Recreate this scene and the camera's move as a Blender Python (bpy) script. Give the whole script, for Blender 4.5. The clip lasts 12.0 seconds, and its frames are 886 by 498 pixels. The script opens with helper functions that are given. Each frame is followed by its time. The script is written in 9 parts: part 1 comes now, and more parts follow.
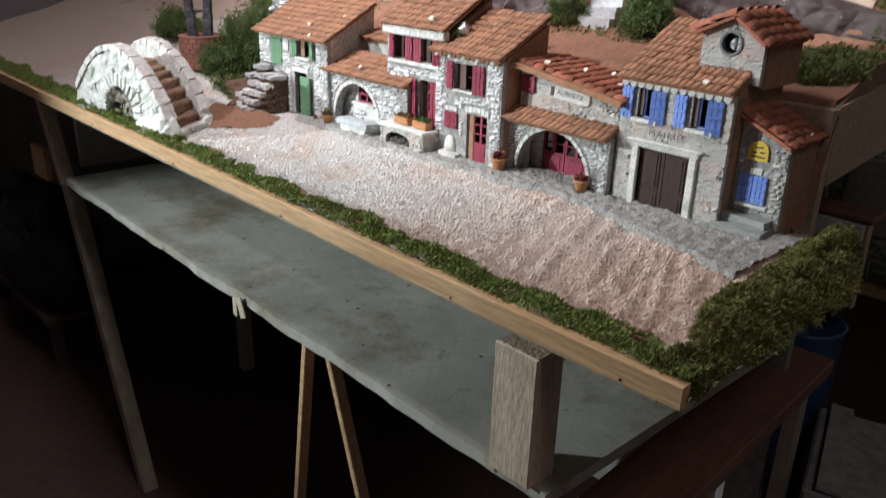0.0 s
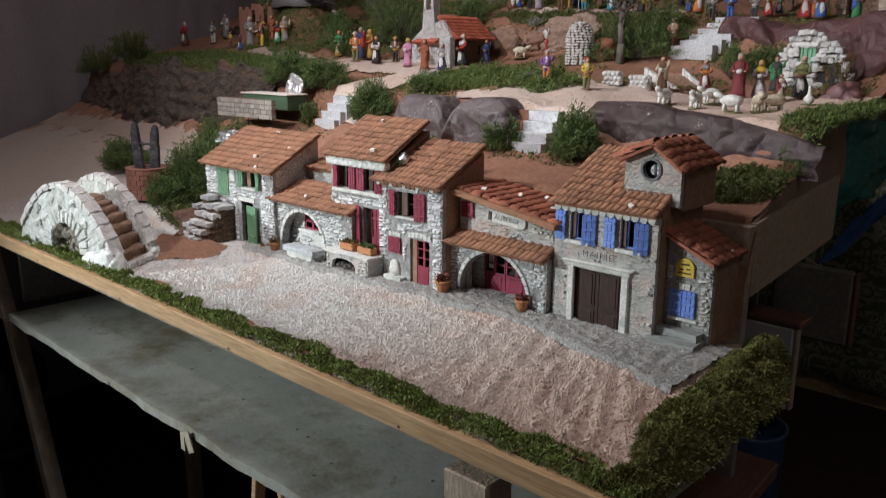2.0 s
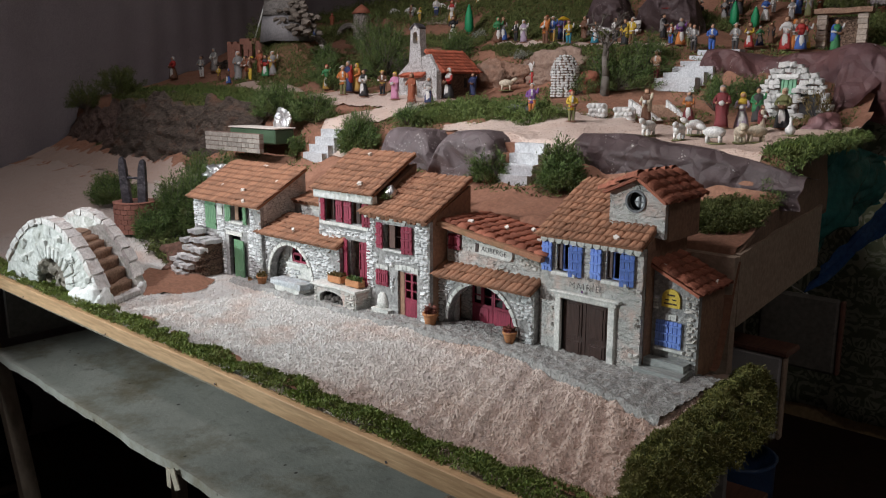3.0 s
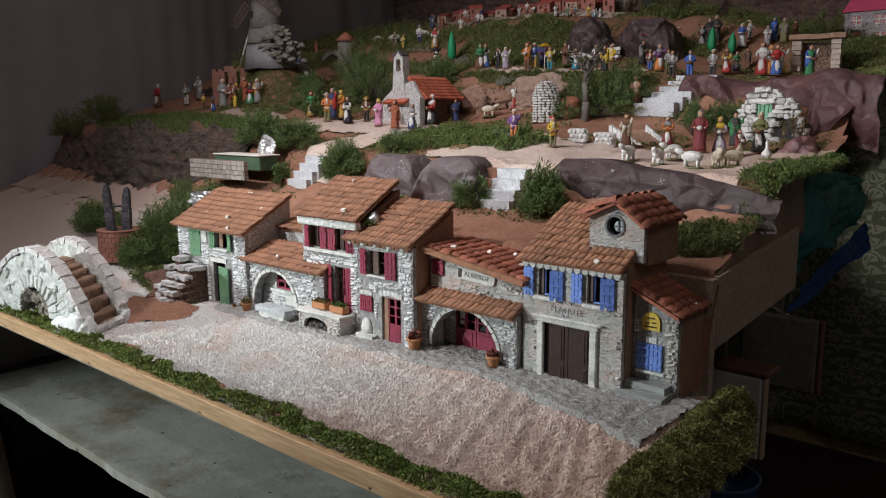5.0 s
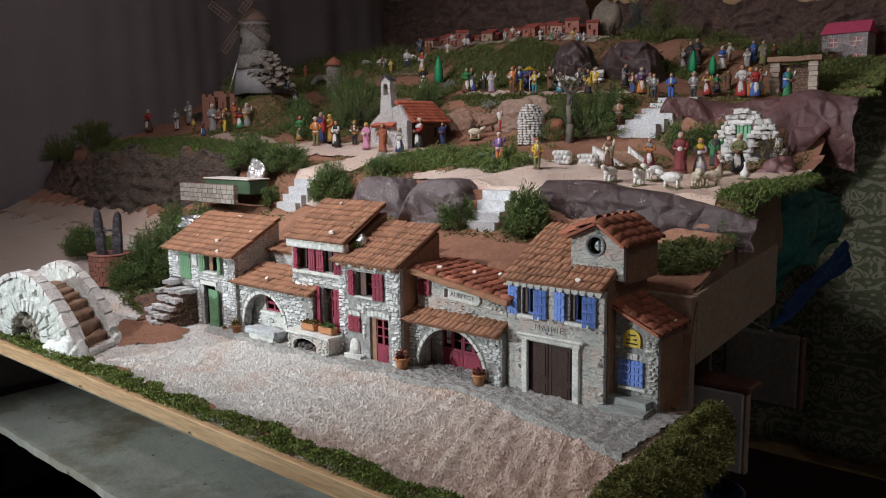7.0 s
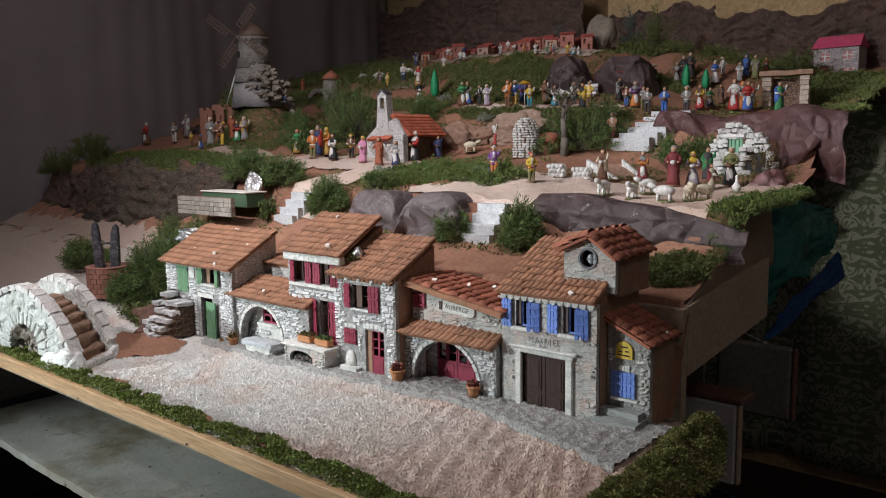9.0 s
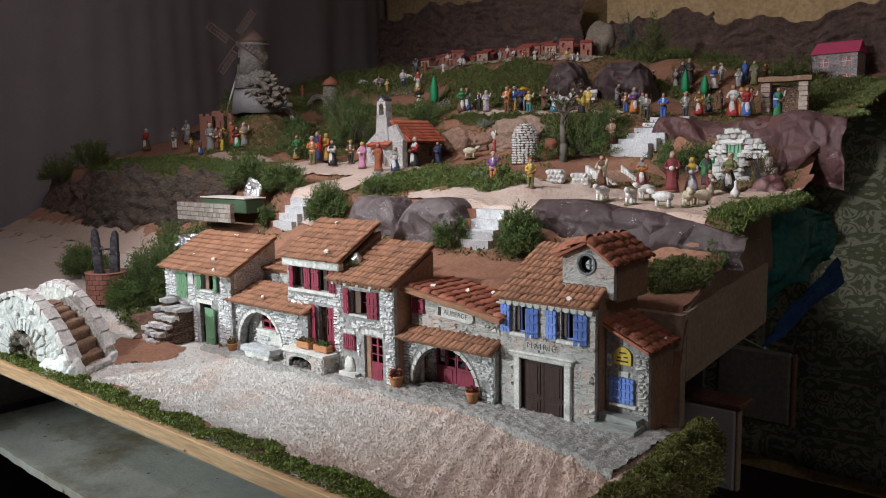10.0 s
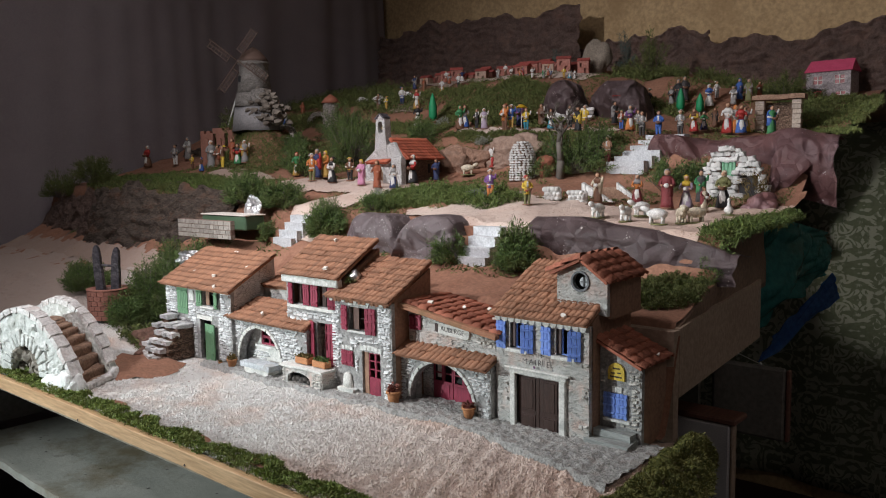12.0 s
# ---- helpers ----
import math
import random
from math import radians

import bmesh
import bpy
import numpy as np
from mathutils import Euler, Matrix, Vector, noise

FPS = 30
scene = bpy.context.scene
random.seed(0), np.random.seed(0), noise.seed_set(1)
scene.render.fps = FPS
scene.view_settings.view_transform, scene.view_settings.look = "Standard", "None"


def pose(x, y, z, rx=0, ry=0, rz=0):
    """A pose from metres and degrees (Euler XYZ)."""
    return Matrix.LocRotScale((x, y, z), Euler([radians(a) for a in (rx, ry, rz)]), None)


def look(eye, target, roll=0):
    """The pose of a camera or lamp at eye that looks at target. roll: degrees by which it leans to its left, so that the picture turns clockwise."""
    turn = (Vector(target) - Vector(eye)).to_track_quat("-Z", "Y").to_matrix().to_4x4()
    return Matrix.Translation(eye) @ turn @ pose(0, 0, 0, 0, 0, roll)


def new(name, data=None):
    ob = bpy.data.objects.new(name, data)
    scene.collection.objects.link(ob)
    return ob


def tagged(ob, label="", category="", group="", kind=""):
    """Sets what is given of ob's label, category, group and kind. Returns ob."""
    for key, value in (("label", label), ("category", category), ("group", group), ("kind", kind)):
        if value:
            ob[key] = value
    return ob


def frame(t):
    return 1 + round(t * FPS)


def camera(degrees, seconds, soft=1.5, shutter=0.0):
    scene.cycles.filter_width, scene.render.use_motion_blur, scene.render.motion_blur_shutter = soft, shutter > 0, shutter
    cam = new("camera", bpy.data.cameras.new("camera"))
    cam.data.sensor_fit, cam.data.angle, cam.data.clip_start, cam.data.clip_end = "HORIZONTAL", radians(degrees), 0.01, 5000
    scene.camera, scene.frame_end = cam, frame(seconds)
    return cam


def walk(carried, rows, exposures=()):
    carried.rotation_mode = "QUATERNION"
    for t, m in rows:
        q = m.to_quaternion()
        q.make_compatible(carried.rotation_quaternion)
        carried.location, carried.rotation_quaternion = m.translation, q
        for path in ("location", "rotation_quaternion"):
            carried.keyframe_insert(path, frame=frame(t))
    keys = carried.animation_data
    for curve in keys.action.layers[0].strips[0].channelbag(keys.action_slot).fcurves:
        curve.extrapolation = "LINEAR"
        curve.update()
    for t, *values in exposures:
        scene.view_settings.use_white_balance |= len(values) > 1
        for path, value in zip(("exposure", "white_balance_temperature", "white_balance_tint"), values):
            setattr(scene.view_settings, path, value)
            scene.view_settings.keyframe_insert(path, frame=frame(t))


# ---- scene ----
cam = camera(58.32, 12.0, soft=1.0, shutter=0.8)
PATH = [  # seconds, x, y, z, pitch, roll, yaw
    (0.0, 0.2777, -0.5371, 0.3418, -21.513, -1.609, 47.461),
    (0.5, 0.2807, -0.5374, 0.3498, -19.334, -1.554, 46.320),
    (1.0, 0.2878, -0.5395, 0.3607, -17.179, -1.210, 45.001),
    (1.5, 0.2944, -0.5411, 0.3684, -15.284, -0.696, 44.050),
    (2.0, 0.3003, -0.5465, 0.3755, -13.744, -0.326, 43.417),
    (2.5, 0.3043, -0.5483, 0.3784, -12.547, -0.146, 42.956),
    (3.0, 0.3046, -0.5459, 0.3804, -11.591, -0.001, 42.570),
    (5.0, 0.3162, -0.5500, 0.3857, -9.906, 0.358, 41.529),
    (5.5, 0.3222, -0.5539, 0.3858, -9.624, 0.379, 41.353),
    (6.0, 0.3301, -0.5585, 0.3871, -9.235, 0.535, 41.147),
    (6.5, 0.3347, -0.5598, 0.3895, -8.781, 0.838, 40.987),
    (7.0, 0.3402, -0.5644, 0.3897, -8.399, 0.800, 40.812),
    (7.5, 0.3485, -0.5679, 0.3914, -8.101, 0.863, 40.702),
    (9.5, 0.3538, -0.5734, 0.3945, -7.386, 0.798, 40.625),
    (10.0, 0.3553, -0.5717, 0.3945, -7.165, 0.845, 40.630),
    (10.5, 0.3570, -0.5719, 0.3969, -7.035, 0.914, 40.527),
    (11.0, 0.3607, -0.5764, 0.3980, -6.713, 0.836, 40.474),
    (11.5, 0.3664, -0.5778, 0.3983, -6.453, 0.984, 40.443),
    (12.0, 0.3727, -0.5835, 0.4009, -6.101, 0.885, 40.634),
]
walk(cam, [(t, pose(x, y, z, 90 + pitch, roll, yaw)) for t, x, y, z, pitch, roll, yaw in PATH], [(0, 0.28), (0.5, 0.12), (1, -0.02), (2, -0.16), (5, -0.18), (7.5, -0.16), (9.5, -0.06), (12, -0.04)])
# ---- end of camera

# ---- world, lamps
FLOOR = -0.92
world = bpy.data.worlds.new("dim_room")
scene.world = world
world.use_nodes = True
world.node_tree.nodes["Background"].inputs[0].default_value = (0.75, 0.85, 1.0, 1)
world.node_tree.nodes["Background"].inputs[1].default_value = 0.04


def lamp(name, kind, eye, target, watts, colour, size, spread=None, blend=0.6):
    data = bpy.data.lights.new(name, kind)
    data.energy, data.color = watts, colour
    if kind == "AREA":
        data.size = size
    else:
        data.shadow_soft_size = size
    if spread and kind == "SPOT":
        data.spot_size, data.spot_blend = radians(spread), blend
    ob = new(name, data)
    ob.matrix_world = look(eye, target)
    return ob


lamp("spot_lamp_street", "SPOT", (-2.02, -1.58, 0.58), (-0.72, 0.26, 0.06), 188, (0.88, 0.98, 1.0), 0.018, 44, 1.0)
lamp("spot_lamp_hill", "SPOT", (-1.35, -1.1, 1.50), (-0.98, 1.30, 0.44), 172, (1.0, 0.96, 1.0), 0.03, 68, 1.0)
# unseen narrow spot, added to light the damask cloth at the right
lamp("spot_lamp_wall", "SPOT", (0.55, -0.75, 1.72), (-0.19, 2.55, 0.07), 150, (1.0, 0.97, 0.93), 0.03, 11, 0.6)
# two soft fill lamps without fixtures, added to lift the room's dark parts
lamp("ceiling_lamp", "AREA", (-0.95, 0.0, 1.92), (-0.95, 0.05, 0.0), 17, (1.0, 0.94, 0.96), 0.5)
lamp("ceiling_lamp_side", "AREA", (1.15, -0.2, 1.92), (0.9, 0.3, 0.0), 5.0, (1.0, 0.92, 0.90), 0.5)

# ---- materials


def material(name):
    m = bpy.data.materials.new(name)
    m.use_nodes = True
    nt = m.node_tree
    return m, nt, nt.nodes["Principled BSDF"]


def coords(nt, stretch=(1, 1, 1), use="Object"):
    tc = nt.nodes.new("ShaderNodeTexCoord")
    mp = nt.nodes.new("ShaderNodeMapping")
    mp.inputs["Scale"].default_value = stretch
    nt.links.new(tc.outputs[use], mp.inputs["Vector"])
    return mp.outputs["Vector"]


def noise_node(nt, vec, scale, detail=4.0, rough=0.6):
    n = nt.nodes.new("ShaderNodeTexNoise")
    n.inputs["Scale"].default_value, n.inputs["Detail"].default_value, n.inputs["Roughness"].default_value = scale, detail, rough
    nt.links.new(vec, n.inputs["Vector"])
    return n.outputs["Fac"]


def ramp(nt, fac, a, b, lo=0.35, hi=0.65):
    r = nt.nodes.new("ShaderNodeValToRGB")
    r.color_ramp.elements[0].position, r.color_ramp.elements[1].position = lo, hi
    r.color_ramp.elements[0].color, r.color_ramp.elements[1].color = (*a, 1), (*b, 1)
    nt.links.new(fac, r.inputs["Fac"])
    return r.outputs["Color"]


def mix(nt, fac, a, b, blend="MIX"):
    n = nt.nodes.new("ShaderNodeMix")
    n.data_type, n.blend_type = "RGBA", blend
    for socket, value in ((0, fac), (6, a), (7, b)):
        if isinstance(value, (int, float)):
            n.inputs[socket].default_value = value
        elif isinstance(value, tuple):
            n.inputs[socket].default_value = (*value, 1)
        else:
            nt.links.new(value, n.inputs[socket])
    return n.outputs[2]


def bump(nt, bsdf, height, distance, strength=1.0, before=None):
    b = nt.nodes.new("ShaderNodeBump")
    b.inputs["Distance"].default_value, b.inputs["Strength"].default_value = distance, strength
    nt.links.new(height, b.inputs["Height"])
    if before:
        nt.links.new(before, b.inputs["Normal"])
    nt.links.new(b.outputs["Normal"], bsdf.inputs["Normal"])
    return b.outputs["Normal"]


def vary(nt, colour, amount):
    """Each piece of its own a little lighter or darker."""
    info = nt.nodes.new("ShaderNodeObjectInfo")
    m = nt.nodes.new("ShaderNodeMapRange")
    m.inputs["To Min"].default_value, m.inputs["To Max"].default_value = 1 - amount, 1 + amount
    nt.links.new(info.outputs["Random"], m.inputs["Value"])
    h = nt.nodes.new("ShaderNodeHueSaturation")
    nt.links.new(m.outputs["Result"], h.inputs["Value"])
    nt.links.new(colour, h.inputs["Color"])
    return h.outputs["Color"]


def plain(name, a, b, scale=60, rough=0.8, relief=0.0006, fine=400, metal=0.0, spread=0.0, stretch=(1, 1, 1), third=None):
    """Paint, wood, clay: two colours in coarse patches, fine grain and fine relief."""
    m, nt, s = material(name)
    v = coords(nt, stretch)
    col = ramp(nt, noise_node(nt, v, scale, 5), a, b)
    grain = noise_node(nt, v, fine, 3)
    col = mix(nt, 0.35, col, ramp(nt, grain, tuple(c * 0.55 for c in a), tuple(min(1, c * 1.3) for c in b)))
    if third:
        col = mix(nt, ramp(nt, noise_node(nt, v, scale * 0.37, 6, 0.7), (0, 0, 0), (1, 1, 1), 0.52, 0.72), col, third)
    if spread:
        col = vary(nt, col, spread)
    nt.links.new(col, s.inputs["Base Color"])
    s.inputs["Roughness"].default_value, s.inputs["Metallic"].default_value = rough, metal
    bump(nt, s, grain, relief)
    return m


def masonry(name, light, dark, joint, cell=(95, 95, 190), relief=0.0035, stain=None, depth=0.10, render=0.62):
    """Rubble walling: flat stones with dark joints, dirt and stains."""
    m, nt, s = material(name)
    v = coords(nt, (1, 1, 1))
    wob = nt.nodes.new("ShaderNodeTexNoise")
    wob.inputs["Scale"].default_value = 45
    nt.links.new(v, wob.inputs["Vector"])
    add = nt.nodes.new("ShaderNodeVectorMath")
    add.operation = "MULTIPLY_ADD"
    add.inputs[1].default_value = (0.012, 0.012, 0.012)
    nt.links.new(wob.outputs["Color"], add.inputs[0])
    nt.links.new(v, add.inputs[2])
    st = nt.nodes.new("ShaderNodeMapping")
    st.inputs["Scale"].default_value = cell
    nt.links.new(add.outputs[0], st.inputs["Vector"])
    edge = nt.nodes.new("ShaderNodeTexVoronoi")
    edge.feature = "DISTANCE_TO_EDGE"
    edge.inputs["Scale"].default_value = 1.0
    nt.links.new(st.outputs["Vector"], edge.inputs["Vector"])
    cellc = nt.nodes.new("ShaderNodeTexVoronoi")
    cellc.inputs["Scale"].default_value = 1.0
    nt.links.new(st.outputs["Vector"], cellc.inputs["Vector"])
    bw = nt.nodes.new("ShaderNodeRGBToBW")
    nt.links.new(cellc.outputs["Color"], bw.inputs["Color"])
    stone = ramp(nt, bw.outputs["Val"], dark, light, 0.15, 0.75)
    grain = noise_node(nt, v, 500, 4)
    stone = mix(nt, 0.3, stone, ramp(nt, grain, tuple(c * 0.5 for c in dark), light))
    if stain:
        stone = mix(nt, ramp(nt, noise_node(nt, v, 22, 5), (0, 0, 0), (1, 1, 1), 0.5, 0.68), stone, stain)
    prof = nt.nodes.new("ShaderNodeMapRange")
    prof.interpolation_type = "SMOOTHSTEP"
    prof.inputs["From Max"].default_value = depth
    nt.links.new(edge.outputs["Distance"], prof.inputs["Value"])
    patch = ramp(nt, noise_node(nt, v, 38, 4), (0, 0, 0), (1, 1, 1), render - 0.10, render + 0.10)
    worn = mix(nt, 1.0, prof.outputs["Result"], patch, "LIGHTEN")
    nt.links.new(mix(nt, worn, joint, stone), s.inputs["Base Color"])
    s.inputs["Roughness"].default_value = 0.9
    n1 = bump(nt, s, noise_node(nt, v, 330, 5, 0.7), 0.0030)
    n2 = bump(nt, s, noise_node(nt, st.outputs["Vector"], 0.9, 2), relief * 1.2, 1.0, n1)
    bump(nt, s, worn, relief, 1.0, n2)
    return m


def foliage(name, a, b, rough=0.75):
    m, nt, s = material(name)
    g = nt.nodes.new("ShaderNodeNewGeometry")
    col = ramp(nt, g.outputs["Random Per Island"], a, b, 0.1, 0.9)
    v = coords(nt)
    col = mix(nt, ramp(nt, noise_node(nt, v, 28, 3), (0, 0, 0), (1, 1, 1), 0.45, 0.7), col, tuple((x + y) * 0.42 for x, y in zip((0.10, 0.075, 0.02), b)))
    nt.links.new(col, s.inputs["Base Color"])
    s.inputs["Roughness"].default_value = rough
    return m


STONE = masonry("white_rubble", (0.88, 0.88, 0.87), (0.72, 0.72, 0.72), (0.24, 0.24, 0.24), cell=(90, 90, 205), relief=0.0030, stain=(0.74, 0.64, 0.59), depth=0.085, render=0.60)
STONE_GREY = masonry("grey_render", (0.68, 0.67, 0.64), (0.50, 0.50, 0.47), (0.30, 0.30, 0.28), cell=(95, 95, 220), relief=0.0040, stain=(0.66, 0.52, 0.46), depth=0.12, render=0.36)
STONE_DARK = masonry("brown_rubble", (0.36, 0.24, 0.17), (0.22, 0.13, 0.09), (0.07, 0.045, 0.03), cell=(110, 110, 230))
STONE_WHITE = masonry("chapel_rubble", (0.92, 0.91, 0.90), (0.76, 0.75, 0.74), (0.36, 0.34, 0.32), cell=(150, 150, 260), relief=0.003, depth=0.10)
BRIDGE_WHITE = plain("white_plaster", (0.60, 0.62, 0.58), (0.80, 0.81, 0.77), 50, 0.85, 0.006, 130, third=(0.38, 0.39, 0.34))
WHITEWASH = plain("bright_whitewash", (0.78, 0.80, 0.77), (0.88, 0.89, 0.87), 40, 0.8, 0.003, 150)
BRIDGE_CAP = plain("pinkish_cap_stone", (0.58, 0.55, 0.53), (0.76, 0.74, 0.72), 60, 0.85, 0.0022, 220, spread=0.10, third=(0.56, 0.47, 0.43))
DRESSED = plain("pale_dressed_stone", (0.62, 0.62, 0.58), (0.78, 0.77, 0.73), 70, 0.85, 0.001, 320, third=(0.40, 0.42, 0.40))
SIDE_CLAY = plain("brown_clay_back", (0.26, 0.15, 0.10), (0.34, 0.20, 0.13), 26, 0.85, 0.001, 160)
TILE = plain("terracotta_tile", (0.235, 0.108, 0.060), (0.335, 0.160, 0.090), 70, 0.8, 0.0010, 420, spread=0.24, third=(0.18, 0.115, 0.055))
TILE_RED = plain("red_tile", (0.31, 0.10, 0.06), (0.41, 0.145, 0.085), 70, 0.8, 0.0010, 420, spread=0.26)
MORTAR = plain("mortar_chip", (0.70, 0.62, 0.55), (0.82, 0.76, 0.70), 200, 0.9)
GREEN = plain("green_paint", (0.10, 0.22, 0.12), (0.16, 0.31, 0.17), 90, 0.6, 0.0006, 300, stretch=(2, 2, 0.3))
RED = plain("wine_red_paint", (0.21, 0.018, 0.045), (0.30, 0.035, 0.07), 90, 0.5, 0.0006, 300, stretch=(2, 2, 0.3))
BLUE = plain("blue_paint", (0.13, 0.23, 0.66), (0.21, 0.34, 0.80), 90, 0.5, 0.0006, 300, stretch=(2, 2, 0.3))
DOOR_BROWN = plain("dark_brown_door", (0.030, 0.014, 0.010), (0.055, 0.026, 0.020), 90, 0.45, 0.0008, 300, stretch=(2, 2, 0.3))
# near-black that paints the unlit inside seen through openings
VOID_SHADE = plain("void_shade_black", (0.01, 0.01, 0.012), (0.02, 0.02, 0.022), 50, 0.7)
YELLOW = plain("yellow_plaque", (0.62, 0.42, 0.04), (0.74, 0.55, 0.08), 160, 0.6)
CLAY_POT = plain("orange_clay_pot", (0.42, 0.17, 0.07), (0.54, 0.25, 0.11), 120, 0.75)
WOOD = plain("pine_lath", (0.50, 0.30, 0.15), (0.66, 0.43, 0.24), 22, 0.6, 0.0008, 90, stretch=(0.25, 3, 3), third=(0.42, 0.24, 0.12))
WOOD_GREY = plain("weathered_wood", (0.20, 0.17, 0.13), (0.30, 0.26, 0.20), 20, 0.8, 0.001, 90, stretch=(0.6, 0.6, 0.2))
POST_WOOD = plain("rough_sawn_post", (0.44, 0.34, 0.26), (0.58, 0.46, 0.36), 22, 0.85, 0.0018, 120, stretch=(2, 2, 0.5))
def stained_board():
    """Grey chipboard with brown damp stains and small dark specks."""
    m, nt, s = material("stained_chipboard")
    v = coords(nt, (1, 1, 1))
    col = ramp(nt, noise_node(nt, v, 9, 6, 0.7), (0.33, 0.33, 0.295), (0.45, 0.445, 0.40))
    damp = ramp(nt, noise_node(nt, v, 3.3, 6, 0.75), (0, 0, 0), (1, 1, 1), 0.50, 0.66)
    col = mix(nt, damp, col, (0.20, 0.165, 0.105))
    grime = ramp(nt, noise_node(nt, v, 14, 5, 0.8), (0, 0, 0), (0.8, 0.8, 0.8), 0.56, 0.72)
    col = mix(nt, grime, col, (0.17, 0.16, 0.14))
    dots = nt.nodes.new("ShaderNodeTexVoronoi")
    dots.inputs["Scale"].default_value = 26
    nt.links.new(v, dots.inputs["Vector"])
    col = mix(nt, ramp(nt, dots.outputs["Distance"], (1, 1, 1), (0, 0, 0), 0.06, 0.10), col, (0.06, 0.05, 0.045))
    nt.links.new(col, s.inputs["Base Color"])
    s.inputs["Roughness"].default_value = 0.6
    bump(nt, s, noise_node(nt, v, 120, 3), 0.0006)
    return m


SHELF = stained_board()


def rock_paper(name, a, b, c, much):
    """Sprayed paper: mottled, with pale flecks in drifts, a slight sheen and fine crumples."""
    m, nt, s = material(name)
    v = coords(nt)
    col = ramp(nt, noise_node(nt, v, 22, 6, 0.7), a, b)
    col = mix(nt, ramp(nt, noise_node(nt, v, 7, 4), (0, 0, 0), (0.8, 0.8, 0.8), 0.48, 0.66), col, c)
    drift = ramp(nt, noise_node(nt, v, 26, 2), (0, 0, 0), (1, 1, 1), much, much + 0.05)
    for scale, size in ((75, 0.13), (150, 0.16)):
        vor = nt.nodes.new("ShaderNodeTexVoronoi")
        vor.inputs["Scale"].default_value = scale
        nt.links.new(v, vor.inputs["Vector"])
        fleck = ramp(nt, vor.outputs["Distance"], (1, 1, 1), (0, 0, 0), size, size + 0.05)
        col = mix(nt, mix(nt, 1.0, fleck, drift, "MULTIPLY"), col, (0.62, 0.56, 0.54))
    nt.links.new(col, s.inputs["Base Color"])
    s.inputs["Roughness"].default_value = 0.5
    n1 = bump(nt, s, noise_node(nt, v, 240, 3), 0.001)
    crease = nt.nodes.new("ShaderNodeTexVoronoi")
    crease.feature = "DISTANCE_TO_EDGE"
    crease.inputs["Scale"].default_value = 26
    nt.links.new(v, crease.inputs["Vector"])
    bump(nt, s, ramp(nt, crease.outputs["Distance"], (0, 0, 0), (1, 1, 1), 0.0, 0.25), 0.004, 0.6, n1)
    return m


ROCK_PAPER = rock_paper("crumpled_rock_paper", (0.115, 0.078, 0.078), (0.17, 0.12, 0.12), (0.20, 0.145, 0.15), 0.57)
ROCK_RED = rock_paper("crumpled_red_rock_paper", (0.19, 0.090, 0.088), (0.27, 0.135, 0.13), (0.24, 0.15, 0.16), 0.60)
SPECKLED = rock_paper("speckled_rock_paper", (0.21, 0.165, 0.17), (0.29, 0.235, 0.24), (0.25, 0.19, 0.20), 0.47)
BARK = plain("cork_bark", (0.085, 0.066, 0.054), (0.20, 0.155, 0.125), 42, 0.9, 0.007, 130, third=(0.24, 0.125, 0.08), stretch=(0.6, 1, 1.5))
BARK_RED = plain("reddish_cork_bark", (0.15, 0.10, 0.083), (0.27, 0.185, 0.155), 30, 0.9, 0.007, 130, third=(0.32, 0.20, 0.155))
EARTH = plain("orange_earth_paper", (0.25, 0.118, 0.072), (0.33, 0.165, 0.105), 12, 0.85, 0.0012, 140, third=(0.19, 0.095, 0.06))
STEEL = plain("dark_pewter", (0.045, 0.042, 0.050), (0.10, 0.095, 0.11), 120, 0.45, 0.003, 120, metal=0.4, third=(0.28, 0.27, 0.28))
FOIL = plain("tin_foil", (0.70, 0.71, 0.73), (0.88, 0.88, 0.90), 40, 0.36, 0.002, 160, metal=1.0)
BRICK = plain("well_brick", (0.25, 0.10, 0.075), (0.34, 0.15, 0.11), 80, 0.85, 0.001, 300, spread=0.12)
BRICK_JOINT = plain("well_joint", (0.22, 0.14, 0.115), (0.30, 0.20, 0.17), 90, 0.9)
MOSS = foliage("moss", (0.080, 0.125, 0.022), (0.28, 0.355, 0.085))
MOSS_DEEP = foliage("deep_green_moss", (0.046, 0.080, 0.018), (0.17, 0.235, 0.055))
MOSS_OLIVE = foliage("olive_moss", (0.055, 0.065, 0.014), (0.21, 0.205, 0.048))
MOSS_DARK = foliage("dark_moss", (0.055, 0.075, 0.020), (0.18, 0.215, 0.06))
BUSH = foliage("thyme_green", (0.038, 0.075, 0.020), (0.15, 0.225, 0.06))
TWIG = plain("grey_twig", (0.10, 0.085, 0.07), (0.17, 0.15, 0.13), 60, 0.9)


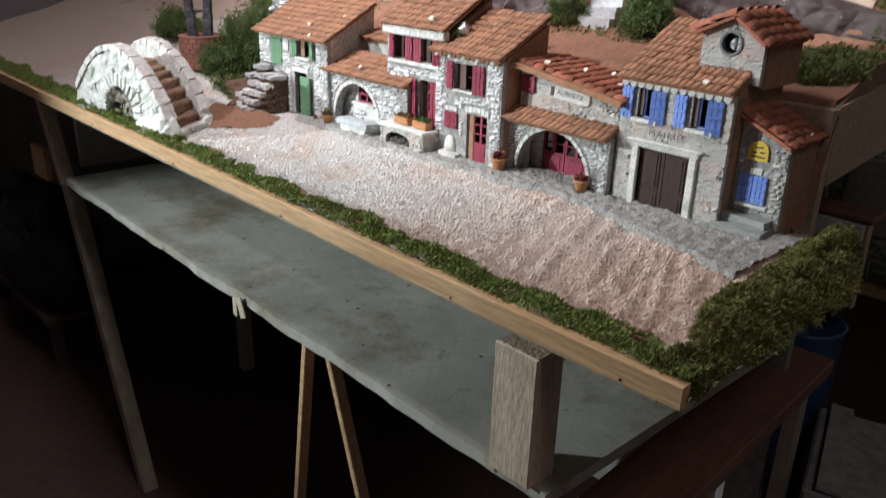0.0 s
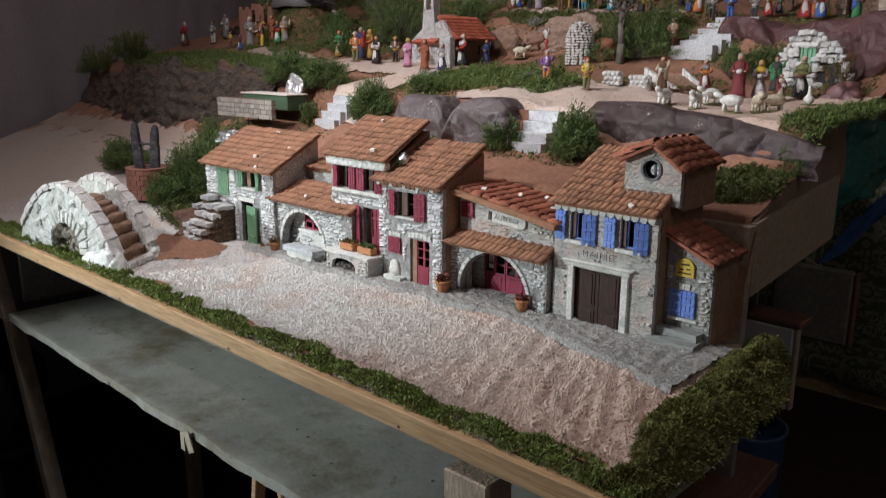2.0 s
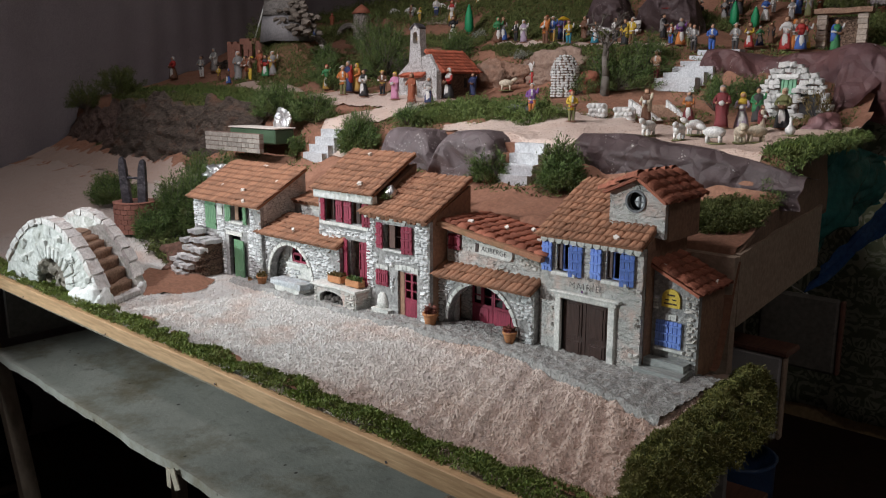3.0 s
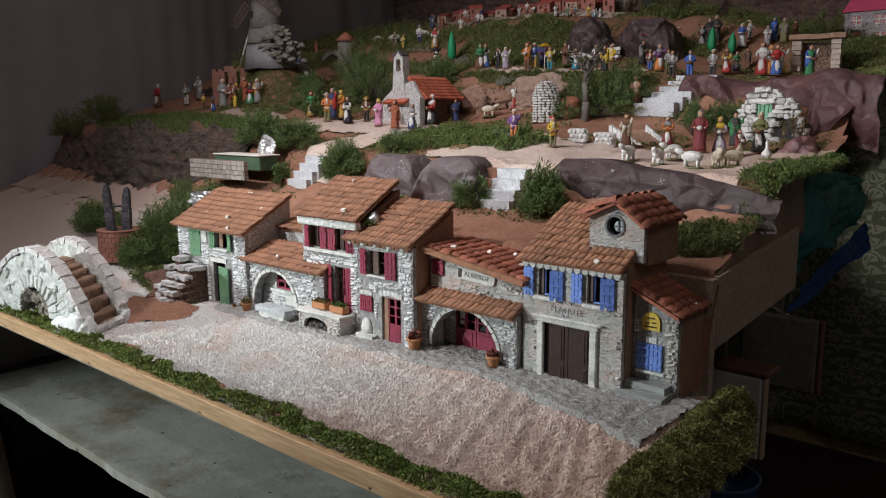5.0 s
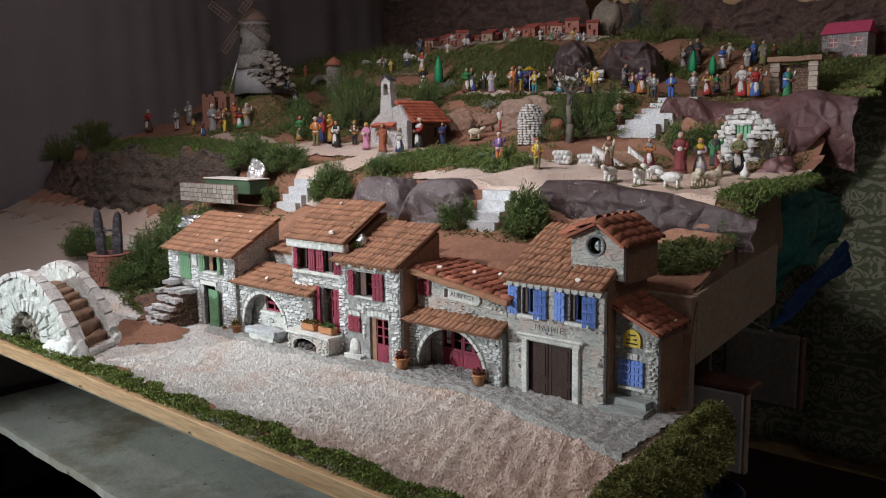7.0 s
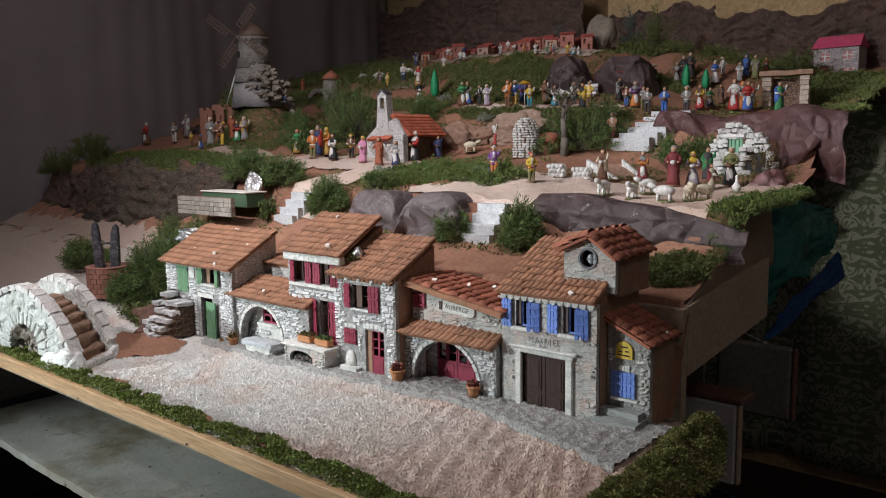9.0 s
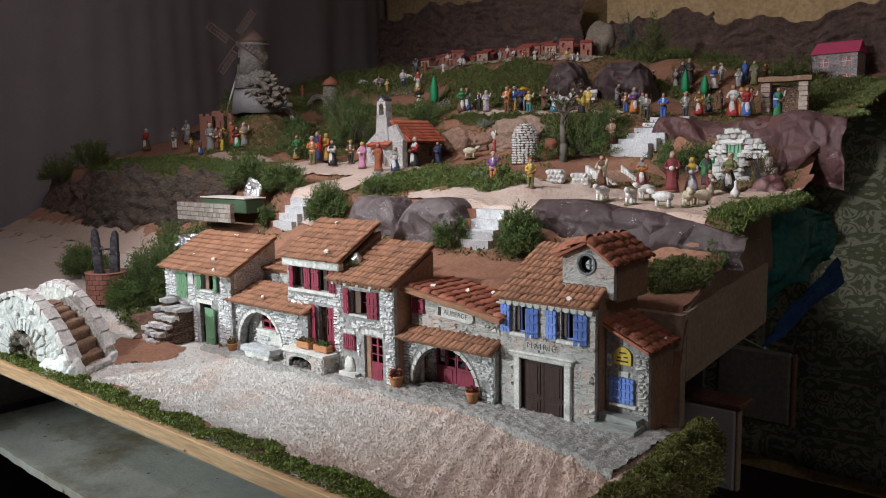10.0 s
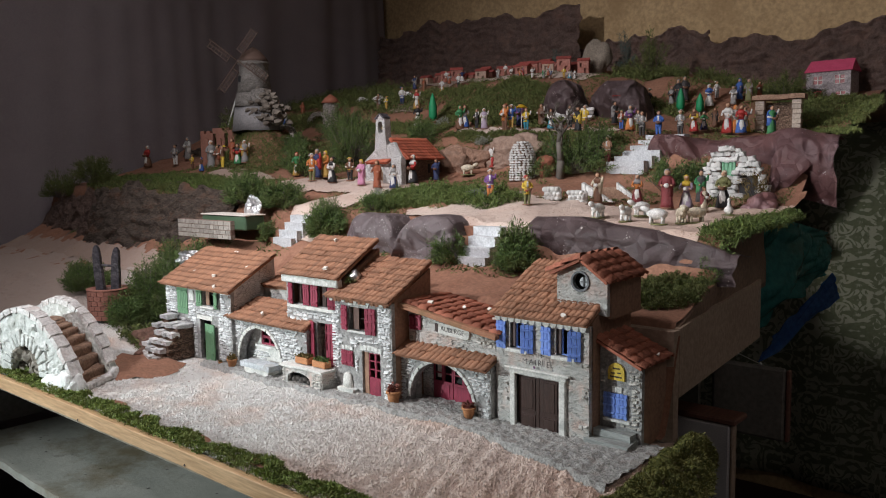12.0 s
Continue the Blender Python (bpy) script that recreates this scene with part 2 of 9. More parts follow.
def sand(name, pale, warm, dark):
    """Coarse pale grit: single grains, furrows of warmer grit, shade painted in at the far left."""
    m, nt, s = material(name)
    v = coords(nt, (1, 1, 1))
    grit = nt.nodes.new("ShaderNodeTexVoronoi")
    grit.inputs["Scale"].default_value = 330
    nt.links.new(v, grit.inputs["Vector"])
    bw = nt.nodes.new("ShaderNodeRGBToBW")
    nt.links.new(grit.outputs["Color"], bw.inputs["Color"])
    big = noise_node(nt, v, 5.0, 6, 0.65)
    col = mix(nt, ramp(nt, big, (0, 0, 0), (1, 1, 1), 0.50, 0.72), pale, warm)
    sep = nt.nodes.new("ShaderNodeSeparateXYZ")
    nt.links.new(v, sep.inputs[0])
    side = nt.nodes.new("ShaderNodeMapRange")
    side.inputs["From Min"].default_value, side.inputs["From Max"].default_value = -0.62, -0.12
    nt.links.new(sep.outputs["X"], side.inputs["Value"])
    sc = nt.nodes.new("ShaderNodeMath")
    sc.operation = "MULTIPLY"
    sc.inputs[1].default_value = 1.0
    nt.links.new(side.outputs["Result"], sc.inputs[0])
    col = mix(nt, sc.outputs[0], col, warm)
    # browner to the far left, and darkened there in place of shade
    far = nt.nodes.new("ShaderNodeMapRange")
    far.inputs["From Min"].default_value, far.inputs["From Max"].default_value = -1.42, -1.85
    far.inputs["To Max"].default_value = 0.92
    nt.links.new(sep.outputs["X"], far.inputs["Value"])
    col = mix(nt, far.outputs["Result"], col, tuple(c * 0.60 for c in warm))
    col = mix(nt, ramp(nt, bw.outputs["Val"], (1, 1, 1), (0, 0, 0), 0.05, 0.22), col, dark)
    nt.links.new(col, s.inputs["Base Color"])
    s.inputs["Roughness"].default_value = 0.95
    n1 = bump(nt, s, grit.outputs["Distance"], 0.0015, 0.7)
    bump(nt, s, noise_node(nt, v, 160, 3), 0.003, 1.0, n1)
    return m


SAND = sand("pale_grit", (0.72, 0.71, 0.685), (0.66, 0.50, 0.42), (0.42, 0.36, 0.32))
SAND_GREY = plain("grey_plaster_skirt", (0.27, 0.27, 0.255), (0.43, 0.425, 0.41), 120, 0.95, 0.005, 240, third=(0.40, 0.36, 0.33))
STEP_BROWN = plain("brown_step", (0.20, 0.115, 0.075), (0.32, 0.20, 0.135), 60, 0.85, 0.0012, 240, spread=0.15)
MORTAR_BED = plain("rubble_mortar", (0.20, 0.20, 0.195), (0.40, 0.395, 0.385), 90, 0.95, 0.004, 200, third=(0.60, 0.595, 0.58))
RUBBLE = plain("white_wall_stone", (0.60, 0.615, 0.62), (0.82, 0.835, 0.84), 90, 0.9, 0.0034, 300, spread=0.24, third=(0.64, 0.56, 0.51))
RUBBLE_GREY = plain("grey_wall_stone", (0.46, 0.45, 0.42), (0.66, 0.64, 0.60), 90, 0.9, 0.0022, 330, spread=0.20, third=(0.52, 0.43, 0.37))

# ---- mesh helpers


def box(bm, x0, x1, y0, y1, z0, z1, slot=0, m=None):
    c = [(x, y, z) for z in (z0, z1) for x, y in ((x0, y0), (x1, y0), (x1, y1), (x0, y1))]
    v = [bm.verts.new(m @ Vector(p) if m else p) for p in c]
    fs = [bm.faces.new([v[i] for i in q]) for q in ((3, 2, 1, 0), (4, 5, 6, 7), (0, 1, 5, 4), (1, 2, 6, 5), (2, 3, 7, 6), (3, 0, 4, 7))]
    for f in fs:
        f.material_index = slot
    return v


def lathe(bm, rings, seg=10, slot=0, m=None, squash=1.0, cap=True):
    """rings: (radius, z) from the bottom up."""
    rows = []
    for r, z in rings:
        row = []
        for i in range(seg):
            a = 2 * math.pi * i / seg
            p = Vector((r * math.cos(a), r * squash * math.sin(a), z))
            row.append(bm.verts.new(m @ p if m else p))
        rows.append(row)
    for lo, hi in zip(rows, rows[1:]):
        for i in range(seg):
            f = bm.faces.new((lo[i], lo[(i + 1) % seg], hi[(i + 1) % seg], hi[i]))
            f.material_index, f.smooth = slot, True
    if cap:
        for row, flip in ((rows[0], True), (rows[-1], False)):
            f = bm.faces.new(row[::-1] if flip else row)
            f.material_index = slot
    return rows


def rod(bm, a, b, r0, r1=None, seg=6, slot=0):
    a, b = Vector(a), Vector(b)
    q = (b - a).to_track_quat("Z", "Y").to_matrix().to_4x4()
    lathe(bm, [(r0, 0), (r1 if r1 is not None else r0, (b - a).length)], seg, slot, Matrix.Translation(a) @ q)


def mesh_of(bm, name, mats, smooth=False, bevel=0.0):
    if bevel:
        bmesh.ops.bevel(bm, geom=bm.edges[:], offset=bevel, segments=1, affect="EDGES", profile=0.5)
    bmesh.ops.recalc_face_normals(bm, faces=bm.faces)
    me = bpy.data.meshes.new(name)
    bm.to_mesh(me)
    bm.free()
    for mt in mats if isinstance(mats, (list, tuple)) else [mats]:
        me.materials.append(mt)
    if smooth:
        for p in me.polygons:
            p.use_smooth = True
    return me


def part(name, bm, mats, parent, label="", m=None, smooth=False, bevel=0.0):
    ob = new(name, mesh_of(bm, name, mats, smooth, bevel) if isinstance(bm, bmesh.types.BMesh) else bm)
    ob.parent = parent
    if m is not None:
        ob.matrix_basis = m
    return tagged(ob, label)


def thing(name, at, label, category, group="", kind="", turn=0):
    ob = new(name)
    ob.matrix_basis = pose(*at, 0, 0, turn)
    return tagged(ob, label, category, group, kind)


def solid(name, bm, mats, label, category, group="", kind="", m=None, smooth=False, bevel=0.0):
    ob = new(name, mesh_of(bm, name, mats, smooth, bevel) if isinstance(bm, bmesh.types.BMesh) else bm)
    if m is not None:
        ob.matrix_basis = m
    return tagged(ob, label, category, group, kind)


def boxed(name, x0, x1, y0, y1, z0, z1, mats, parent, label="", bevel=0.0, m=None):
    bm = bmesh.new()
    box(bm, x0, x1, y0, y1, z0, z1)
    return part(name, bm, mats, parent, label, m, bevel=bevel)


def rough(bm, size, scale, seed=0.0):
    """Pushes the vertices about, so that edges are worn."""
    for v in bm.verts:
        p = v.co * scale + Vector((seed, seed * 1.7, -seed))
        v.co += size * Vector((noise.noise(p), noise.noise(p + Vector((9, 3, 1))), noise.noise(p + Vector((2, 8, 5)))))


def blades(name, spots, length, width, mats, lean=0.8, seed=1):
    """Many small pointed leaves in one mesh. spots: rows of x, y, z, nx, ny, nz."""
    rng = np.random.default_rng(seed)
    s = np.asarray(spots, float)
    n = len(s)
    way = s[:, 3:] + rng.normal(0, lean, (n, 3))
    way /= np.linalg.norm(way, axis=1)[:, None] + 1e-9
    side = np.cross(way, rng.normal(0, 1, (n, 3)))
    side /= np.linalg.norm(side, axis=1)[:, None] + 1e-9
    ln = length * rng.uniform(0.5, 1.35, (n, 1))
    sag = np.zeros((n, 3))
    sag[:, 2] = -0.25
    p0 = s[:, :3]
    p1 = p0 + way * ln * 0.55
    p2 = p0 + way * ln + sag * ln
    w = width * rng.uniform(0.6, 1.3, (n, 1))
    v = np.stack([p0 - side * w * 0.4, p0 + side * w * 0.4, p1 + side * w * 0.6, p1 - side * w * 0.6, p2], 1).reshape(-1, 3)
    base = np.arange(n)[:, None] * 5
    quads = base + np.array([[0, 1, 2, 3]])
    tris = base + np.array([[3, 2, 4]])
    me = bpy.data.meshes.new(name)
    me.from_pydata(v.tolist(), [], quads.tolist() + tris.tolist())
    me.materials.append(mats)
    return me
# ---- the lie of the land: four height profiles from the right-hand side to the left, in steps of y
YK = [0.0, 0.47, 0.53, 0.69, 0.735, 1.0, 1.2, 1.3, 1.45, 1.55, 1.8, 2.05, 2.5]
PROFILES = [
    (-0.40, [0, 0, 0.160, 0.200, 0.272, 0.280, 0.290, 0.312, 0.435, 0.458, 0.474, 0.570, 0.630]),
    (-0.90, [0, 0, 0.160, 0.205, 0.285, 0.330, 0.348, 0.370, 0.485, 0.498, 0.540, 0.690, 0.730]),
    (-1.40, [0, 0.012, 0.110, 0.230, 0.300, 0.345, 0.362, 0.400, 0.500, 0.530, 0.660, 0.745, 0.790]),
    (-2.20, [0, 0.120, 0.135, 0.210, 0.340, 0.385, 0.440, 0.500, 0.555, 0.585, 0.660, 0.745, 0.790]),
]


def profile(heights, y):
    y = min(max(y, 0.0), 2.499)
    for i in range(len(YK) - 1):
        if y <= YK[i + 1]:
            u = (y - YK[i]) / (YK[i + 1] - YK[i])
            return heights[i] + (heights[i + 1] - heights[i]) * (0.5 * u + 0.5 * u * u * (3 - 2 * u))


def street(x, y):
    """The street's sand rises gently at its far left."""
    u = min(max((-1.30 - x) / 0.9, 0.0), 1.0)
    return 0.135 * u ** 0.8 * min(max(y / 0.5, 0.0), 1.0)


def ground(x, y):
    """The height of the terraces at x, y."""
    if x >= PROFILES[0][0]:
        z = profile(PROFILES[0][1], y)
    elif x <= PROFILES[-1][0]:
        z = profile(PROFILES[-1][1], y)
    else:
        for (xa, a), (xb, b) in zip(PROFILES, PROFILES[1:]):
            if xb <= x <= xa:
                u = (xa - x) / (xa - xb)
                u = u * u * (3 - 2 * u)
                z = profile(a, y) * (1 - u) + profile(b, y) * u
                break
    if y > 0.5:
        z += 0.004 * math.sin(31 * x + 7 * y) * math.sin(23 * y - 5 * x) + 0.002 * math.sin(83 * x - 40 * y)
    # the knoll under the windmill, the rise of the green hill, the rocky ledge by the red parasol
    z += 0.15 * math.exp(-((x + 1.985) / 0.125) ** 2 - ((y - 1.18) / 0.10) ** 2)
    z += 0.05 * math.exp(-((x + 1.25) / 0.28) ** 2 - ((y - 1.80) / 0.10) ** 2)
    return z


# ---- the room
def wall_sheet(name, corners, mats, label, thick):
    """A flat wall from four corners, with thickness away from its front."""
    bm = bmesh.new()
    a, b, c, d = [Vector(p) for p in corners]
    n = (b - a).cross(d - a).normalized() * -thick
    v = [bm.verts.new(p) for p in (a, b, c, d)] + [bm.verts.new(p + n) for p in (a, b, c, d)]
    for q in ((0, 1, 2, 3), (7, 6, 5, 4), (0, 4, 5, 1), (1, 5, 6, 2), (2, 6, 7, 3), (3, 7, 4, 0)):
        bm.faces.new([v[i] for i in q])
    return solid(name, bm, mats, label, "wall", kind="structure")


PLASTER_Y = plain("yellow_roughcast", (0.42, 0.29, 0.15), (0.52, 0.37, 0.20), 9, 0.95, 0.006, 60, third=(0.36, 0.24, 0.12))
# for walls and ceiling out of view; grey lightened to bounce lamp light
PLASTER_D = plain("bounce_plaster", (0.31, 0.30, 0.29), (0.39, 0.375, 0.365), 4, 0.95, 0.002, 60)
TOMETTE = plain("terracotta_floor", (0.042, 0.020, 0.016), (0.062, 0.030, 0.024), 6, 0.7, 0.001, 60)
X0, X1, Y0, Y1, TOP = -2.95, 1.5, -2.0, 2.62, 1.95
wall_sheet("wall_north", [(X0, Y1, FLOOR), (X1, Y1, FLOOR), (X1, Y1, TOP), (X0, Y1, TOP)], PLASTER_Y, "yellow roughcast wall behind the miniature village", 0.15)
wall_sheet("wall_south", [(X1, Y0, FLOOR), (X0, Y0, FLOOR), (X0, Y0, TOP), (X1, Y0, TOP)], PLASTER_D, "dim plaster wall of the room", 0.15)
wall_sheet("wall_east", [(X1, Y1, FLOOR), (X1, Y0, FLOOR), (X1, Y0, TOP), (X1, Y1, TOP)], PLASTER_D, "dim plaster wall of the room", 0.15)
wall_sheet("wall_west", [(X0, Y0, FLOOR), (X0, Y1, FLOOR), (X0, Y1, TOP), (X0, Y0, TOP)], PLASTER_D, "dim plaster wall behind the curtain", 0.15)
bm = bmesh.new()
box(bm, X0 - 0.15, X1 + 0.15, Y0 - 0.15, Y1 + 0.15, TOP, TOP + 0.1)
solid("ceiling", bm, PLASTER_D, "plain dim plaster ceiling of the room", "ceiling", kind="structure")
bm = bmesh.new()
box(bm, X0 - 0.15, X1 + 0.15, Y0 - 0.15, Y1 + 0.15, FLOOR - 0.1, FLOOR)
solid("floor", bm, TOMETTE, "dark terracotta floor under the table", "floor", kind="structure")

# the grey curtain that hangs along the left, in folds
CURTAIN = plain("grey_curtain", (0.38, 0.330, 0.345), (0.44, 0.385, 0.40), 5, 0.9, 0.0006, 300)


def curtain():
    bm = bmesh.new()
    rows = []
    nx, nz = 200, 14
    for i in range(nx + 1):
        u = i / nx
        y = -1.6 + 4.15 * u
        x = -2.70 + 0.013 * math.sin(13 * y + 2.6 * math.sin(3.1 * y)) + 0.004 * math.sin(47 * y + 3 * math.sin(5 * y)) + 0.16 * max(0.0, 0.75 - y) ** 2 * -0.3
        rows.append([bm.verts.new((x + 0.02 * math.sin(5 * y + 3 * z), y, z)) for z in [FLOOR + 0.02 + (TOP - FLOOR - 0.06) * k / nz for k in range(nz + 1)]])
    for a, b in zip(rows, rows[1:]):
        for k in range(nz):
            bm.faces.new((a[k], b[k], b[k + 1], a[k + 1]))
    bmesh.ops.solidify(bm, geom=bm.faces[:], thickness=0.003)
    return solid("curtain", bm, CURTAIN, "dark grey curtain hanging in soft folds beside the village", "curtain", smooth=True)


curtain()

# damask cloth on the wall at the right
m, nt, s = material("green_damask")
v = coords(nt, (1, 1, 1))
w1 = nt.nodes.new("ShaderNodeTexNoise")
w1.inputs["Scale"].default_value, w1.inputs["Detail"].default_value, w1.inputs["Distortion"].default_value = 22.0, 1.5, 2.2
mod = nt.nodes.new("ShaderNodeVectorMath")
mod.operation = "WRAP"
mod.inputs[1].default_value, mod.inputs[2].default_value = (0.085, 9, 0.115), (-0.085, -9, -0.115)
nt.links.new(v, mod.inputs[0])
ab = nt.nodes.new("ShaderNodeVectorMath")
ab.operation = "ABSOLUTE"
nt.links.new(mod.outputs[0], ab.inputs[0])
nt.links.new(ab.outputs[0], w1.inputs["Vector"])
col = ramp(nt, w1.outputs["Fac"], (0.22, 0.25, 0.15), (0.60, 0.61, 0.48), 0.47, 0.53)
nt.links.new(mix(nt, 0.2, col, ramp(nt, noise_node(nt, v, 60, 4), (0.07, 0.08, 0.06), (0.30, 0.30, 0.22))), s.inputs["Base Color"])
s.inputs["Roughness"].default_value = 0.8
DAMASK = m


def hanging_cloth():
    bm = bmesh.new()
    rows = []
    for i in range(41):
        x = -1.25 + 2.68 * i / 40
        rows.append([bm.verts.new((x + 0.01 * math.sin(7 * z), 2.57 - 0.02 * math.sin(11 * x + z) - 0.012 * math.sin(23 * x), z)) for z in [-0.85 + 1.40 * k / 20 + (0.03 * math.sin(3 * x) if k == 20 else 0) for k in range(21)]])
    for a, b in zip(rows, rows[1:]):
        for k in range(20):
            bm.faces.new((a[k], b[k], b[k + 1], a[k + 1]))
    bmesh.ops.solidify(bm, geom=bm.faces[:], thickness=0.004)
    return solid("wall_hanging", bm, DAMASK, "green damask cloth hanging on the wall behind the table", "cloth", smooth=True)


hanging_cloth()

# ---- the table: top, front lath, shelf, posts and legs
table = thing("display_table", (0, 0, FLOOR), "long home-made wooden display table with a lower shelf", "table")
UP = -FLOOR  # the table's own zero lies on the floor


def post_between(name, a, b, w, d, mats, parent, label=""):
    a, b = Vector(a), Vector(b)
    bm = bmesh.new()
    for p in (a, b):
        for sx, sy in ((-1, -1), (1, -1), (1, 1), (-1, 1)):
            bm.verts.new((p.x + sx * w / 2, p.y + sy * d / 2, p.z))
    v = bm.verts
    v.ensure_lookup_table()
    for q in ((3, 2, 1, 0), (4, 5, 6, 7), (0, 1, 5, 4), (1, 2, 6, 5), (2, 3, 7, 6), (3, 0, 4, 7)):
        bm.faces.new([v[i] for i in q])
    return part(name, bm, mats, parent, label, bevel=0.0015)


boxed("tabletop", -2.62, -0.03, 0.013, 0.44, UP - 0.034, UP - 0.016, WOOD_GREY, table, "dark board under the sand")


def front_lath():
    bm = bmesh.new()
    n = 60
    rows = []
    for i in range(n + 1):
        x = -2.62 + 2.62 * i / n
        w = 0.0012 * math.sin(5.2 * x) + 0.0006 * math.sin(17 * x)
        rows.append([bm.verts.new(p) for p in ((x, w, UP - 0.0225), (x, w, UP - 0.001), (x, w + 0.001, UP), (x, w + 0.0125, UP), (x, w + 0.0125, UP - 0.0225))])
    for a, b in zip(rows, rows[1:]):
        for k in range(5):
            bm.faces.new((a[k], b[k], b[(k + 1) % 5], a[(k + 1) % 5]))
    bm.faces.new(rows[0][::-1])
    bm.faces.new(rows[-1])
    lath = part("front_lath", bm, WOOD, table, "warm pine lath along the table edge")
    for x in (-0.06, -0.28, -0.62, -0.95, -1.3):
        nb = bmesh.new()
        lathe(nb, [(0.0016, 0), (0.0016, 0.0008)], 8, 0, Matrix.Translation((x, -0.0006, UP - 0.019)) @ Matrix.Rotation(radians(90), 4, "X"))
        part("nail_head", nb, STEEL, lath)


front_lath()


def shelf_board():
    bm = bmesh.new()
    rows = []
    n = 40
    for i in range(n + 1):
        x = -1.535 + 1.40 * i / n
        z = UP - 0.190 - 0.012 * max(0, (x + 0.5)) + 0.010 * max(0, -x - 0.9) + 0.0010 * math.sin(31 * x)
        y = 0.006 + 0.002 * math.sin(23 * x) + 0.0012 * math.sin(71 * x)
        rows.append([bm.verts.new(p) for p in ((x, y, z - 0.016), (x, y, z), (x, 0.55, z), (x, 0.55, z - 0.016))])
    for a, b in zip(rows, rows[1:]):
        for k in range(4):
            bm.faces.new((a[k], b[k], b[(k + 1) % 4], a[(k + 1) % 4]))
    bm.faces.new(rows[0][::-1])
    bm.faces.new(rows[-1])
    return part("lower_shelf", bm, SHELF, table, "stained grey chipboard shelf")


shelf_board()
PANEL = plain("grey_panel", (0.16, 0.155, 0.15), (0.22, 0.21, 0.20), 7, 0.7, 0.0005, 90, third=(0.11, 0.10, 0.09))
boxed("end_panel", -1.585, -1.57, 0.055, 0.60, UP - 0.175, UP - 0.036, PANEL, table, "grey end panel above the shelf")
boxed("back_panel", -1.57, -0.13, 0.552, 0.566, UP - 0.62, UP - 0.036, PANEL, table, "grey back panel under the tabletop")
post_between("front_post", (-0.181, 0.018, UP - 0.194), (-0.181, 0.018, UP - 0.040), 0.058, 0.042, POST_WOOD, table, "short rough-sawn post")
post_between("corner_leg", (-1.341, 0.03, 0.0), (-1.585, 0.03, UP - 0.212), 0.032, 0.035, WOOD_GREY, table)
post_between("corner_post", (-1.607, 0.03, UP - 0.217), (-1.689, 0.03, UP - 0.034), 0.028, 0.030, POST_WOOD, table, "pale upright above the shelf")
post_between("corner_leg", (-1.70, 0.50, 0.0), (-1.70, 0.50, UP - 0.034), 0.035, 0.035, WOOD_GREY, table)
post_between("corner_leg", (-0.20, 0.50, 0.0), (-0.20, 0.50, UP - 0.034), 0.035, 0.035, WOOD_GREY, table)

trestle = thing("trestle", (-0.66, 0.10, FLOOR), "pine trestle with splayed legs under the shelf", "trestle")
post_between("leg", (-0.15, 0, 0), (-0.048, 0, UP - 0.214), 0.013, 0.02, WOOD, trestle)
post_between("leg", (0.222, 0, 0), (-0.018, 0, UP - 0.214), 0.013, 0.02, WOOD, trestle)

bm = bmesh.new()
box(bm, -0.006, 0.006, -0.001, 0.001, -0.03, 0.002)
box(bm, 0.006, 0.022, -0.002, 0.0, -0.034, 0.0, m=pose(0, 0, 0, 0, -25, 0))
solid("paper_tag", bm, plain("old_paper", (0.42, 0.36, 0.28), (0.52, 0.46, 0.36), 90), "small torn paper tag under the shelf edge", "tag", m=pose(-0.775, 0.002, -0.200))

# boards and clutter beside and below the table at the right
PLANK_RED = plain("red_brown_plank", (0.13, 0.055, 0.04), (0.18, 0.08, 0.055), 18, 0.6, 0.0006, 90, stretch=(2, 0.3, 1))
GREY_BOARD = plain("dull_grey_board", (0.15, 0.138, 0.12), (0.20, 0.185, 0.16), 10, 0.7, 0.0006, 90)
CARD = plain("brown_cardboard", (0.36, 0.265, 0.195), (0.43, 0.325, 0.245), 9, 0.85, 0.0005, 120)
board = thing("support_board", (-0.30, 1.10, FLOOR), "dull grey-brown board end jutting out under the terraces", "board")
boxed("face_board", 0.0, 0.158, 0, 0.016, UP - 0.192, UP - 0.035, GREY_BOARD, board, bevel=0.006)
boxed("foot_board", -0.10, -0.03, 0.002, 0.014, 0, UP - 0.05, GREY_BOARD, board)
boxed("edge_strip", 0.1582, 0.166, 0.0, 0.016, UP - 0.190, UP - 0.037, PLANK_RED, board, "lighter brown edge", 0.002)
board2 = thing("support_board", (-0.30, 0.80, FLOOR), "pale grey board end with reddish edges beside the moss", "board")
boxed("face_board", 0.03, 0.156, 0, 0.016, UP - 0.228, UP - 0.076, plain("pale_board", (0.42, 0.41, 0.41), (0.52, 0.50, 0.49), 12, third=(0.36, 0.33, 0.32)), board2, bevel=0.004)
boxed("top_strip", 0.03, 0.166, -0.001, 0.060, UP - 0.0757, UP - 0.064, PLANK_RED, board2, "reddish top", 0.003)
boxed("edge_strip", 0.1562, 0.163, 0.001, 0.016, UP - 0.226, UP - 0.076, CARD, board2, "brownish side edge", 0.002)
boxed("foot_board", 0.01, 0.05, 0.017, 0.03, 0, UP - 0.10, PLANK_RED, board2)
plank = thing("plank", (-0.115, 0.28, FLOOR), "red-brown plank on a thin leg below the table corner", "plank", turn=4)
boxed("board", -0.052, 0.045, -0.40, 0.37, UP - 0.275, UP - 0.250, PLANK_RED, plank, bevel=0.002)
boxed("leg", 0.020, 0.040, 0.26, 0.29, 0, UP - 0.275, WOOD_GREY, plank)
boxed("leg", -0.04, -0.02, -0.34, -0.31, 0, UP - 0.275, WOOD_GREY, plank)
